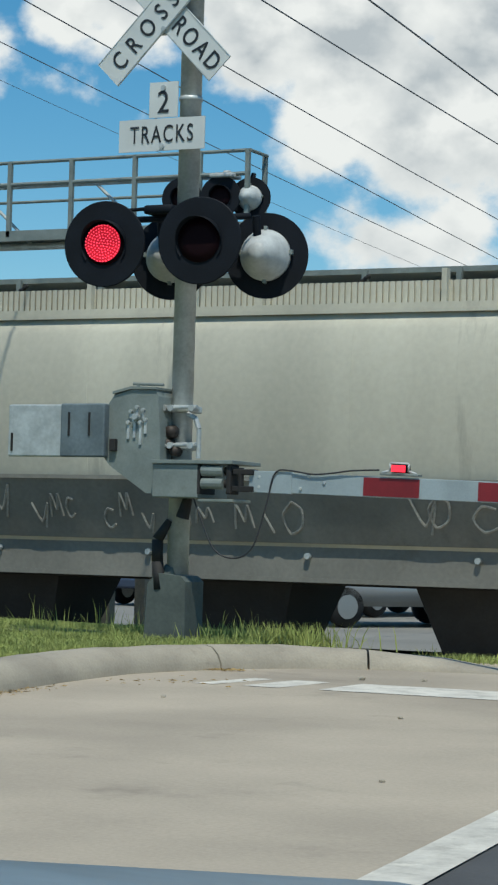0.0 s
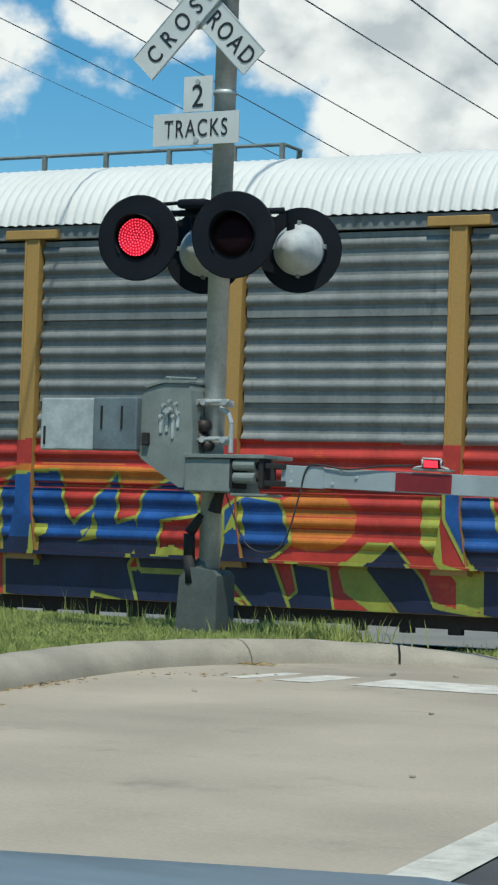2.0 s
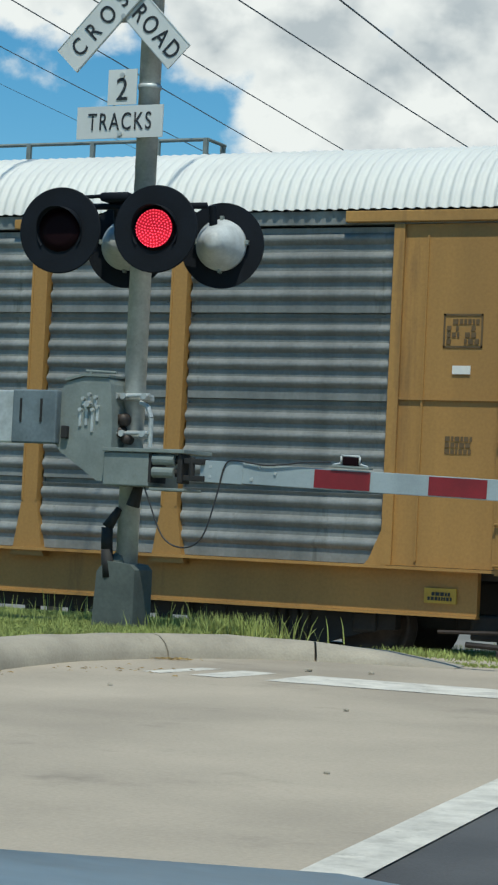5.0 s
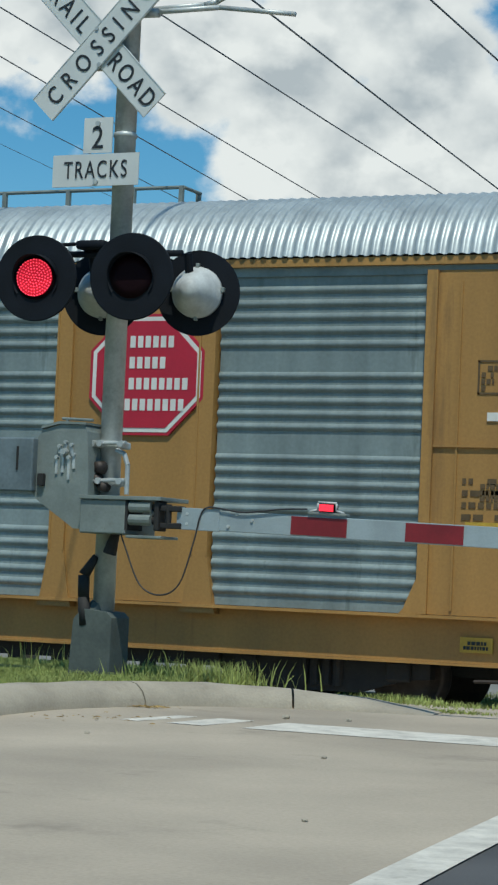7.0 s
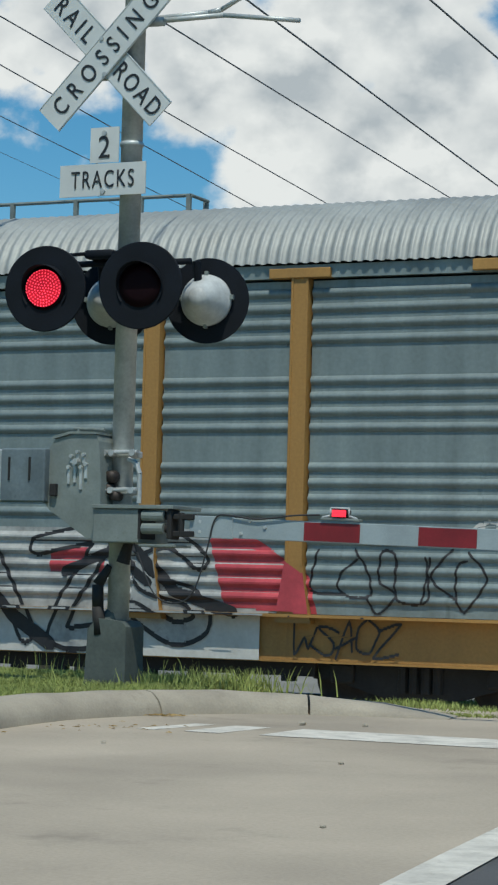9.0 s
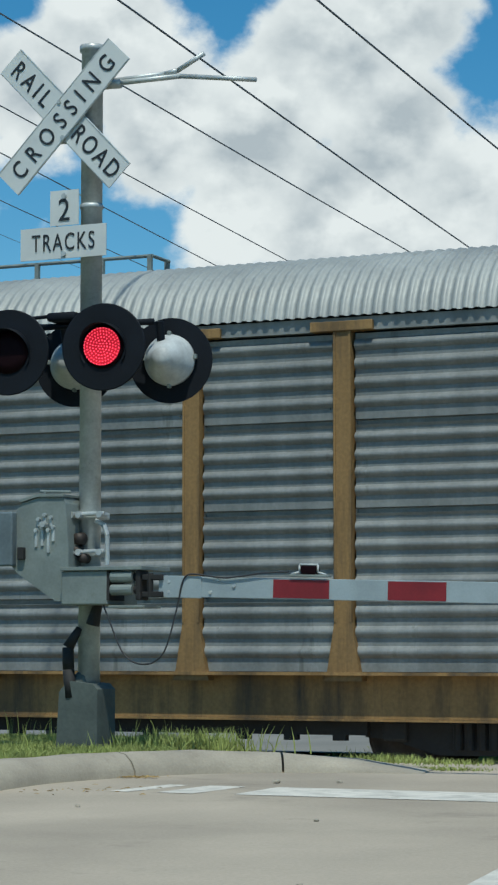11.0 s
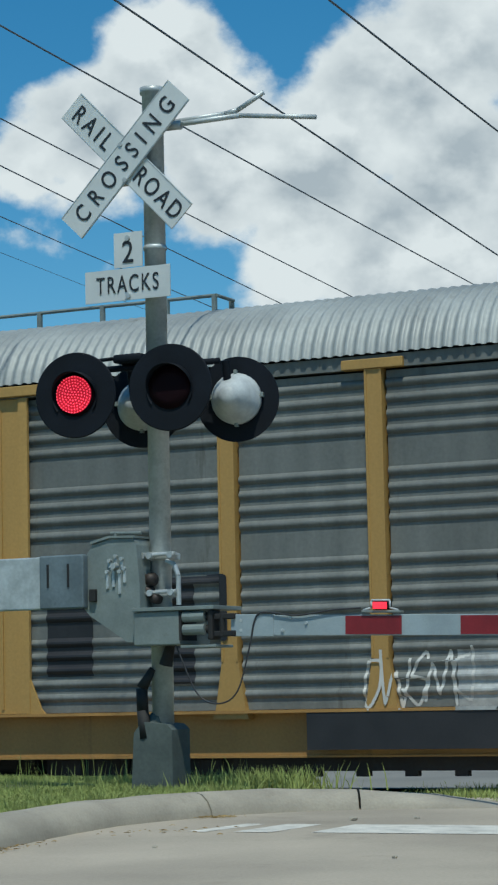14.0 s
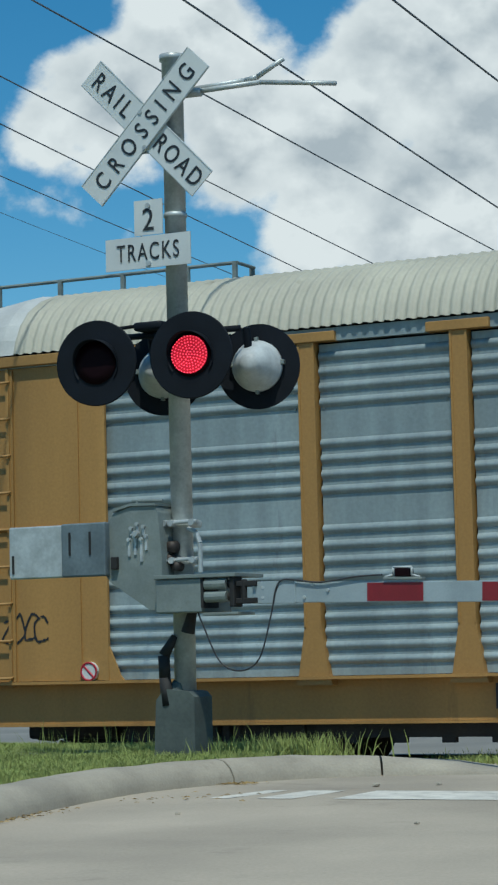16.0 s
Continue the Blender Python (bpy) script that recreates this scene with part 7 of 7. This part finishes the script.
# older car with scrawled end panel
G = autorack("yellow autorack car with scrawled rear end panel", -157.25, "old", M_PANEL_OLD, M_ROOF_GREY, M_YELLOW_DIRTY, M_YELLOW_DIRTY, ladder_paint=M_YELLOW)
plaque(G, "maker_plate", -25.15, 3.30, 0.68, 0.56, M_AMBER, "amber plate lettered Quality Auto Rack", 0.016)
bars(G, "plate_bars", -24.98, 3.70, 0.35, 0.08, 1, M_LETTER, 0.004, 81, "", 1.0)
lettering("lettering", "Quality", 0.15, M_LETTER, G, pose(-24.59, 0.006, 3.58))
frame_box(G, "plate_rim", -25.16, 3.29, 0.70, 0.58, M_LETTER, 0.008, 0.018)
lettering("lettering", "Auto Rack", 0.14, M_LETTER, G, pose(-24.59, 0.006, 3.40))
for word, xx, zz, lw, hh, wd in (("LOWBO", -25.2, 4.22, 0.17, 0.34, 0.028), ("CS", -25.05, 3.95, 0.3, 0.12, 0.03), ("JTOMY", -25.35, 2.83, 0.2, 0.32, 0.026), ("THE", -25.22, 2.40, 0.15, 0.20, 0.024), ("LAST", -25.25, 2.14, 0.13, 0.20, 0.024), ("DOLS", -25.25, 1.80, 0.17, 0.26, 0.026)):
    spray(G, "old", "tag", tag_word(word, xx, zz, lw, hh, 0.035, wd, 0.12, 0.08, len(word) + int(zz * 10)), P_BLACK, 1, "black scrawled tag", dz=0.014)
plaque(G, "warning_plate", -25.1, 1.40, 0.62, 0.34, M_PLATE_BLACK, "black-framed yellow plate", 0.016)
plaque(G, "warning_plate", -25.0, 1.47, 0.45, 0.20, M_HAZARD, "yellow warning plate", 0.006)
spray(G, "old", "sprayed_ground", [[(-24.05, 0.70), (-17.0, 0.70), (-17.0, 1.88), (-24.05, 1.88)]], P_WHITE, 0, "white sprayed background")
spray(G, "old", "sprayed_strokes", stroke([(-24.3, 1.9), (-23.3, 0.8), (-22.95, 1.9)], 0.09) + stroke([(-22.3, 1.9), (-22.8, 1.0), (-22.8, 0.7)], 0.08) + stroke([(-21.5, 1.9), (-21.2, 1.0), (-21.3, 0.7)], 0.09) + [ellipse(-21.9, 1.25, 0.2, 0.25), ellipse(-21.8, 1.75, 0.08, 0.13), ellipse(-22.1, 1.6, 0.06, 0.1)], P_BLACK, 1, "black sprayed strokes")
spray(G, "old", "sprayed_patch", [rect(-23.5, -23.05, 0.88, 1.08)], M_HAZARD, 2)
scrawl(G, "old", "tag", -22.4, 0.72, 0.95, 0.26, 5, 0.03, P_BLACK, 2, 97)
scrawl(G, "old", "tag", -24.9, 0.74, 1.0, 0.24, 4, 0.04, P_WHITE, 1, 98, "white scrawl on the sill")

# dim car with silver bubble letters
H_CAR = autorack("dirty grey autorack car with pale yellow posts and silver graffiti", -184.09, "new", M_PANEL_DIM, M_ROOF_GREY, M_YELLOW, M_YELLOW_PALE, end_style="plain", ladder_paint=M_LADDER)
spray(H_CAR, "new", "sprayed_ground", [[(-18.9, 0.92), (-15.2, 0.92), (-15.3, 1.55), (-16.2, 1.72), (-18.9, 1.70)]], P_SILVER, 0, "silver sprayed ground")
spray(H_CAR, "new", "sprayed_drops", [[(x - 0.2, 0.98), (x + 0.22, 0.98), (x + 0.05, 1.5)] for x in (-18.3, -17.0, -16.1)], P_BLACK, 1)
spray(H_CAR, "new", "sprayed_blots", [ellipse(-14.9, 1.7, 0.4, 0.2), ellipse(-12.1, 1.75, 0.45, 0.2), ellipse(-15.2, 0.95, 0.5, 0.12)], P_BLUE, 0)
bubbles(H_CAR, "new", -15.0, -12.15, 0.74, 1.95, 4, P_SILVER, P_BLACK, 9)
piece(H_CAR, "new", "SAWS", -14.85, 0.86, 0.56, 0.95, 0.14, 0.085, P_BLACK, P_BLACK, None, None, 27, 0.1, 3)
scrawl(H_CAR, "new", "tag", -20.0, 1.15, 1.3, 0.5, 5, 0.04, P_WHITE, 1, 101, "white scrawl")
part("sill_cover", bx(-20.4, -16.4, -0.022, 0.0, 0.66, 1.06), M_PLATE_BLACK, H_CAR, "black painted stretch of the sill")
bars(H_CAR, "number_marks", -20.2, 0.78, 2.3, 0.17, 1, M_STENCIL_WHITE, -0.05, 16, "white marks", 1.0)
spray(H_CAR, "new", "sprayed_frame", stroke([(-23.6, 2.5), (-21.6, 2.55), (-21.6, 1.9)], 0.10) + stroke([(-18.4, 2.45), (-17.2, 2.5), (-17.2, 2.0)], 0.08) + [rect(-23.9, -23.3, 1.5, 2.4), rect(-22.4, -22.0, 1.4, 2.5)], P_BLACK, 1, "black sprayed bars")
for rad, mat, yy in ((0.30, surf("blue_emblem", (0.05, 0.11, 0.2), 0.5, vary=0.1), 0.020), (0.19, M_YELLOW, 0.014)):
    bm = prism(bmesh.new(), ellipse(-24.93, 4.12, rad, rad, 28), yy, 0.03)
    part("round_emblem", bm, mat, H_CAR, "round blue emblem with a plain cross")
bm = bx(-24.97, -24.89, 0.004, 0.016, 3.93, 4.31)
box(bm, -25.12, -24.74, 0.004, 0.016, 4.08, 4.16)
part("round_emblem_cross", bm, bpy.data.materials["blue_emblem"], H_CAR)
bars(H_CAR, "stencil", -25.35, 2.75, 0.5, 0.10, 1, M_STENCIL_DARK, 0.024, 103, "", 1.0)
plaque(H_CAR, "warning_plate", -25.3, 2.0, 0.42, 0.17, M_HAZARD, "yellow warning plate", 0.016)
excess_text(H_CAR)

# clean grey car with cream roof
I_CAR = autorack("grey autorack car with cream ribbed roof and brown-yellow posts", -210.83, "new", M_PANEL_LIGHT, M_ROOF_CREAM, M_YELLOW)
company_marks(I_CAR, "new", -18.95, 3.02, 0.95, 0.26, P_BLACK, 24)
number_plate(I_CAR, -16.9, 2.6, seed=17)
spray(I_CAR, "new", "sprayed_patch", [[(-11.45, 1.13), (-10.75, 1.13), (-10.8, 1.78), (-11.4, 1.82)]], P_BLACK, 1, "black sprayed patch")
spray(I_CAR, "new", "sprayed_ring", stroke(ellipse(-10.7, 1.45, 0.22, 0.26, 14), 0.03), P_BLACK, 1)
scrawl(I_CAR, "new", "tag", -4.05, 1.86, 0.8, 0.18, 4, 0.035, P_BLUE, 1, 111, "blue scrawled tag")
scrawl(I_CAR, "new", "tag", -14.2, 1.8, 0.8, 0.18, 4, 0.035, P_BLUE, 1, 112)
scrawl(I_CAR, "new", "tag", -1.62, 1.62, 0.85, 0.30, 5, 0.036, P_NAVY, 1, 113, "dark blue scrawled tag")
scrawl(I_CAR, "new", "tag", -1.58, 1.27, 0.85, 0.30, 5, 0.036, P_NAVY, 1, 114)
scrawl(I_CAR, "new", "tag", -25.55, 1.52, 0.6, 0.34, 4, 0.03, P_BLACK, 1, 115, "black scrawled tag")
for xx in (-1.64, -24.13):
    part("round_notice", prism(bmesh.new(), ellipse(xx, 1.20, 0.11, 0.11, 20), -0.02, 0.03), M_STENCIL_WHITE, I_CAR, "round white notice with a red bar")
    bm = bmesh.new()
    for a, b in zip(ellipse(xx, 1.20, 0.10, 0.10, 16), ellipse(xx, 1.20, 0.10, 0.10, 16)[1:] + ellipse(xx, 1.20, 0.10, 0.10, 16)[:1]):
        tube(bm, (a[0], -0.02, a[1]), (b[0], -0.02, b[1]), 0.012, n=5)
    tube(bm, (xx - 0.07, -0.02, 1.27), (xx + 0.07, -0.02, 1.13), 0.012, n=5)
    part("notice_ring", bm, P_SIGN_RED, I_CAR)
spray(I_CAR, "new", "sprayed_dots", [ellipse(-3.9, 3.66, 0.05, 0.09), ellipse(-3.6, 3.66, 0.03, 0.05), ellipse(-3.35, 3.66, 0.05, 0.09)], P_WHITE, 1)
excess_text(I_CAR)
J_CAR = autorack("grey autorack car following at the end of the train", -237.70, "new", M_PANEL, M_ROOF_GREY, M_YELLOW)


# ---- parked vehicles beyond the tracks ----
def vehicle(x, y, turn, body, label, tall=1.75, long=4.7):
    r = thing("parked_car", pose(x, y, 0.005, 0, 0, turn), label, "car", "cars parked beyond the tracks")
    w = 0.92
    side = [(-long / 2, 0.35), (-long / 2, 0.85), (-long / 2 + 0.9, 0.98), (-long / 2 + 1.5, tall - 0.08), (-long / 2 + 2.0, tall), (long / 2 - 0.7, tall - 0.04), (long / 2 - 0.15, 1.0), (long / 2, 0.9), (long / 2, 0.35)]
    bm = prism(bmesh.new(), side, -w, w)
    bmesh.ops.bevel(bm, geom=bm.edges[:], offset=0.06, segments=2, affect="EDGES")
    part("body", bm, body, r, "", True)
    for s in (-1, 1):
        bm = prism(bmesh.new(), [(-long / 2 + 1.15, 1.02), (-long / 2 + 1.6, tall - 0.16), (long / 2 - 0.8, tall - 0.16), (long / 2 - 0.4, 1.02)], s * (w + 0.004) - 0.01, s * (w + 0.004) + 0.01)
        part("side_window", bm, M_GLASS_DARK, r)
        for k in (-1, 1):
            bm = lathe(bmesh.new(), [(0.02, -0.1), (0.32, -0.1), (0.34, 0.0), (0.32, 0.1), (0.02, 0.1)], pose(k * long * 0.31, s * (w - 0.1), 0.34, 90), 20)
            tyre = part("wheel", bm, M_TYRE, r, "", True)
            bm = lathe(bmesh.new(), [(0.02, -0.115), (0.2, -0.11), (0.2, 0.11), (0.02, 0.115)], pose(k * long * 0.31, s * (w - 0.1), 0.34, 90), 14)
            part("rim", bm, M_CAR_GREY, tyre)
        part("headlight", bx(-long / 2 - 0.02, -long / 2 + 0.1, s * 0.68 - 0.16, s * 0.68 + 0.16, 0.68, 0.84, 0.03), M_CHROME, r, "clear headlight")
    part("windscreen", prism(bmesh.new(), [(-long / 2 + 0.93, 1.02), (-long / 2 + 1.48, tall - 0.12), (-long / 2 + 1.44, tall - 0.10), (-long / 2 + 0.88, 1.02)], -0.78, 0.78), M_GLASS_DARK, r)
    part("grille", bx(-long / 2 - 0.02, -long / 2 + 0.05, -0.45, 0.45, 0.6, 0.82, 0.02), M_DARK, r)
    part("bumper", bx(-long / 2 - 0.06, -long / 2 + 0.1, -0.88, 0.88, 0.36, 0.56, 0.04), body, r)


vehicle(-15.3, 36.6, 58, M_CAR_GREY, "silver-grey parked sport utility car with bright headlights", 1.8)
vehicle(-13.3, 38.6, 62, M_CAR_DARK, "dark parked car on the far lot", 1.5)
vehicle(-17.6, 42.0, 75, M_CAR_WHITE, "white parked van on the far lot", 1.9)
vehicle(-22.5, 43.5, 80, M_CAR_DARK, "dark parked car on the far lot", 1.5)
for x, y, h in ((-17.7, 31.2, 1.1), (-17.2, 31.4, 0.9), (-20.4, 31.5, 1.0)):
    ob = part("timber_post", bx(x - 0.09, x + 0.09, y - 0.09, y + 0.09, -0.2, h, 0.01), M_WOOD)
    tagged(ob, "short weathered timber post beside the tracks", "post", "timber posts beyond the tracks")


def far_trees():
    """A row of broad trees behind the lot, mostly hidden by the train."""
    rng = random.Random(12)
    for i in range(9):
        x, y, h = -46 + 5.2 * i + rng.uniform(-1, 1), 66 + rng.uniform(-3, 3), rng.uniform(4.2, 5.6)
        r = thing("tree", pose(x, y, -0.05), "broad green tree behind the far lot", "tree", "trees behind the lot")
        bm = bmesh.new()
        tube(bm, (0, 0, 0), (0.05, 0, h * 0.45), 0.2, 0.13, 8)
        for a in range(5):
            an = a * 1.3
            tube(bm, (0.05, 0, h * 0.4), (math.cos(an) * 1.2, math.sin(an) * 1.2, h * 0.7), 0.08, 0.03, 6)
        part("trunk", bm, M_WOOD, r)
        v, f = [], []
        for _ in range(900):
            d = Vector((rng.gauss(0, 1), rng.gauss(0, 1), rng.gauss(0, 1))).normalized()
            rr = rng.uniform(0.6, 1.0) * (1 + 0.3 * noise.noise(d * 2 + Vector((i, 0, 0))))
            p = Vector((d.x * 1.9, d.y * 1.9, h * 0.68 + d.z * h * 0.34)) * 1.0
            p = Vector((p.x * rr, p.y * rr, h * 0.68 + d.z * h * 0.32 * rr))
            a, b = Vector((rng.gauss(0, 1), rng.gauss(0, 1), rng.gauss(0, 1))).normalized() * 0.2, Vector((rng.gauss(0, 1), rng.gauss(0, 1), rng.gauss(0, 1))).normalized() * 0.2
            n = len(v)
            v += [tuple(p - a), tuple(p + b), tuple(p + a), tuple(p - b)]
            f.append((n, n + 1, n + 2, n + 3))
        raw("crown", v, f, M_FOLIAGE, r, "green leafy crown")


far_trees()


# ---- the car from which the view is taken: its bonnet ----
def own_car():
    r = thing("stopped_car", pose(0, 0, gz(1.2)), "blue-grey car bonnet in front of the viewer", "car")
    z0 = gz(1.2)
    v, f = [], []
    ys = [0.55 + 0.1 * i for i in range(17)]
    xs = [-0.86, -0.84, -0.80, -0.74, -0.6, -0.3, 0.0, 0.3, 0.6, 0.74, 0.80, 0.84, 0.86]
    drop = [0.16, 0.06, 0.0, 0.004, 0.006, 0.006, 0.006, 0.006, 0.006, 0.004, 0.0, 0.06, 0.16]
    for y in ys:
        top = 1.243 - 0.139 * (y - 0.63) - 0.10 * max(0.0, y - 1.95) ** 1.2 * 6
        for x, d in zip(xs, drop):
            v.append((x, y, top - d - z0))
    k = len(xs)
    for j in range(len(ys) - 1):
        f += [(j * k + i, j * k + i + 1, j * k + k + i + 1, j * k + k + i) for i in range(k - 1)]
    raw("bonnet", v, f, M_HOOD, r, "glossy blue-grey bonnet", True)
    bm = bx(-0.86, 0.86, 0.45, 2.25, 0.28, 0.70, 0.08)
    part("front_body", bm, M_HOOD, r, "", True)
    for s in (-1, 1):
        bm = lathe(bmesh.new(), [(0.02, -0.1), (0.30, -0.1), (0.32, 0.0), (0.30, 0.1), (0.02, 0.1)], Matrix.Translation((s * 0.76, 1.35, 0.32)) @ Matrix.Rotation(radians(90), 4, "Y"), 24)
        part("wheel", bm, M_TYRE, r, "", True)


own_car()


# ---- what moves ----
# small unevenness of the train's pace: seconds, metres
DRIFT = [0.0, 0.0, 1.0, 0.0, 1.5, 0.10, 2.0, 0.0, 3.0, -0.05, 3.5, 0.06, 4.0, -0.2, 5.0, 0.0, 6.0, 0.0, 6.5, -0.10, 7.0, 0.0, 7.5, 0.10, 8.0, 0.17, 8.5, 0.34, 9.0, -0.05, 9.5, -0.02, 10.0, 0.07, 11.0, 0.0, 12.5, 0.05, 13.0, 0.12, 13.5, 0.24, 14.0, 0.05, 14.5, -0.08, 15.0, 0.0, 15.5, 0.10, 16.0, -0.18, 17.0, 0.0]


def motions():
    for car, x0 in MOVING:
        walk(car, [(t / 2, pose(x0 + SPEED * t / 2 + float(np.interp(t / 2, DRIFT[::2], DRIFT[1::2])), YF, 0)) for t in range(-6, 40)])
    # the lights of each pair shine by turns: lit diodes stand before the lens, unlit ones behind it
    period = 1.192
    for ob, m, key in LIGHTS:
        inside, out = m @ Matrix.Translation((0, 0.05, 0)), m @ Matrix.Translation((0, -0.036, 0))
        if ob.name.startswith("lamp"):
            inside, out = m @ Matrix.Translation((0, 0.03, 0)), m
        rows, t = [], 0.05 - 2 * period
        lit = key == "R"
        while t < 17.5:
            rows += [(t - 0.02, inside if lit else out), (t + 0.02, out if lit else inside)]
            t += period / 2
            lit = not lit
        walk(ob, rows)


motions()
